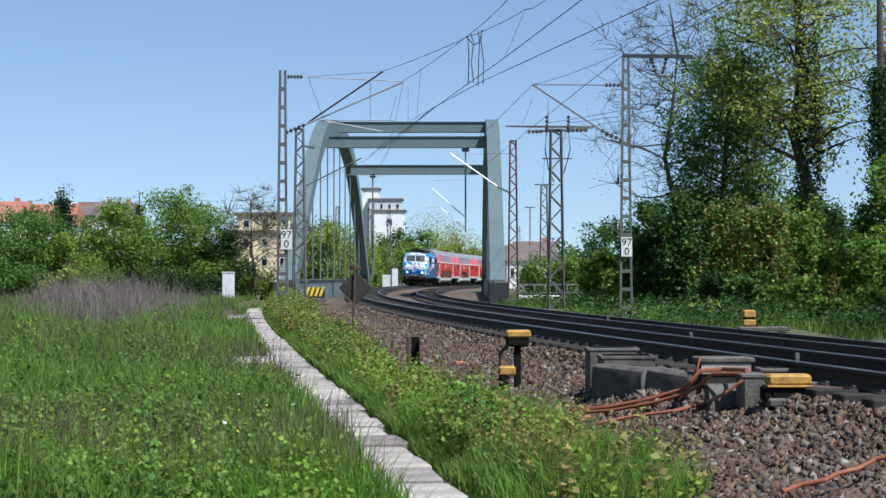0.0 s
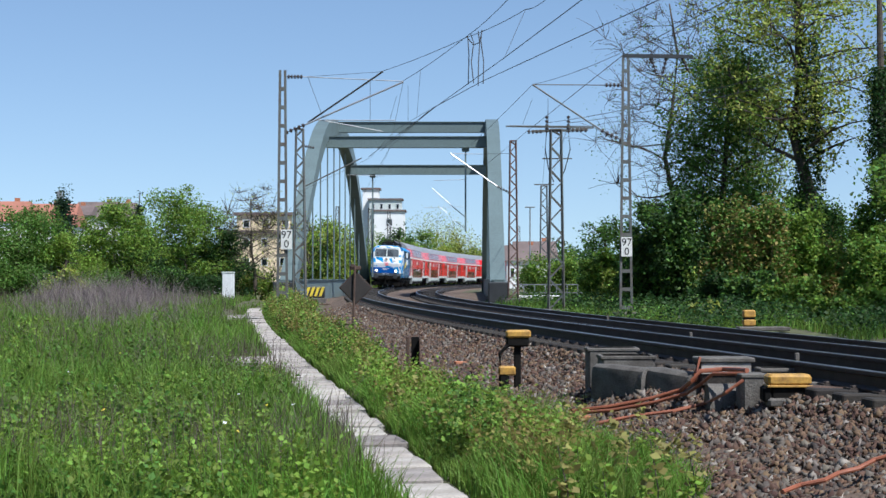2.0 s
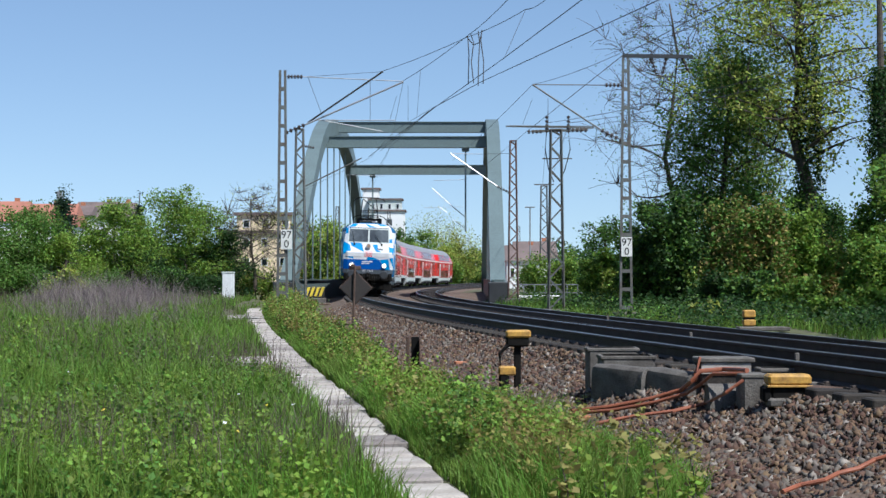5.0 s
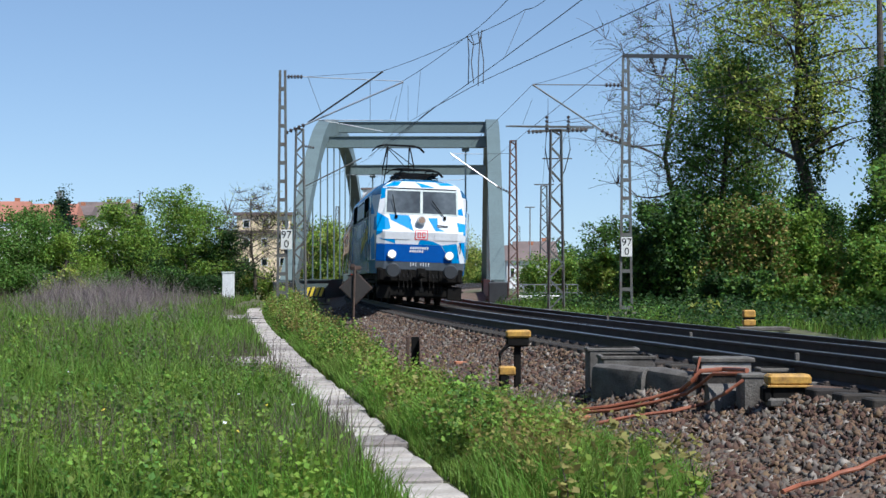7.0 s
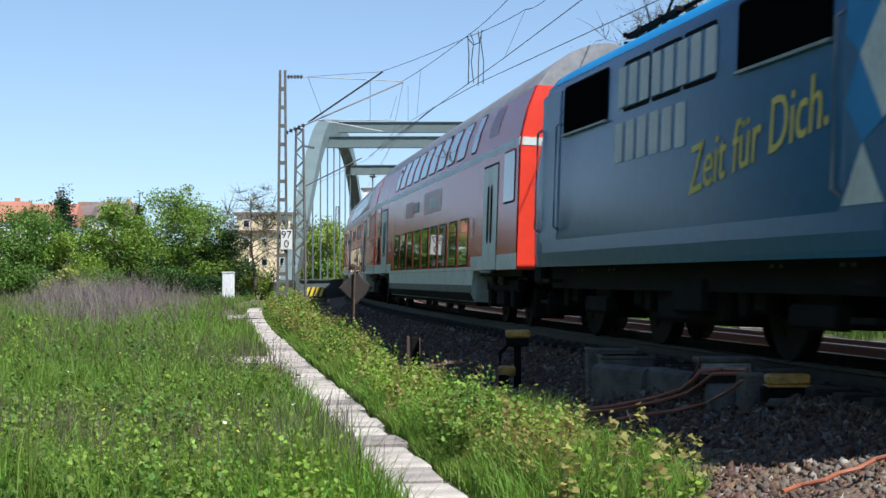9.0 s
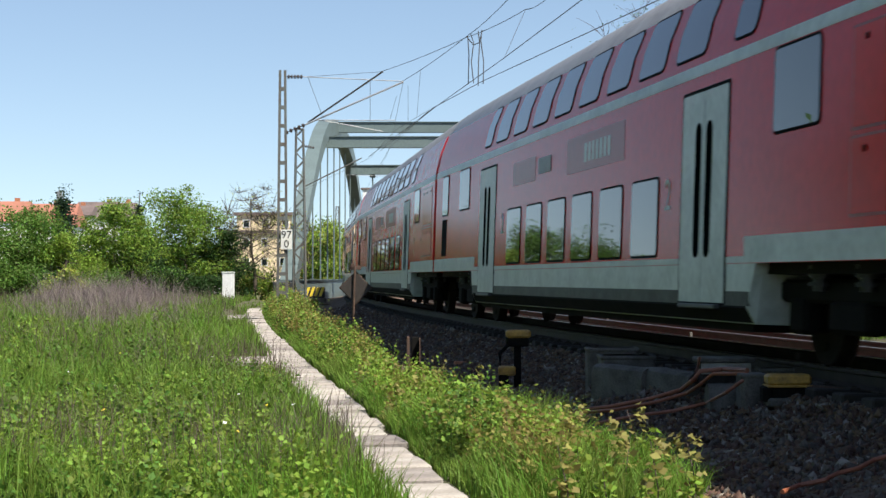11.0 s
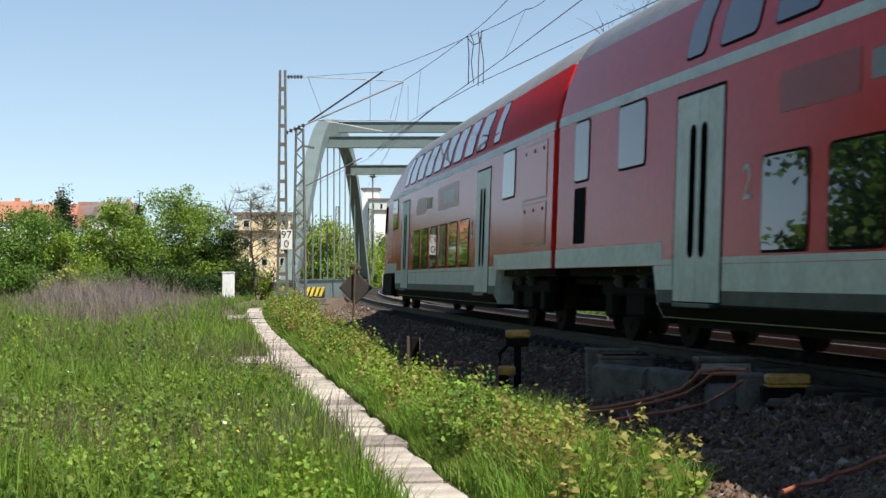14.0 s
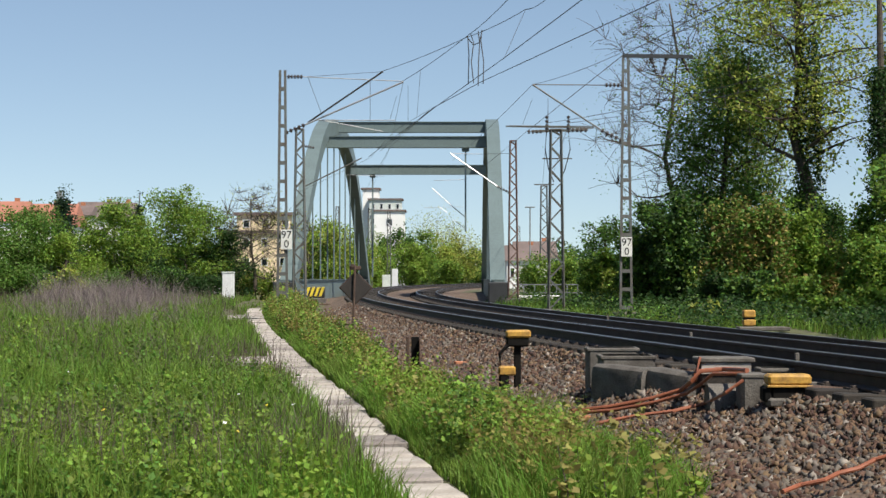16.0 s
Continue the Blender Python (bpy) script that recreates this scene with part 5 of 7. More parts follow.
    for cpts, r in (([(1.30, 18.16, -0.59), (1.69, 17.85, -0.52), (2.08, 17.70, -0.43), (2.37, 17.56, -0.33), (2.39, 16.90, -0.20), (2.46, 16.90, -0.11), (2.69, 16.90, -0.09), (2.81, 16.30, -0.07)], 0.015),
                    ([(1.30, 17.99, -0.60), (1.69, 17.53, -0.53), (2.09, 17.38, -0.44), (2.38, 17.21, -0.34), (2.45, 16.80, -0.23), (2.54, 16.60, -0.12), (2.81, 16.30, -0.10)], 0.012),
                    ([(1.47, 16.90, -0.61), (1.82, 16.90, -0.54), (2.18, 16.75, -0.48), (2.51, 16.82, -0.41), (2.54, 15.80, -0.24), (2.69, 15.80, -0.13)], 0.011),
                    ([(2.19, 11.40, -0.60), (2.34, 11.60, -0.58), (2.50, 11.58, -0.545), (2.62, 11.72, -0.515), (2.76, 11.74, -0.485), (2.90, 11.86, -0.44), (3.08, 11.80, -0.38)], 0.011),
                    ([(2.58, 18.11, -0.32), (2.44, 17.00, -0.14), (2.50, 17.20, -0.00)], 0.014)):
        ob = part("ground_cable", Shape().tube([Vector(p) + Vector((0, 0, 0.055)) for p in cpts], r * 1.5, 8), M_orange, None, smooth=True)
        tagged(ob, "orange-brown cable lying on the ballast", "cable", "cables on the ballast")


def loose_bits():
    for p, s, m_, lab in (((1.42, 18.02, -0.66), (0.24, 0.14, 0.10), M_brick, "loose clay brick at the ballast edge"), ((0.29, 28.40, -0.62), (0.22, 0.16, 0.12), M_brick, "loose clay brick in the ballast"),
                          ((-4.49, 58.58, -0.55), (0.9, 0.4, 0.08), M_slab, "pale stray concrete slab beside the path")):
        t = thing("loose_brick" if m_ is M_brick else "loose_slab", pose(*p, 0, 3, 12), lab, "brick" if m_ is M_brick else "slab")
        part("block", Shape().box((0, 0, s[2] / 2), s, bevel=0.012), m_, t)
    cb = thing("trackside_cabinet", pose(-10.35, 85, -0.55), "white trackside switch cabinet in the grass", "cabinet")
    part("body", Shape().box((0, 0, 0.85), (0.56, 0.4, 1.65), bevel=0.03), M_white, cb)
    part("door", Shape().box((-0.04, -0.205, 0.9), (0.44, 0.02, 1.4), bevel=0.006), M_white, cb)
    part("cap", Shape().box((0, 0, 1.68), (0.62, 0.46, 0.06), bevel=0.015), M_ltgrey, cb)
    cb = thing("trackside_cabinet", pose(-6.3, 196, -0.5), "pale distant trackside cabinet", "cabinet")
    part("body", Shape().box((0, 0, 0.8), (0.9, 0.5, 1.9), bevel=0.03), M_ltgrey, cb)
    cb = thing("trackside_cabinet", pose(-5.6, 205, -0.5), "white distant trackside cabinet", "cabinet")
    part("body", Shape().box((0, 0, 1.2), (0.7, 0.5, 2.5), bevel=0.03), M_white, cb)
    gb = thing("striped_guard_block", pose(-7.05, 97, -0.16), "yellow and black striped guard block at the bridge end", "guard block")
    part("block", Shape().box((0, 0, 0.22), (1.1, 0.5, 0.60), bevel=0.05), M_black, gb)
    part("base", Shape().box((0, 0, -0.3), (1.2, 0.6, 0.46), bevel=0.03), M_concrete, gb, "grey concrete base")
    for k in range(4):
        sl = Shape()
        x = -0.55 + 0.26 * k
        sl.add([(x, -0.256, 0.02), (x + 0.15, -0.256, 0.02), (x + 0.32, -0.256, 0.5), (x + 0.17, -0.256, 0.5), (x + 0.17, 0.2, 0.536), (x + 0.32, 0.2, 0.536)], [(0, 1, 2, 3), (3, 2, 5, 4)])
        part("stripe", sl, M_yellow_text, gb, "yellow stripe")
    rl = thing("handrail", pose(0, 0, 0), "pale steel handrail on the embankment near the bridge", "railing")
    for k in range(9):
        x = -15.6 + 0.62 * k
        part("post", Shape().bar((x, 100, -0.8), (x, 100, 0.86), 0.06), M_galv, rl)
    for z in (0.84, 0.5, 0.15):
        part("rail", Shape().bar((-15.6, 100, z), (-10.6, 100, z), 0.06), M_galv, rl)
    fr = thing("handrail", pose(0, 0, 0), "steel railing beside the second track near the bridge", "railing")
    for k in range(10):
        x = 3.9 + 0.6 * k
        part("post", Shape().bar((x, 98, -0.6), (x, 98, 0.5), 0.05), M_galv, fr)
    for z in (0.5, 0.05):
        part("rail", Shape().bar((3.9, 98, z), (9.3, 98, z), 0.05), M_galv, fr)
    wt = thing("water_tank", pose(5.3, 97, -0.5), "white low block beside the bridge end", "block")
    part("body", Shape().box((0, 0, 0.2), (2.4, 0.5, 0.45), bevel=0.05), M_whitewall, wt)
    for p in ((4.38, 46.92, -0.35), (4.00, 28.47, -0.25), (3.88, 19.34, -0.20)):
        st = thing("marker_peg", pose(*p), "short pale marker peg by the rail", "peg", "marker pegs")
        part("peg", Shape().box((0, 0, 0.09), (0.05, 0.05, 0.26), bevel=0.01), M_concrete, st)


speed_board(), rusty_stump(), magnet_box(), far_box(), trough_group(), loose_bits()


# ---- plants ----
rng = np.random.default_rng(7)


def blades_mesh(px, py, pz, h, w, lean):
    """Bent three-triangle blades at the given roots."""
    n = len(px)
    a = rng.uniform(0, 2 * math.pi, n)
    fx, fy = np.cos(a), np.sin(a)
    b = rng.uniform(0, 2 * math.pi, n)
    lx, ly = np.cos(b) * lean * h, np.sin(b) * lean * h
    root = np.stack([px, py, pz], 1)
    side = np.stack([fx * w, fy * w, np.zeros(n)], 1)
    mid = root + np.stack([lx * 0.3, ly * 0.3, h * 0.55], 1)
    tip = root + np.stack([lx, ly, h * (1 - 0.25 * lean)], 1)
    v = np.stack([root - side, root + side, mid - side * 0.75, mid + side * 0.75, tip], 1).reshape(-1, 3)
    k = np.arange(n)[:, None] * 5
    f = np.concatenate([k + [0, 1, 3], k + [0, 3, 2], k + [2, 3, 4]], 1).reshape(-1, 3)
    return v, f


def leaf_mesh(c, size, up=0.35, aspect=0.7):
    """Pointed four-cornered leaves, folded along the middle, at the centres c."""
    n = len(c)
    nrm = rng.normal(size=(n, 3))
    nrm[:, 2] = np.abs(nrm[:, 2]) + up
    nrm /= np.linalg.norm(nrm, axis=1)[:, None]
    t = rng.normal(size=(n, 3))
    t -= (t * nrm).sum(1)[:, None] * nrm
    t /= np.linalg.norm(t, axis=1)[:, None]
    b = np.cross(nrm, t)
    s = (size * rng.uniform(0.6, 1.3, n))[:, None] if np.isscalar(size) else size[:, None]
    v = np.stack([c - t * s * 0.5, c - b * s * aspect * 0.5 + nrm * s * 0.1 - t * s * 0.05, c + t * s * 0.5, c + b * s * aspect * 0.5 + nrm * s * 0.1 - t * s * 0.05], 1).reshape(-1, 3)
    f = np.arange(n)[:, None] * 4 + np.array([0, 1, 2, 3])
    return v, f


def field(n, d0, d1, lo, hi, power=1.0):
    """Roots in the strip between two offsets from the track, thinner with distance."""
    u = rng.uniform(0, 1, n)
    y = d0 * (d1 / d0) ** (u ** power)
    c = np.interp(-y, -_Y, _X)
    lo_, hi_ = (np.interp(y, *lo) if isinstance(lo, tuple) else lo), (np.interp(y, *hi) if isinstance(hi, tuple) else hi)
    x = c + rng.uniform(0, 1, n) * (hi_ - lo_) + lo_
    return x, y, ground_z(x, y)


def patchy(x, y, scale, seed=0.0):
    return 0.5 + 0.25 * (np.sin(x * scale + seed + 1.7 * np.sin(y * scale * 0.6)) + np.sin(y * scale * 0.8 - seed * 2 + 1.3 * np.sin(x * scale * 0.7 + 1)))


PATH_Y = [10, 14, 24, 40, 60, 80, 95]
PATH_L = (PATH_Y, [path_off(q) - 0.24 for q in PATH_Y])
PATH_R = (PATH_Y, [path_off(q) + 0.34 for q in PATH_Y])


def weed_clumps(name, m_, label, x, y, h, leaf, stems=5, leaves=13, spread=0.11, up=0.7, bare=0.2):
    """Leafy stems in clumps: each stem carries pairs of leaves up to its tip."""
    n = len(x)
    sx = np.repeat(x, stems) + rng.normal(0, spread, n * stems)
    sy = np.repeat(y, stems) + rng.normal(0, spread, n * stems)
    sh_ = np.repeat(h, stems) * rng.uniform(0.5, 1.1, n * stems)
    sz = ground_z(sx, sy)
    ln = rng.normal(0, 0.22, (n * stems, 2)) * sh_[:, None]
    u = np.tile(np.linspace(bare, 1.0, leaves), n * stems)
    k = np.repeat(np.arange(n * stems), leaves)
    a = rng.uniform(0, 6.28, len(k))
    lf = np.repeat(np.repeat(leaf, stems), leaves) * rng.uniform(0.6, 1.25, len(k)) * (1.1 - 0.45 * u)
    r = lf * rng.uniform(0.3, 0.95, len(k))
    c = np.stack([sx[k] + ln[k, 0] * u * u + np.cos(a) * r, sy[k] + ln[k, 1] * u * u + np.sin(a) * r, sz[k] + sh_[k] * u], 1)
    v, f = leaf_mesh(c, lf, up, 0.78)
    v2, f2 = blades_mesh(sx, sy, sz, sh_, np.full(n * stems, 0.003), rng.uniform(0.05, 0.25, n * stems))
    soup(name, v, f, m_, label, "weeds", "stuff")
    soup("weed_stems", v2, f2, m_, "thin green stems under leafy weeds", "weeds", "stuff")


def make_meadow():
    # meadow left of the path, to the field's end
    left = ([11, 20, 40, 90], [-11.5, -13.5, -18, -30])
    x, y, z = field(215000, 11.0, 95, left, PATH_L, 0.85)
    gap = ((y > 27.6) & (y < 33.9) & (offset_of(x, y) > -5.9)) | ((y > 51.0) & (y < 65.0) & (offset_of(x, y) > -6.25))
    x, y, z = x[~gap], y[~gap], z[~gap]
    tall = patchy(x, y, 0.9) * 0.7 + 0.35 + 0.45 * patchy(x, y, 2.7, 3.0) ** 2
    edge = np.clip((np.interp(y, *PATH_L) + 0.25 - offset_of(x, y)) / 0.5, 0.55, 1.0)
    edge = edge * np.interp(y, [62, 75, 95], [1.0, 0.6, 0.5])
    h = (rng.uniform(0.16, 0.52, len(x)) + rng.uniform(0, 1, len(x)) ** 5 * 0.38) * tall * edge
    v, f = blades_mesh(x, y, z, h, 0.0030 + 0.00017 * y, rng.uniform(0.1, 0.75, len(x)))
    soup("meadow_grass", v, f, M_grass, "tall green spring meadow grass", "grass", "stuff")
    # dry stalks, standing and fallen over
    x, y, z = field(17000, 12, 80, left, (PATH_Y, [q - 0.1 for q in PATH_L[1]]))
    keep = patchy(x, y, 0.5, 2.0) + 0.2 * patchy(x, y, 2.2, 1.0) > 0.52
    x, y, z = x[keep], y[keep], z[keep]
    v, f = blades_mesh(x, y, z, rng.uniform(0.4, 0.95, len(x)), 0.0018 + 0.00009 * y, rng.uniform(0.05, 0.7, len(x)))
    soup("dry_stalks", v, f, M_drygrass, "dry brown stalks among the grass", "dry stalks", "stuff")
    # purple-brown dead stems at the far end of the meadow
    n = 17000
    cy = 66 - 28 * rng.uniform(0, 1, 420) ** 1.5
    cu = rng.uniform(-0.236, -0.142, 420)
    cx = cu * cy
    ch = rng.uniform(0.6, 2.1, 420) * np.interp(cu, [-0.236, -0.212, -0.17, -0.142], [0.6, 1.0, 0.95, 0.5]) * np.interp(cy, [38, 46, 55, 66], [0.35, 0.45, 0.75, 1.0])
    k = rng.integers(0, 420, n)
    x, y = cx[k] + rng.normal(0, 0.45, n), cy[k] + rng.normal(0, 0.6, n)
    v, f = blades_mesh(x, y, ground_z(x, y), ch[k] * rng.uniform(0.45, 1.1, n), rng.uniform(0.003, 0.008, n), rng.uniform(0.1, 0.8, n))
    soup("dead_stems", v, f, M_deadstem, "thicket of dead purple-brown stems", "dead stems", "stuff")
    # broad-leaved weeds in clumps, thickest where the meadow is nearest
    inner = (PATH_Y, [q - 0.55 for q in PATH_L[1]])
    for m_, lab, n, d0, d1, seed, lim, lf in ((M_leaf_light, "broad-leaved pale green weeds in the meadow", 760, 11.0, 26, 4.0, 0.46, 0.064), (M_leaf, "broad-leaved green weeds in the meadow", 520, 11.0, 30, 5.2, 0.50, 0.066),
                                              (M_leaf_light, "pale green weeds further out in the meadow", 560, 24, 62, 1.5, 0.56, 0.10), (M_leaf, "dark green nettles in the meadow", 340, 20, 70, 7.5, 0.58, 0.12)):
        x, y, z = field(n, d0, d1, ([11, 20, 45, 70], [-9.6, -11.5, -17, -24]), inner, 0.75)
        keep = (patchy(x, y, 0.8, seed) > lim) & ~((y > 26) & (y < 35) & (offset_of(x, y) > -6.4)) & ~((y > 48) & (y < 65) & (offset_of(x, y) > -6.6))
        x, y = x[keep], y[keep]
        weed_clumps("meadow_weeds", m_, lab, x, y, rng.uniform(0.28, 0.62, len(x)), np.full(len(x), lf), 6, 14, 0.12, 0.4, 0.12)
    # taller single plants standing out of the meadow
    x, y, z = field(60, 12.5, 40, ([11, 20, 45], [-9.4, -11.5, -16]), (PATH_Y, [q - 0.8 for q in PATH_L[1]]), 0.8)
    weed_clumps("tall_weeds", M_leaf, "taller leafy weeds standing out of the meadow", x, y, rng.uniform(0.6, 0.85, 60), np.full(60, 0.085), 4, 16, 0.06, 0.5, 0.3)
    # a few blossoms
    for name, col, k in (("yellow_blossoms", M_yellow_text, 26), ("pale_seed_heads", M_white, 60)):
        x, y, z = field(k, 12, 40, ([11, 20, 45], [-10, -12, -17]), -5.5)
        v, f = leaf_mesh(np.stack([x, y, z + rng.uniform(0.4, 0.62, k)], 1), 0.035, 1.5, 1.0)
        soup(name, v, f, col, "tiny scattered blossoms in the meadow", "blossoms", "stuff")
    # verge between path and ballast
    x, y, z = field(95000, 11.0, 90, PATH_R, ([11, 14, 20, 40, 90], [-2.8, -3.1, -3.3, -3.15, -2.8]), 0.85)
    keep = (patchy(x, y, 1.3, 1.0) + 0.25 * (offset_of(x, y) < -3.2) > 0.40) & ~((np.abs(x + 0.48 * (y / 28.47)) < 0.35) & (y > 24.5) & (y < 29))
    x, y, z = x[keep], y[keep], z[keep]
    edge = np.interp(offset_of(x, y), [-4.75, -4.2, -3.2, -2.3], [0.45, 1.0, 0.9, 0.5])
    v, f = blades_mesh(x, y, z, rng.uniform(0.14, 0.52, len(x)) * edge * np.interp(y, [22, 34], [1.0, 0.75]) * (0.55 + 0.9 * patchy(x, y, 1.9, 6.0)), 0.0030 + 0.00017 * y, rng.uniform(0.15, 0.8, len(x)))
    soup("verge_grass", v, f, M_grass, "green grass on the verge between path and ballast", "grass", "stuff")
    clear = lambda x, y: (np.abs(x + 0.55 * (y / 28.47)) < 0.45) & (y > 22.5) & (y < 29.5)
    right_edge = ([11, 14, 20, 40, 90], [-3.2, -3.5, -3.65, -3.35, -2.8])
    for name, m_, seed, lim, n, d0, d1, lab in (("verge_weeds", M_leaf, 3.0, 0.58, 400, 11.0, 34, "green nettles and brambles on the verge"), ("pale_weeds", M_leaf_light, 9.0, 0.48, 420, 11.0, 34, "pale green brambles on the verge"), ("bronze_weeds", M_leaf_bronze, 6.0, 0.60, 420, 11.5, 34, "bronze-tinted young weeds on the verge"),
                                                ("verge_weeds", M_leaf, 2.0, 0.50, 520, 32, 92, "green nettles and brambles on the verge"), ("pale_weeds", M_leaf_light, 5.0, 0.45, 620, 30, 92, "pale green brambles on the verge"), ("bronze_weeds", M_leaf_bronze, 8.0, 0.42, 640, 26, 92, "bronze-tinted young weeds on the verge")):
        x, y, z = field(n, d0, d1, (PATH_Y, [q + 0.22 for q in PATH_R[1]]), right_edge, 0.8)
        keep = (patchy(x, y, 1.1, seed) > lim) & ~clear(x, y)
        x, y = x[keep], y[keep]
        hh = np.interp(offset_of(x, y), [-4.8, -4.2, -3.7, -3.1], [0.3, 0.6, 0.45, 0.2]) * rng.uniform(0.5, 1.35, len(x)) * np.interp(y, [20, 32, 90], [1.0, 1.35, 1.5])
        weed_clumps(name, m_, lab, x, y, hh, (0.050 + 0.0009 * y), 6, 13, 0.09, 0.4)
    # rough grass right of the tracks
    x, y, z = field(42000, 40, 125, 6.6, ([40, 125], [16, 26]), 1.0)
    open_ = ~((y < 47.5) & (x < 9.4) & (x > 7.2))
    x, y, z = x[open_], y[open_], z[open_]
    v, f = blades_mesh(x, y, z, rng.uniform(0.1, 0.42, len(x)) * (0.4 + patchy(x, y, 0.8, 5.0)), 0.004 + 0.00018 * y, rng.uniform(0.1, 0.6, len(x)))
    soup("far_verge_grass", v, f, M_grass, "green grass on the far side of the tracks", "grass", "stuff")
    for name, m_, seed, lim, n in (("far_verge_weeds", M_leaf, 3.3, 0.56, 16000), ("far_verge_nettles", M_leaf_dark, 7.0, 0.40, 34000)):
        x, y, z = field(n, 42, 120, 6.8, ([42, 120], [12, 24]), 1.0)
        keep = (patchy(x, y, 0.9, seed) > lim) & ~((y < 47.5) & (x < 9.6))
        x, y, z = x[keep], y[keep], z[keep]
        c = np.stack([x, y, z + rng.uniform(0.05, 0.6, len(x)) * (0.4 + patchy(x, y, 1.7, seed))], 1)
        v, f = leaf_mesh(c, 0.12, 0.7)
        soup(name, v, f, m_, "mixed green weeds on the far verge", "weeds", "stuff")


make_meadow()


def seedling(x, y, h, m_, seed):
    """A young maple shoot: a stem with tiers of broad leaves."""
    global rng
    rng = np.random.default_rng(500 + seed)
    t = thing("maple_seedling", pose(x, y, float(ground_z(x, y)) - 0.02), "bronze-tinted young maple shoot on the verge", "seedling", "maple seedlings")
    st = Shape()
    st.tube([(0, 0, 0), (0.02, 0.01, h * 0.5), (rng.normal(0, 0.04), 0, h)], 0.007, 5, r2=0.003)
    part("stem", st, M_twig, t)
    c = []
    for k in range(7):
        z = h * (0.3 + 0.115 * k)
        for q in range(6):
            a = k * 0.8 + q * 0.7 + rng.normal(0, 0.2)
            r = 0.12 * (1.1 - 0.11 * k) * rng.uniform(0.3, 1.1)
            c.append((math.cos(a) * r, math.sin(a) * r, z + rng.normal(0, 0.025)))
    v, f = leaf_mesh(np.array(c), 0.062, 0.9, 0.9)
    soup("leaf_crown", v, f, m_, parent=t)


def make_seedlings():
    r = np.random.default_rng(21)
    for k in range(64):
        y = 11.7 + 13 * r.uniform(0, 1) ** 1.9
        s = s_of_y(y)
        p = line(s, r.uniform(-4.4, -3.0))
        seedling(p.x, p.y, r.uniform(0.30, 0.62), M_shoot if k % 3 else M_leaf_light, k)


make_seedlings()


def limb_points(p, q, bend, n=5):
    p, q = Vector(p), Vector(q)
    o = Vector((rng.normal(), rng.normal(), rng.normal())) * bend
    return [p.lerp(q, k / n) + o * math.sin(math.pi * k / n) for k in range(n + 1)]


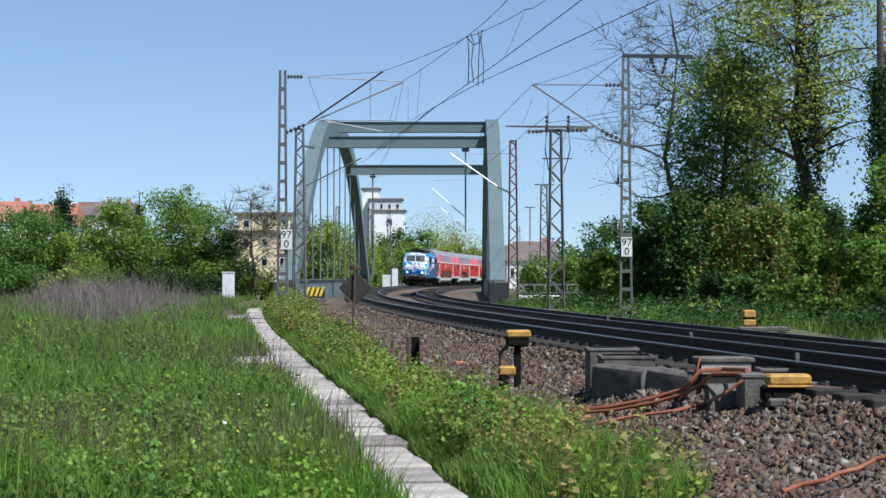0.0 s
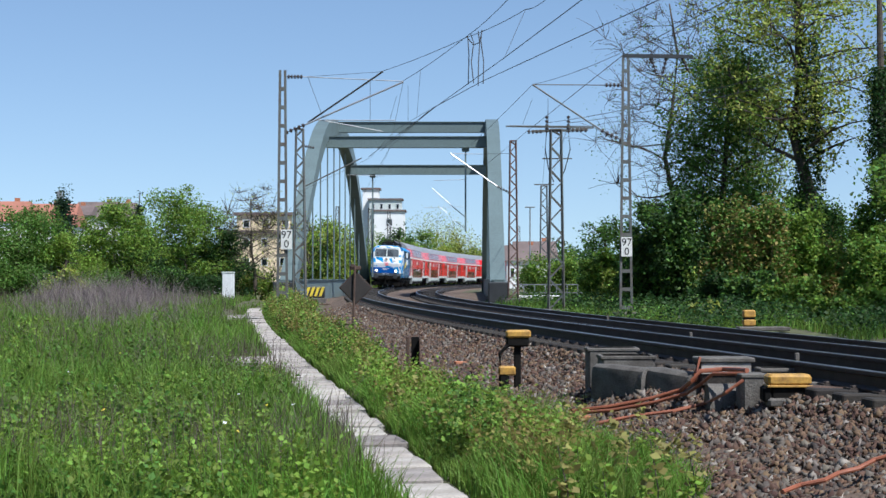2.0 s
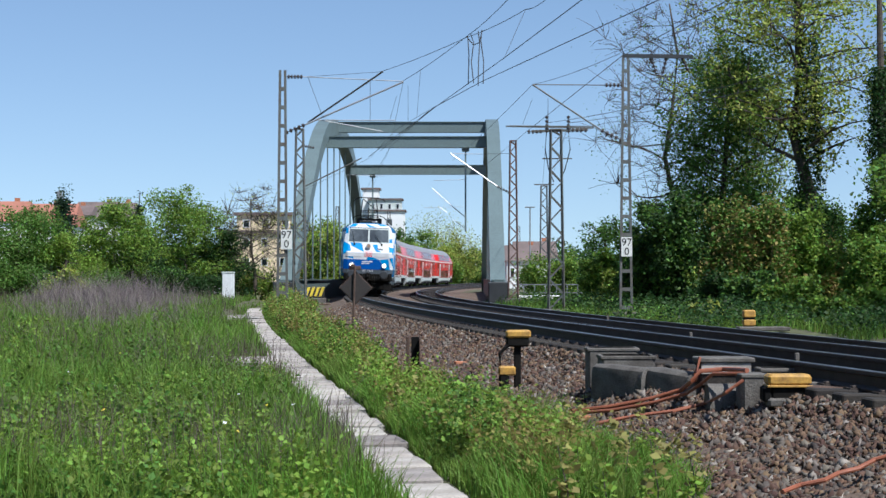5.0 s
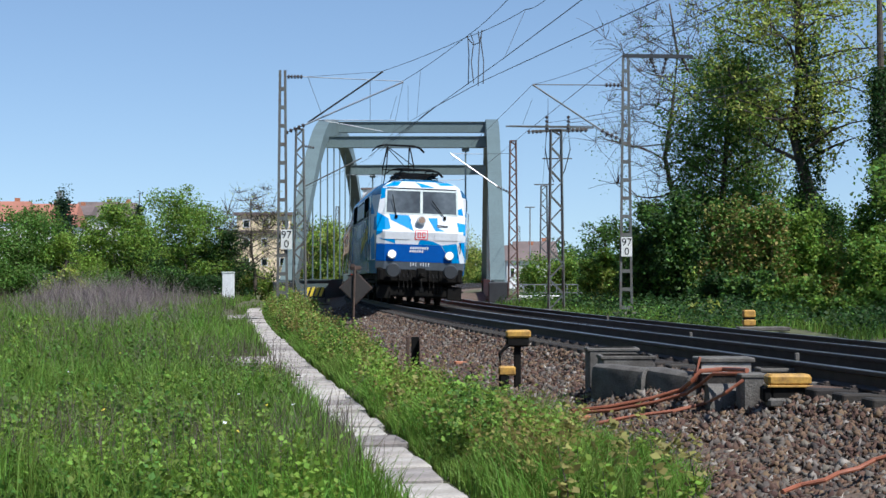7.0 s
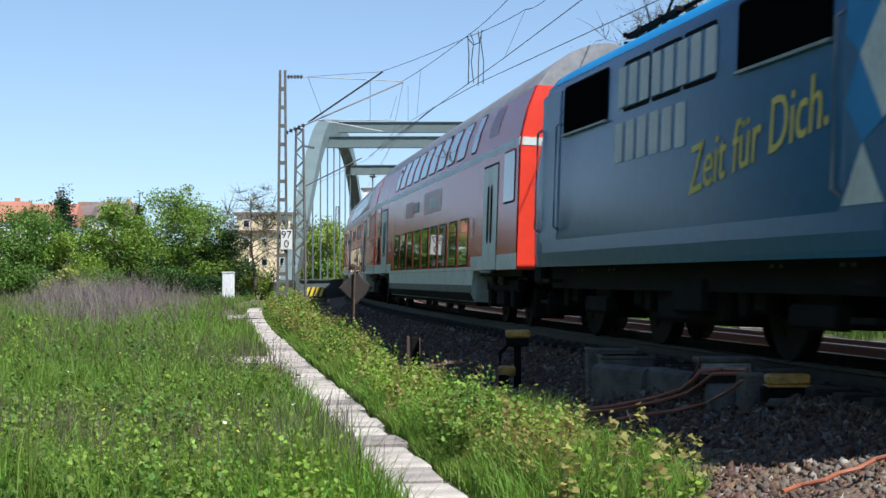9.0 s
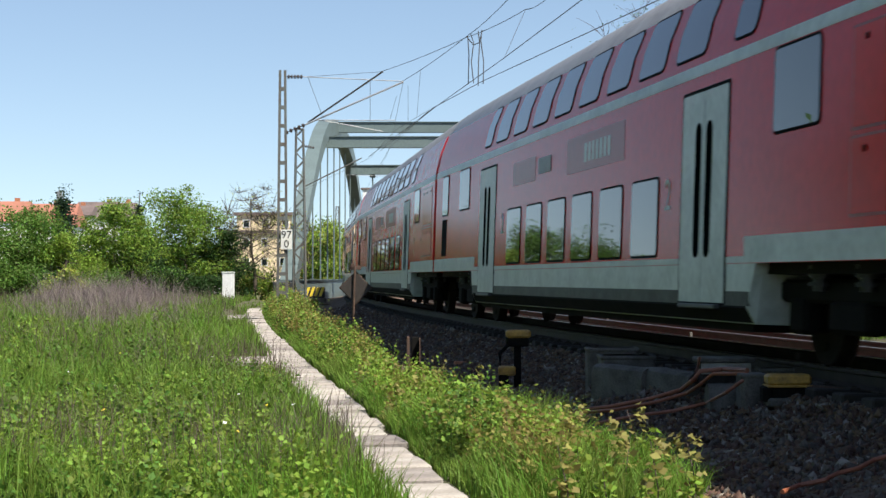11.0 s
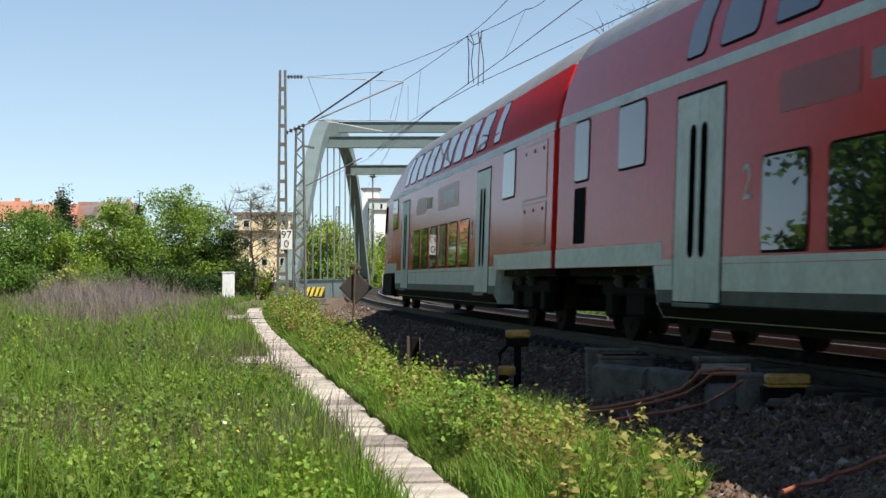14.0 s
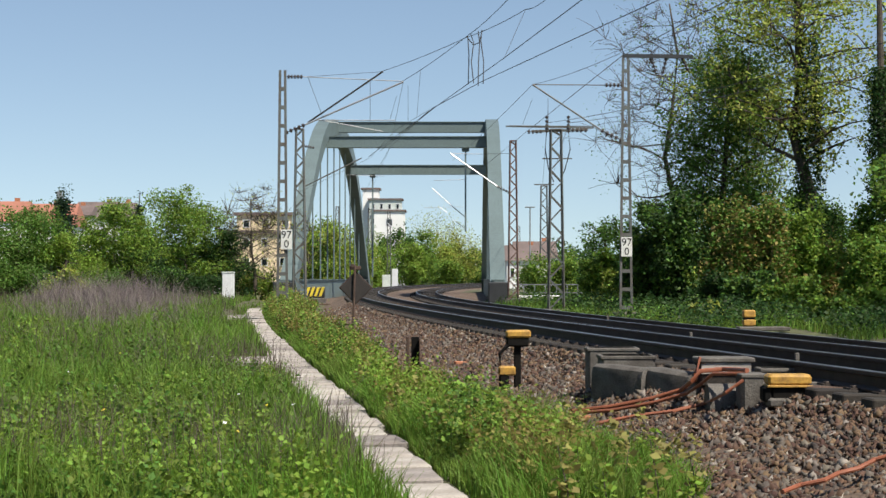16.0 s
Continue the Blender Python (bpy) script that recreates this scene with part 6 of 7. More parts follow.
def tree(name, x, y, h, rx, rz, n_leaf, leaf, m_leaf, label, trunk_r=0.16, crown_base=0.25, gaps=0.35, clump=0.17, limbs=9, seed=0, z0=None, twigs=0, kind_shape='round', m_leaf2=None, cat="tree"):
    """A tapered trunk with limbs, and a crown of leaf clumps round the limbs' ends."""
    global rng
    rng = np.random.default_rng(1000 + seed)
    zb = float(ground_z(x, y)) if z0 is None else z0
    zb = max(zb, -0.9)
    t = thing(name, pose(x, y, zb), label, cat)
    wood = Shape()
    lean = Vector((rng.normal(0, 0.03) * h, rng.normal(0, 0.03) * h, 0))
    top = Vector((0, 0, h * 0.86)) + lean
    spine = [Vector((0, 0, -0.3)).lerp(top, k / 6) + Vector((rng.normal(0, 0.012 * h), rng.normal(0, 0.012 * h), 0)) * (k > 0) for k in range(7)]
    wood.tube(spine, trunk_r, 8, r2=trunk_r * 0.2)
    ends = []
    for k in range(limbs):
        u = crown_base + (0.95 - crown_base) * (k + rng.uniform(0, 0.9)) / limbs
        i = min(5, int(u * 6))
        p = spine[i].lerp(spine[i + 1], u * 6 - i if u < 1 else 1)
        a = k * 2.399 + rng.uniform(-0.5, 0.5)
        if kind_shape == 'cone':
            reach = rx * (1.05 - u)
        else:
            e = (u - crown_base) / (1 - crown_base)
            reach = rx * (0.35 + 0.65 * math.sin(math.pi * min(1, 0.18 + 0.72 * e)))
        reach *= rng.uniform(0.75, 1.15)
        q = p + Vector((math.cos(a) * reach, math.sin(a) * reach, rz * rng.uniform(0.0, 0.35) if kind_shape != 'cone' else -0.05 * h))
        pts = limb_points(p, q, reach * 0.08)
        wood.tube(pts, trunk_r * 0.42 * (1.15 - u), 5, r2=trunk_r * 0.05)
        for j in range(3):
            w = pts[2 + j]
            b = w + Vector((rng.normal(0, 1), rng.normal(0, 1), rng.normal(0.4, 0.7))) * reach * 0.28
            wood.tube([w, w.lerp(b, 0.5) + Vector((0, 0, 0.03 * reach)), b], trunk_r * 0.12, 4, r2=trunk_r * 0.03)
            ends += [b, w]
            for _ in range(twigs):
                c = b + Vector((rng.normal(0, 1), rng.normal(0, 1), rng.normal(0.5, 0.8))) * reach * 0.22
                wood.tube([b, b.lerp(c, 0.5) + Vector((rng.normal(0, 0.03), 0, 0.02)) * reach, c], 0.014, 3, r2=0.007)
                ends.append(c)
        ends.append(q)
    ends.append(top)
    part("trunk", wood, M_bark, t, smooth=True)
    ends = np.array([tuple(e) for e in ends])
    if n_leaf:
        spread = rx * clump
        # clumps: each end has its own size, some are left thin
        per = rng.uniform(0.5, 1.35, len(ends))
        idx = rng.integers(0, len(ends), n_leaf)
        keep = rng.uniform(0, 1, n_leaf) > gaps * (per[idx] < 0.75)
        cl = ends[idx][keep] + np.clip(rng.normal(size=(keep.sum(), 3)), -1.7, 1.7) * (spread * per[idx][keep])[:, None] * np.array([1, 1, 0.8])
        v, f = leaf_mesh(cl, leaf)
        half = len(f) if m_leaf2 is None else int(len(f) * 0.65)
        soup("crown", v[:half * 4], f[:half], m_leaf, parent=t)
        if m_leaf2 is not None:
            soup("crown", v[half * 4:], f[:len(f) - half], m_leaf2, parent=t)
    return t


def bush(name, x, y, w, h, n, leaf, m_, label, seed, m2=None, z0=None):
    """A shrub of many stems with leaf clumps of uneven size."""
    global rng
    rng = np.random.default_rng(3000 + seed)
    zb = max(float(ground_z(x, y)), -0.9) if z0 is None else z0
    t = thing(name, pose(x, y, zb), label, "shrub")
    wood = Shape()
    ends = []
    for k in range(14):
        a = rng.uniform(0, 6.28)
        r = w * 0.5 * rng.uniform(0.1, 0.95) ** 0.6
        q = Vector((math.cos(a) * r, math.sin(a) * r * 0.7, h * rng.uniform(0.35, 0.95) * (1 - 0.35 * (r / (w * 0.5)) ** 2)))
        pts = limb_points((q.x * 0.2, q.y * 0.2, -0.2), q, w * 0.04, 4)
        wood.tube(pts, 0.035, 4, r2=0.01)
        ends += pts[1:] + [q + Vector((rng.normal(0, w * 0.08), rng.normal(0, w * 0.08), rng.normal(0, h * 0.06))) for _ in range(4)]
    part("woody_base", wood, M_bark, t)
    ends = np.array([tuple(e) for e in ends])
    per = rng.uniform(0.5, 1.3, len(ends))
    idx = rng.integers(0, len(ends), n)
    c = ends[idx] + np.clip(rng.normal(size=(n, 3)), -1.8, 1.8) * (per[idx] * min(w, h) * 0.1)[:, None]
    c[:, 2] = np.abs(c[:, 2])
    v, f = leaf_mesh(c, leaf)
    half = n if m2 is None else int(n * 0.6)
    soup("leaves", v[:half * 4], f[:half], m_, parent=t)
    if m2 is not None:
        soup("leaves", v[half * 4:], f[:n - half], m2, parent=t)
    return t


def at(px, D):
    return (px - 784) / 3118.5 * D


def make_trees():
    # left: garden trees behind the meadow
    tree("broadleaf_tree", -21.3, 88, 4.9, 2.6, 2.2, 17000, 0.14, M_leaf, "green broadleaf tree behind the meadow", seed=1, crown_base=0.05, limbs=12, m_leaf2=M_leaf)
    tree("broadleaf_tree", -23.0, 84, 4.2, 2.4, 2.2, 14000, 0.14, M_leaf, "green broadleaf tree behind the meadow", seed=2, crown_base=0.05, limbs=12)
    tree("conifer", -23.0, 108, 8.3, 1.5, 1.0, 9000, 0.16, M_leaf_conifer, "dark blue-green garden conifer behind the meadow", seed=3, crown_base=0.1, limbs=26, kind_shape='cone')
    tree("broadleaf_tree", -17.2, 92, 5.2, 2.3, 2.4, 22000, 0.13, M_leaf_light, "bright green broadleaf tree in fresh leaf", seed=4, crown_base=0.04, limbs=16, m_leaf2=M_leaf)
    tree("broadleaf_tree", -18.8, 88, 3.6, 1.6, 1.8, 10000, 0.13, M_leaf_light, "small bright green tree in fresh leaf", seed=5, crown_base=0.04, limbs=12)
    tree("broadleaf_tree", -13.9, 95, 6.1, 2.1, 2.6, 24000, 0.13, M_leaf_light, "green broadleaf tree with dense crown", seed=6, crown_base=0.04, limbs=18, m_leaf2=M_leaf)
    tree("broadleaf_tree", -11.9, 96, 4.2, 1.6, 1.8, 9000, 0.13, M_leaf_dark, "dark shrubby tree beside the dense green one", seed=7, crown_base=0.04, limbs=12)
    tree("broadleaf_tree", -19.8, 118, 5.4, 2.2, 2.0, 9000, 0.15, M_leaf_dark, "dark green tree behind the garden", seed=8, crown_base=0.05, limbs=12)
    tree("conifer", -22.3, 128, 9.2, 1.2, 1.0, 4000, 0.14, M_leaf_conifer, "small dark conifer behind the gardens", seed=9, crown_base=0.1, limbs=20, kind_shape='cone')
    tree("bare_tree", -10.2, 96, 6.4, 2.2, 2.2, 900, 0.10, M_leaf_yellow, "nearly bare tree with fine twigs beside the masts", seed=10, trunk_r=0.12, limbs=22, twigs=12)
    tree("bare_tree", -8.9, 100, 5.6, 1.6, 2.0, 1500, 0.10, M_leaf_yellow, "thinly leaved tree with fine twigs behind the masts", seed=11, trunk_r=0.1, limbs=18, twigs=9)
    for k in range(9):
        bush("tall_shrub", at(15 + 48 * k, 132), 132, 4.0, 4.6 + 0.5 * math.sin(k * 2.1), 5000, 0.2, M_leaf_dark if k % 2 else M_leaf, "dark green garden shrub behind the trees", 130 + k, None, z0=-0.5)
    for k, (px, D, h, w, m_, m2) in enumerate(((20, 82, 2.2, 3.2, M_leaf, None), (90, 84, 2.0, 2.6, M_leaf_dark, None), (115, 80, 1.6, 2.0, M_leaf_yellow, M_leaf_light), (165, 86, 1.8, 2.6, M_leaf, None), (260, 92, 2.6, 2.6, M_leaf_dark, None), (300, 90, 1.9, 2.4, M_leaf_dark, M_leaf),
                                               (350, 90, 1.7, 2.2, M_leaf_dark, None), (430, 98, 2.1, 2.4, M_leaf, M_leaf_yellow), (480, 100, 1.7, 2.4, M_leaf_light, None), (575, 168, 6.6, 4.6, M_leaf_light, M_leaf_yellow), (548, 168, 5.6, 4.0, M_leaf, M_leaf_light), (612, 190, 6.0, 5.0, M_leaf_light, M_leaf), (590, 180, 8.0, 4.0, M_leaf_light, M_leaf_yellow), (562, 175, 7.0, 3.6, M_leaf_light, M_leaf))):
        bush("shrub", at(px, D), D, w, h, 4500 if D < 150 else 7000, 0.13 if D < 150 else 0.22, m_, "leafy green shrub at the meadow's end", k, m2, z0=-0.4)
    # behind the bridge: light woods
    spots = ((610, 195, 7.0, 5.5, M_leaf_light, M_leaf), (632, 190, 5.0, 4.0, M_leaf_light, M_leaf_yellow), (652, 225, 7.0, 5.0, M_leaf_light, None), (678, 235, 8.0, 5.0, M_leaf, M_leaf_light), (706, 300, 12.5, 6.5, M_leaf, M_leaf_dark), (742, 310, 11.0, 6.5, M_leaf, M_leaf_light), (775, 330, 10.5, 7.0, M_leaf_yellow, M_leaf_light), (808, 340, 8.5, 7.0, M_leaf_yellow, M_leaf), (845, 350, 7.5, 7.0, M_leaf, None), (725, 290, 8.0, 5.0, M_leaf_light, None), (790, 325, 6.0, 6.0, M_leaf_light, M_leaf), (650, 200, 2.6, 3.5, M_leaf_light, None))
    for k, (px, D, h, w, m_, m2) in enumerate(spots):
        bush("tall_shrub", at(px, D), D, w, h, 5000, 0.24 if D < 250 else 0.4, m_, "light green thicket beyond the bridge", 40 + k, m2, z0=-0.6)
    tree("bare_tree", at(770, 345), 345, 13.5, 6.0, 5, 4000, 0.28, M_leaf_yellow, "thinly leaved distant tree", seed=21, trunk_r=0.15, limbs=16, twigs=5, z0=-0.5)
    tree("bare_tree", at(812, 340), 340, 10.5, 5.5, 4.0, 4000, 0.28, M_leaf_yellow, "thinly leaved distant tree", seed=22, trunk_r=0.15, limbs=16, twigs=5, z0=-0.5)
    # right: shrubs between the bridge and the big trees
    for k, (px, D, h, w, m_, m2) in enumerate(((955, 118, 3.0, 3.2, M_leaf, M_leaf_light), (1010, 112, 3.6, 3.0, M_leaf_light, M_leaf), (1030, 125, 4.2, 4.0, M_leaf_dark, None), (1062, 86, 3.0, 1.9, M_leaf_light, M_leaf), (1085, 80, 1.6, 1.6, M_leaf_light, M_leaf_yellow), (1135, 75, 1.4, 2.0, M_leaf_yellow, M_leaf_light),
                                               (1142, 67, 4.3, 1.9, M_leaf, M_leaf_dark), (1195, 66, 4.6, 2.1, M_leaf_dark, M_leaf), (1165, 72, 2.4, 2.4, M_leaf_light, M_leaf_yellow), (1215, 72, 2.4, 2.2, M_leaf, M_leaf_yellow), (1255, 72, 4.2, 2.6, M_leaf_dark, M_leaf), (1310, 68, 5.2, 2.6, M_leaf, M_leaf_bronze), (1345, 64, 4.6, 2.2, M_leaf, M_leaf_bronze), (1405, 66, 4.4, 2.4, M_leaf_light, M_leaf), (1460, 72, 4.4, 2.6, M_leaf_dark, M_leaf), (1500, 70, 3.2, 2.4, M_leaf_bronze, M_leaf), (1545, 62, 2.8, 1.8, M_leaf, M_leaf_light), (1400, 58, 1.5, 1.6, M_leaf_light, M_leaf),
                                               (1330, 62, 1.8, 2.2, M_leaf_dark, M_leaf), (1275, 64, 1.6, 2.0, M_leaf_dark, None), (1545, 50, 1.0, 1.3, M_leaf_light, None), (1470, 52, 0.9, 1.3, M_leaf_light, M_leaf), (1250, 56, 0.6, 0.9, M_leaf_yellow, None), (1440, 76, 6.0, 3.4, M_leaf_dark, M_leaf), (1370, 78, 6.4, 3.6, M_leaf, M_leaf_light), (1250, 80, 6.6, 3.4, M_leaf_dark, M_leaf), (1550, 64, 5.6, 2.0, M_leaf, M_leaf_light))):
        bush("tall_shrub" if h > 2.5 else "shrub", at(px, D), D, w, h, 9000 if h > 2.5 else 4500, 0.15, m_, "leafy green shrub beside the railway", 80 + k, m2)
    tree("broadleaf_tree", at(1080, 92), 92, 4.9, 1.7, 2.0, 6000, 0.14, M_leaf, "green broadleaf tree beside the line", seed=30, crown_base=0.1, limbs=14, m_leaf2=M_leaf_dark)
    tree("broadleaf_tree", at(1158, 84), 84, 5.6, 1.9, 2.4, 9000, 0.13, M_leaf, "dense green broadleaf tree beside the line", seed=31, crown_base=0.05, limbs=16, m_leaf2=M_leaf)
    tree("bare_tree", at(1195, 80), 80, 16.2, 3.2, 4.0, 2600, 0.09, M_leaf, "tall thinly leaved tree with dark twigs", seed=32, trunk_r=0.17, crown_base=0.3, limbs=32, twigs=11)
    tree("tall_tree", at(1268, 74), 74, 12.2, 2.6, 4.2, 34000, 0.125, M_leaf, "tall green tree with uneven crown", seed=33, trunk_r=0.2, crown_base=0.2, limbs=30, twigs=2, m_leaf2=M_leaf, gaps=0.7, clump=0.15)
    tree("tall_tree", at(1335, 78), 78, 13.5, 2.6, 4.5, 16000, 0.13, M_leaf_light, "tall pale green tree with open crown", seed=34, trunk_r=0.22, crown_base=0.35, limbs=26, twigs=3, m_leaf2=M_leaf_yellow, gaps=0.8, clump=0.11)
    tree("tall_tree", at(1432, 70), 70, 17.0, 3.6, 5.0, 22000, 0.15, M_leaf_yellow, "tall poplar with ivy-dark trunk and yellow-green leaves", seed=35, trunk_r=0.34, crown_base=0.4, limbs=28, twigs=3, m_leaf2=M_leaf_light, gaps=0.9, clump=0.10)
    tree("tall_tree", at(1606, 68), 68, 14.0, 1.6, 4.5, 12000, 0.115, M_leaf_yellow, "tall tree at the wood's edge in young leaf", seed=36, trunk_r=0.32, crown_base=0.3, limbs=24, twigs=3, m_leaf2=M_leaf, gaps=0.8, clump=0.12)
    # ivy on the trunk
    global rng
    rng = np.random.default_rng(77)
    n = 9000
    zz = rng.uniform(0, 11.0, n)
    a = rng.uniform(0, 6.28, n)
    rr = 0.42 * (1 - zz / 22) + np.abs(rng.normal(0.08, 0.14, n))
    iv = thing("ivy", pose(at(1432, 70), 70, -0.6), "dark ivy climbing a tall trunk", "ivy")
    v, f = leaf_mesh(np.stack([np.cos(a) * rr, np.sin(a) * rr, zz], 1), 0.12)
    soup("leaves", v, f, M_leaf_dark, parent=iv)
    iv = thing("ivy", pose(at(1558, 66), 66, -0.6), "dark ivy climbing a trunk at the wood's edge", "ivy")
    rr = 0.3 * (1 - zz / 22) + np.abs(rng.normal(0.06, 0.16, n))
    v, f = leaf_mesh(np.stack([np.cos(a) * rr, np.sin(a) * rr, zz * 0.85], 1), 0.12)
    soup("leaves", v, f, M_leaf_dark, parent=iv)
    part("trunk", Shape().tube([(0, 0, -0.3), (0.1, 0, 5), (0, 0, 12)], 0.28, 8, r2=0.1), M_bark, iv)
    # unseen woods, added to close the place beside and behind the camera
    # left ones cut sky fill and mirror in windows, right ones shade the verge
    for k, (x, y, h) in enumerate(((-26, 57, 13), (-25, 50, 12), (-23, 43, 11), (-29, 64, 13), (15.8, 46, 12), (16.6, 53, 12), (14.6, 38, 11), (14, 30, 9), (13.5, 12, 9), (16, -10, 10), (-34, 30, 9), (-36, 52, 9), (-30, 8, 9), (-22, -20, 9), (8, -28, 9), (-38, 75, 9), (-33, 18, 8), (-35, 40, 9), (-19, 10, 13), (-18, 19, 14), (-20, 28, 12), (-22, 36, 13), (-19, 0, 13), (-18, -10, 14), (-16, -20, 12), (-10, -26, 12), (-17, 14.5, 11), (-17, 23.5, 10), (-17, 5, 11), (-17, -5, 11))):
        tree("broadleaf_tree", x, y, h, 4.4 if x < 0 else 3.2, 3.5, 4200 if x < 0 else 4200, 0.5 if x < 0 else 0.2, M_leaf, "unseen green broadleaf tree added to close the place and block light", seed=60 + k, crown_base=0.08, limbs=14)


make_trees()


# ---- buildings and distance ----
def house(name, x, y, w, d, wall_h, roof_h, m_wall, m_roof, label, z0=-0.5, rows=2, cols=4, flat=False, yaw=0):
    t = thing(name, pose(x, y, z0, 0, 0, yaw), label, "house")
    part("wall", Shape().box((0, 0, wall_h / 2), (w, d, wall_h)), m_wall, t)
    if flat:
        part("roof", Shape().box((0, 0, wall_h + roof_h / 2), (w + 0.6, d + 0.6, roof_h)), m_roof, t)
    else:
        sh = Shape()
        o = 0.4
        sh.add([(-w / 2 - o, -d / 2 - o, wall_h - 0.1), (w / 2 + o, -d / 2 - o, wall_h - 0.1), (w / 2 + o, d / 2 + o, wall_h - 0.1), (-w / 2 - o, d / 2 + o, wall_h - 0.1),
                (-w / 2 - o * 0.4, 0, wall_h + roof_h), (w / 2 + o * 0.4, 0, wall_h + roof_h)], [(0, 1, 5, 4), (2, 3, 4, 5), (0, 4, 3), (1, 2, 5), (3, 2, 1, 0)])
        rf = part("roof", sh, m_roof, t)
        part("chimney", Shape().box((w * 0.25, 0.4, wall_h + roof_h * 0.9), (0.6, 0.6, 1.4)), M_brick, rf)
    for r in range(rows):
        for c in range(cols):
            wx = -w / 2 + w * (c + 0.5) / cols
            wz = wall_h * (r + 0.55) / rows
            fr = part("window", Shape().box((wx, -d / 2 - 0.02, wz), (min(1.2, w / cols * 0.36), 0.1, min(1.4, wall_h / rows * 0.42))), M_white, t)
            part("pane", Shape().box((wx, -d / 2 - 0.06, wz), (min(1.0, w / cols * 0.27), 0.05, min(1.2, wall_h / rows * 0.33))), M_glass, fr)
    return t


house("house", at(60, 230), 230, 11.5, 9, 8.2, 2.9, M_whitewall, M_tile, "house with orange-red tiled roof behind the gardens")
house("house", at(5, 225), 225, 7.0, 9, 8.6, 2.6, M_whitewall, M_tile, "house with orange-red tiled roof behind the gardens")
house("house", at(125, 260), 260, 7, 9, 10.6, 1.5, M_whitewall, M_darkroof, "house with dark brown roof behind the gardens")
house("house", at(212, 250), 250, 4.6, 8, 9.9, 2.2, M_whitewall, M_darkroof, "house with brown roof behind the gardens", cols=2)
house("house", at(175, 270), 270, 6.0, 8, 10.5, 2.6, M_whitewall, M_darkroof, "house with dark roof and chimneys", cols=2)
house("apartment_building", at(462, 170), 170, 6.8, 10, 5.6, 0.25, M_cream, M_darkroof, "cream three-storey apartment building with flat roof", rows=3, cols=4, flat=True)
house("apartment_building", at(478, 172), 172, 5.6, 8, 7.4, 0.25, M_cream, M_darkroof, "cream set-back upper storey with flat dark roof", rows=4, cols=3, flat=True)
house("tower_block", at(690, 330), 330, 5.6, 8, 13.8, 0.3, M_whitewall, M_darkroof, "white high-rise block with flat roof", rows=3, cols=1, flat=True)
house("tower_block", at(657, 332), 332, 3.0, 6, 18.0, 0.3, M_whitewall, M_darkroof, "white stair tower of a high-rise block", rows=2, cols=1, flat=True)
house("tower_block", at(683, 329), 329, 6.0, 5, 15.9, 0.3, M_ltgrey, M_darkroof, "grey roof storey of a high-rise block", rows=6, cols=4, flat=True)
house("house", at(945, 240), 240, 5.5, 7, 4.2, 2.2, M_whitewall, M_darkroof, "distant white house with grey roof", rows=2, cols=3)
house("house", at(925, 235), 235, 4.5, 7, 3.8, 2.0, M_whitewall, M_darkroof, "distant white house with grey roof", rows=1, cols=3)
ant = thing("antenna_mast", pose(at(105, 300), 300, -0.5), "thin steel antenna mast among the roofs", "antenna")
part("pole", Shape().tube([(0, 0, 0), (0, 0, 16.5)], 0.16, 6), M_galv, ant)
part("aerials", Shape().box((0, 0, 15.2), (0.9, 0.5, 2.0)).box((0, 0, 13.6), (1.2, 0.2, 0.3)), M_galv, ant)
sg = thing("garden_screen", pose(at(382, 104), 104, -0.4), "white boarded garden screen in the shrubs", "screen")
part("board", Shape().box((0, 0, 0.9), (0.75, 0.06, 1.1), bevel=0.01), M_white, sg)
part("post", Shape().box((-0.3, 0.05, 0.3), (0.08, 0.08, 1.2)), M_galv, sg)
part("post", Shape().box((0.3, 0.05, 0.3), (0.08, 0.08, 1.2)), M_galv, sg)
cv = thing("parked_van", pose(at(1475, 84), 84, -0.7), "pale blue-white parked van behind the shrubs", "van")
part("body", Shape().box((0, 0, 0.75), (2.0, 1.7, 0.9), bevel=0.15), M_whitewall, cv)
part("window", Shape().box((0.3, -0.86, 0.95), (0.7, 0.03, 0.35), bevel=0.01), M_glass, cv)
for x in (-0.6, 0.6):
    part("wheel", Shape().disc((x, -0.75, 0.25), (0, 1, 0), 0.28, 0.2, 14), M_gasket, cv)


def make_far_woods():
    """A low belt of trees along the horizon."""
    global rng
    rng = np.random.default_rng(55)
    n = 42000
    a = rng.uniform(-0.45, 0.45, n)
    D = rng.uniform(440, 540, n)
    x = a * D
    top = 7.5 + 2.0 * np.sin(x * 0.06) + 1.6 * np.sin(x * 0.23 + 1) + 0.9 * np.sin(x * 0.71)
    z = rng.uniform(0, 1, n) ** 0.7 * top - 0.5
    v, f = leaf_mesh(np.stack([x, D, z], 1), 1.1)
    soup("far_woods", v, f, M_leaf_dark, "distant belt of dark green trees", "woods", "stuff")


make_far_woods()


# ---- path, sleepers and ballast ----
def Y_of(s):
    return float(np.interp(s, _s, _Y))


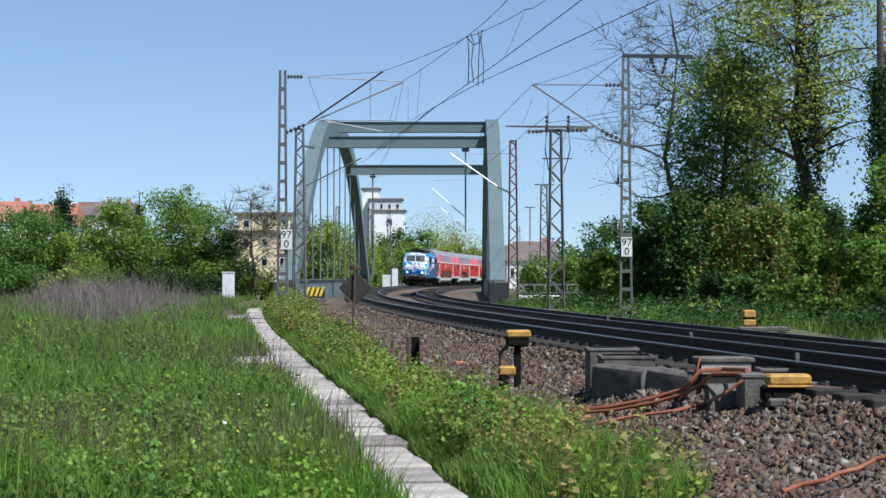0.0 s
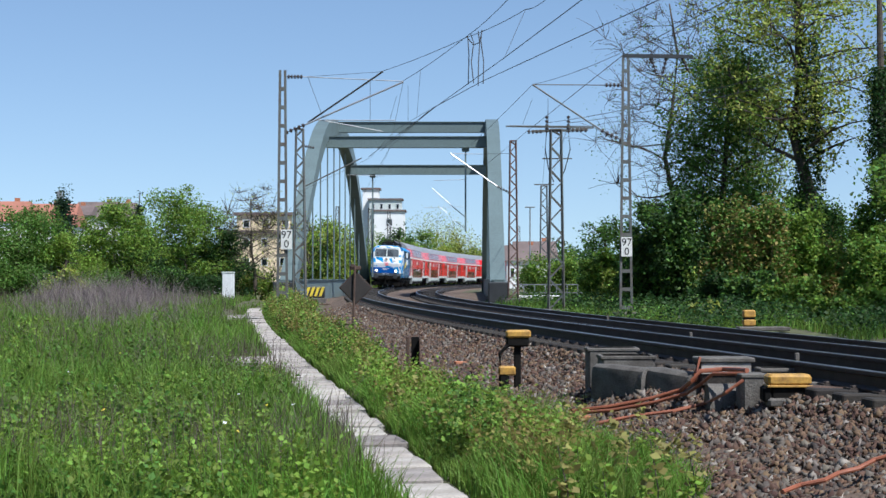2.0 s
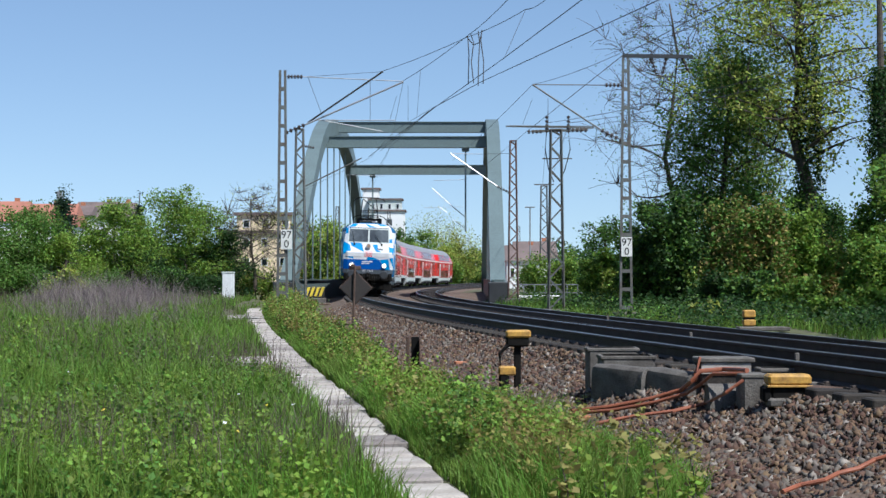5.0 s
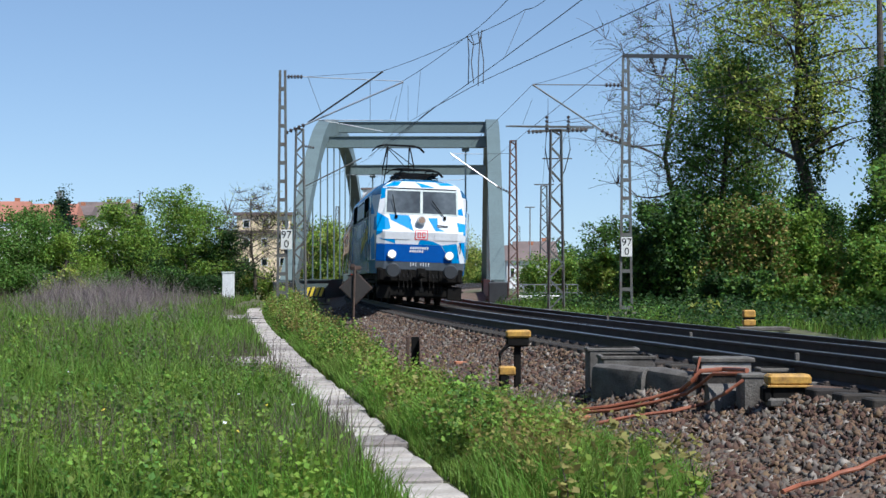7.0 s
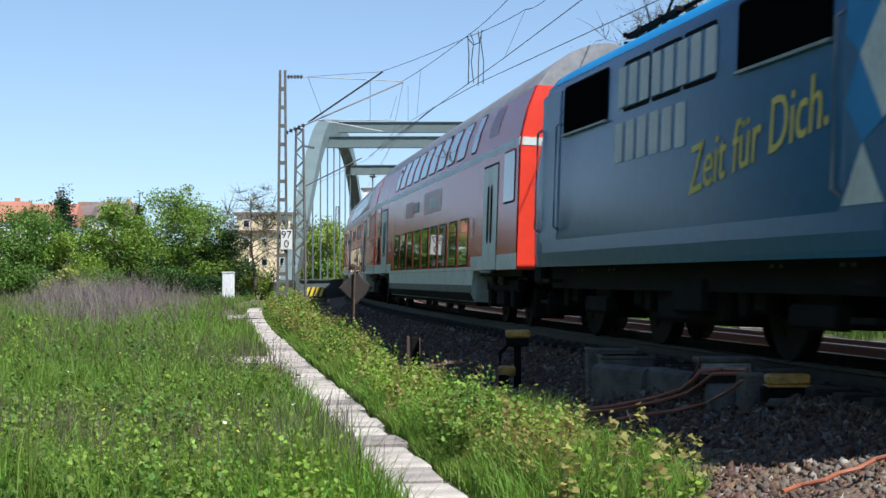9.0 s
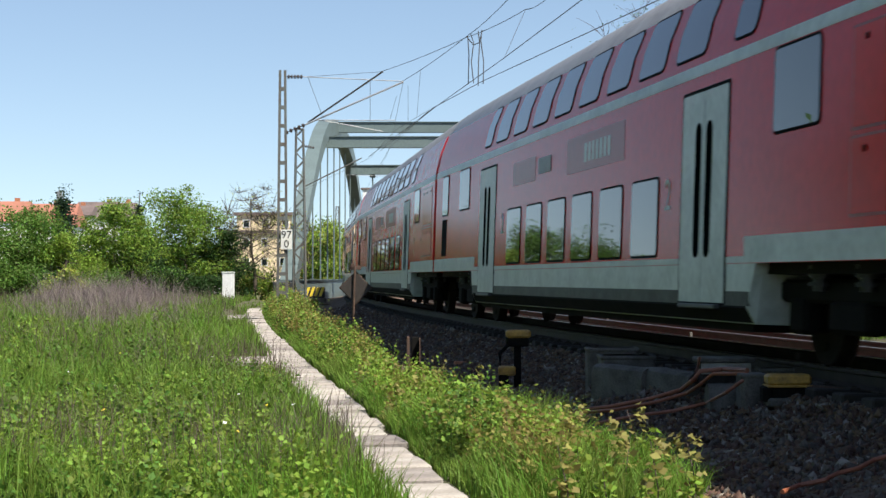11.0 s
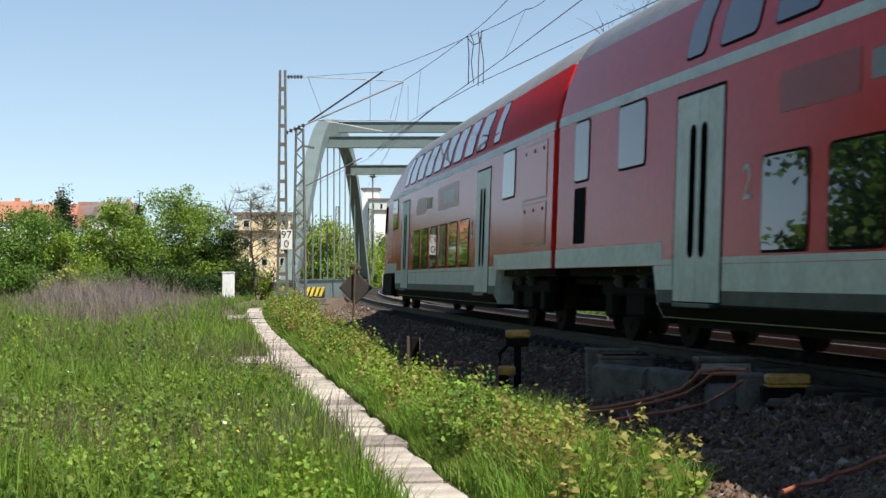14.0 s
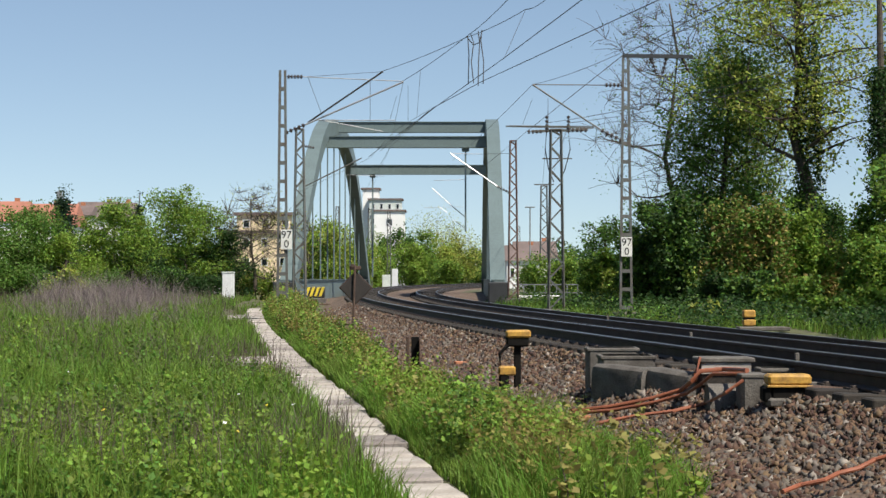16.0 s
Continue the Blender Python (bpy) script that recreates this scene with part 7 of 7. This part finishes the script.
def make_path():
    t = thing("cable_duct_path", pose(0, 0, 0), "pale concrete cable duct covers forming a narrow path", "path", "", "structure")
    me = Shape().box((0, 0, 0), (0.63, 0.76, 0.08), bevel=0.018).mesh("slab", M_slab)
    joint = Shape().box((0, 0, 0), (0.58, 0.25, 0.08), bevel=0.012).mesh("joint_strip", M_concrete)
    r = np.random.default_rng(5)
    s = s_of_y(78.0)
    k = 0
    while k < 74:
        p = line(s, path_off(Y_of(s)))
        ob = new("slab", me)
        ob.parent = t
        ob.matrix_basis = pose(p.x + r.normal(0, 0.02), p.y, float(path_z(p.y)) + r.normal(0, 0.006), r.normal(0, 0.6), r.normal(0, 0.7), math.degrees(heading(s)) + r.normal(0, 1.1))
        p = line(s + 0.5, path_off(Y_of(s + 0.5)))
        ob = new("joint_strip", joint)
        ob.parent = t
        ob.matrix_basis = pose(p.x + r.normal(0, 0.02), p.y, float(path_z(p.y)) - 0.028 + r.normal(0, 0.008), 0, r.normal(0, 1.5), math.degrees(heading(s)) + r.normal(0, 1.5))
        s += 1.0
        k += 1
    wide = Shape().box((0, 0, 0), (0.75, 0.75, 0.08), bevel=0.012).mesh("side_slab", M_slab)
    for y, off, n in ((31.2, -5.42, 3), (60, -5.75, 5)):
        for q in range(n):
            s = s_of_y(y + 0.78 * q)
            p = line(s, off)
            ob = new("side_slab", wide)
            ob.parent = t
            ob.matrix_basis = pose(p.x, p.y, float(path_z(p.y)) + 0.05, 0, 0, math.degrees(heading(s)))


def make_sleepers():
    for off, z, name in ((0.0, 0.0, "track_1"), (T2, Z2, "track_2")):
        t = thing("sleeper_row", pose(0, 0, 0), "dark timber sleepers under the rails", "sleepers", "", "structure")
        me = Shape().box((0, 0, -0.25), (2.5, 0.25, 0.16), bevel=0.015).mesh("sleeper", M_sleeper)
        plate = Shape()
        for lat in (-0.75, 0.75):
            plate.box((lat, 0, -0.165), (0.32, 0.16, 0.02))
            for q in (-0.1, 0.1):
                plate.box((lat + q, 0, -0.15), (0.045, 0.07, 0.03), bevel=0.008)
        pm = plate.mesh("base_plates", M_rail)
        for s in np.arange(-70, 25, 0.63):
            p = line(s, off, z)
            m = Matrix.Translation(p) @ Matrix.Rotation(heading(s), 4, 'Z') @ Matrix.Rotation(CANT, 4, 'Y')
            for nm, data in (("sleeper", me), ("base_plates", pm)):
                ob = new(nm, data)
                ob.parent = t
                ob.matrix_basis = m
        far = Shape()
        for s in np.arange(-300, -70, 0.63):
            p = line(s, off, z)
            m = Matrix.Rotation(heading(s), 4, 'Z') @ Matrix.Rotation(CANT, 4, 'Y')
            far.box(p + Vector((0, 0, -0.25)), (2.5, 0.25, 0.16), m)
        ob = part("far_sleepers", far, M_sleeper, t)
        ob["kind"] = "stuff"


def heap(x, y):
    """Ballast banked up against the cable troughs."""
    a, d = np.array((1.85, 19.6)), np.array((0.35, -1.6))
    u = np.clip(((x - a[0]) * d[0] + (y - a[1]) * d[1]) / (d @ d), 0, 1)
    dist = np.hypot(x - a[0] - u * d[0], y - a[1] - u * d[1])
    return 0.15 * np.exp(-(dist / 0.5) ** 2)


def make_ballast():
    # bed
    sh_s = np.concatenate([np.arange(-330, -30, 1.0), np.arange(-30, 60, 0.4)])
    prof = [(-3.05, -0.72), (-2.4, -0.62), (-1.75, -0.45), (-1.5, -0.36), (-1.3, -0.24), (1.4, -0.27), (2.0, -0.36), (2.6, -0.42), (5.6, -0.47), (6.2, -0.62), (7.0, -0.80)]
    v, f = [], []
    r = np.random.default_rng(9)
    for s in sh_s:
        for k, (o, z) in enumerate(prof):
            w = 0.12 * math.sin(s * 0.9) + 0.08 * math.sin(s * 2.3 + 1) if k in (0, 1, 10) else 0.0
            p = line(s, o + w, z + (r.normal(0, 0.012) if k not in (0, 10) else 0))
            v.append((p.x, p.y, p.z + float(heap(p.x, p.y))))
    n = len(prof)
    for i in range(len(sh_s) - 1):
        for k in range(n - 1):
            f.append((i * n + k, i * n + k + 1, i * n + n + k + 1, i * n + n + k))
    soup("ballast_bed", v, f, M_ballast_bed, "brown-grey ballast bed under both tracks", "ballast", "structure", smooth=True)
    # stones
    rr = np.random.default_rng(12)
    cnt = 150000
    u = rr.uniform(0, 1, cnt)
    y = 10.5 * (75 / 10.5) ** (u ** 0.8)
    o = np.where(rr.uniform(0, 1, cnt) < 0.84, rr.uniform(-3.5, -0.7, cnt), rr.uniform(-0.7, 6.4, cnt))
    o = np.where(y < 17, np.where(o < -0.7, rr.uniform(-4.1, -0.7, cnt), o), o)
    fade = rr.uniform(0, 1, cnt) < np.interp(o, [-4.1, -3.4, -2.9], [0.15, 0.5, 1.0])
    y, o = y[fade], o[fade]
    s = np.interp(-y, -_Y, _s)
    ph = np.interp(s, _s, _ph)
    x = np.interp(s, _s, _X) + np.cos(ph) * o
    yy = np.interp(s, _s, _Y) + np.sin(ph) * o
    z = np.interp(o, [a for a, _ in prof], [b for _, b in prof])
    z = np.where(o < -3.05, ground_z(x, yy), z)
    z = z + heap(x, yy)
    size = (0.011 + 0.025 * rr.uniform(0, 1, len(x)) ** 1.6) * (1 + 0.008 * np.clip(y - 20, 0, 60))
    # broken stone: sharp wedges with five uneven corners
    chip = np.array([(1, 0, 0), (-0.5, 0.87, 0), (-0.5, -0.87, 0), (0.15, 0.1, 0.9), (-0.1, 0.0, -0.8)], float)
    tris = np.array([(0, 1, 3), (1, 2, 3), (2, 0, 3), (1, 0, 4), (2, 1, 4), (0, 2, 4)])
    m = len(x)
    pts = chip[None] * rr.uniform(0.5, 2.2, (m, 1, 3)) + rr.normal(0, 0.30, (m, 5, 3))
    ang = rr.uniform(0, 6.28, (m, 3))
    for ax in range(3):
        c, sn = np.cos(ang[:, ax])[:, None], np.sin(ang[:, ax])[:, None]
        i, j = [(1, 2), (0, 2), (0, 1)][ax]
        a, b = pts[:, :, i].copy(), pts[:, :, j].copy()
        pts[:, :, i], pts[:, :, j] = a * c - b * sn, a * sn + b * c
    pts = pts * size[:, None, None] + np.stack([x, yy, z + size * 0.35 + rr.uniform(-0.01, 0.02, m)], 1)[:, None, :]
    pick = rr.uniform(0, 1, m)
    for lo, hi, m_, lab in ((0.0, 0.60, M_stone, "rust-brown broken ballast stones"), (0.60, 0.925, M_stone_grey, "grey broken ballast stones"), (0.925, 1.0, M_stone_pale, "pale broken ballast stones")):
        q = pts[(pick >= lo) & (pick < hi)]
        faces = (np.arange(len(q))[:, None, None] * 5 + tris[None]).reshape(-1, 3)
        soup("ballast_stones", q.reshape(-1, 3), faces, m_, lab, "ballast", "stuff")


make_path(), make_sleepers(), make_ballast()


# ---- movement ----
def motions():
    times = [round(0.25 * k, 2) for k in range(65)]
    walk(LOCO, [(t, ride(t, 0.0, 4.4, 12.35, L_LOCO / 2)) for t in times])
    for w in [o for o in LOCO.children if o.name.startswith("wheelset")]:
        y = w.location.y
        walk(w, [(f / 30, Matrix.Translation((0, y, 0.625)) @ Matrix.Rotation(-(s_front(f / 30) - s_front(0)) / 0.625, 4, 'X')) for f in range(481)])
    for k, c in enumerate(COACHES):
        own = L_CAB if k == 4 else L_COACH
        walk(c, [(t, ride(t, L_LOCO + L_COACH * k, 3.4, own - 3.4, own / 2)) for t in times])


motions()
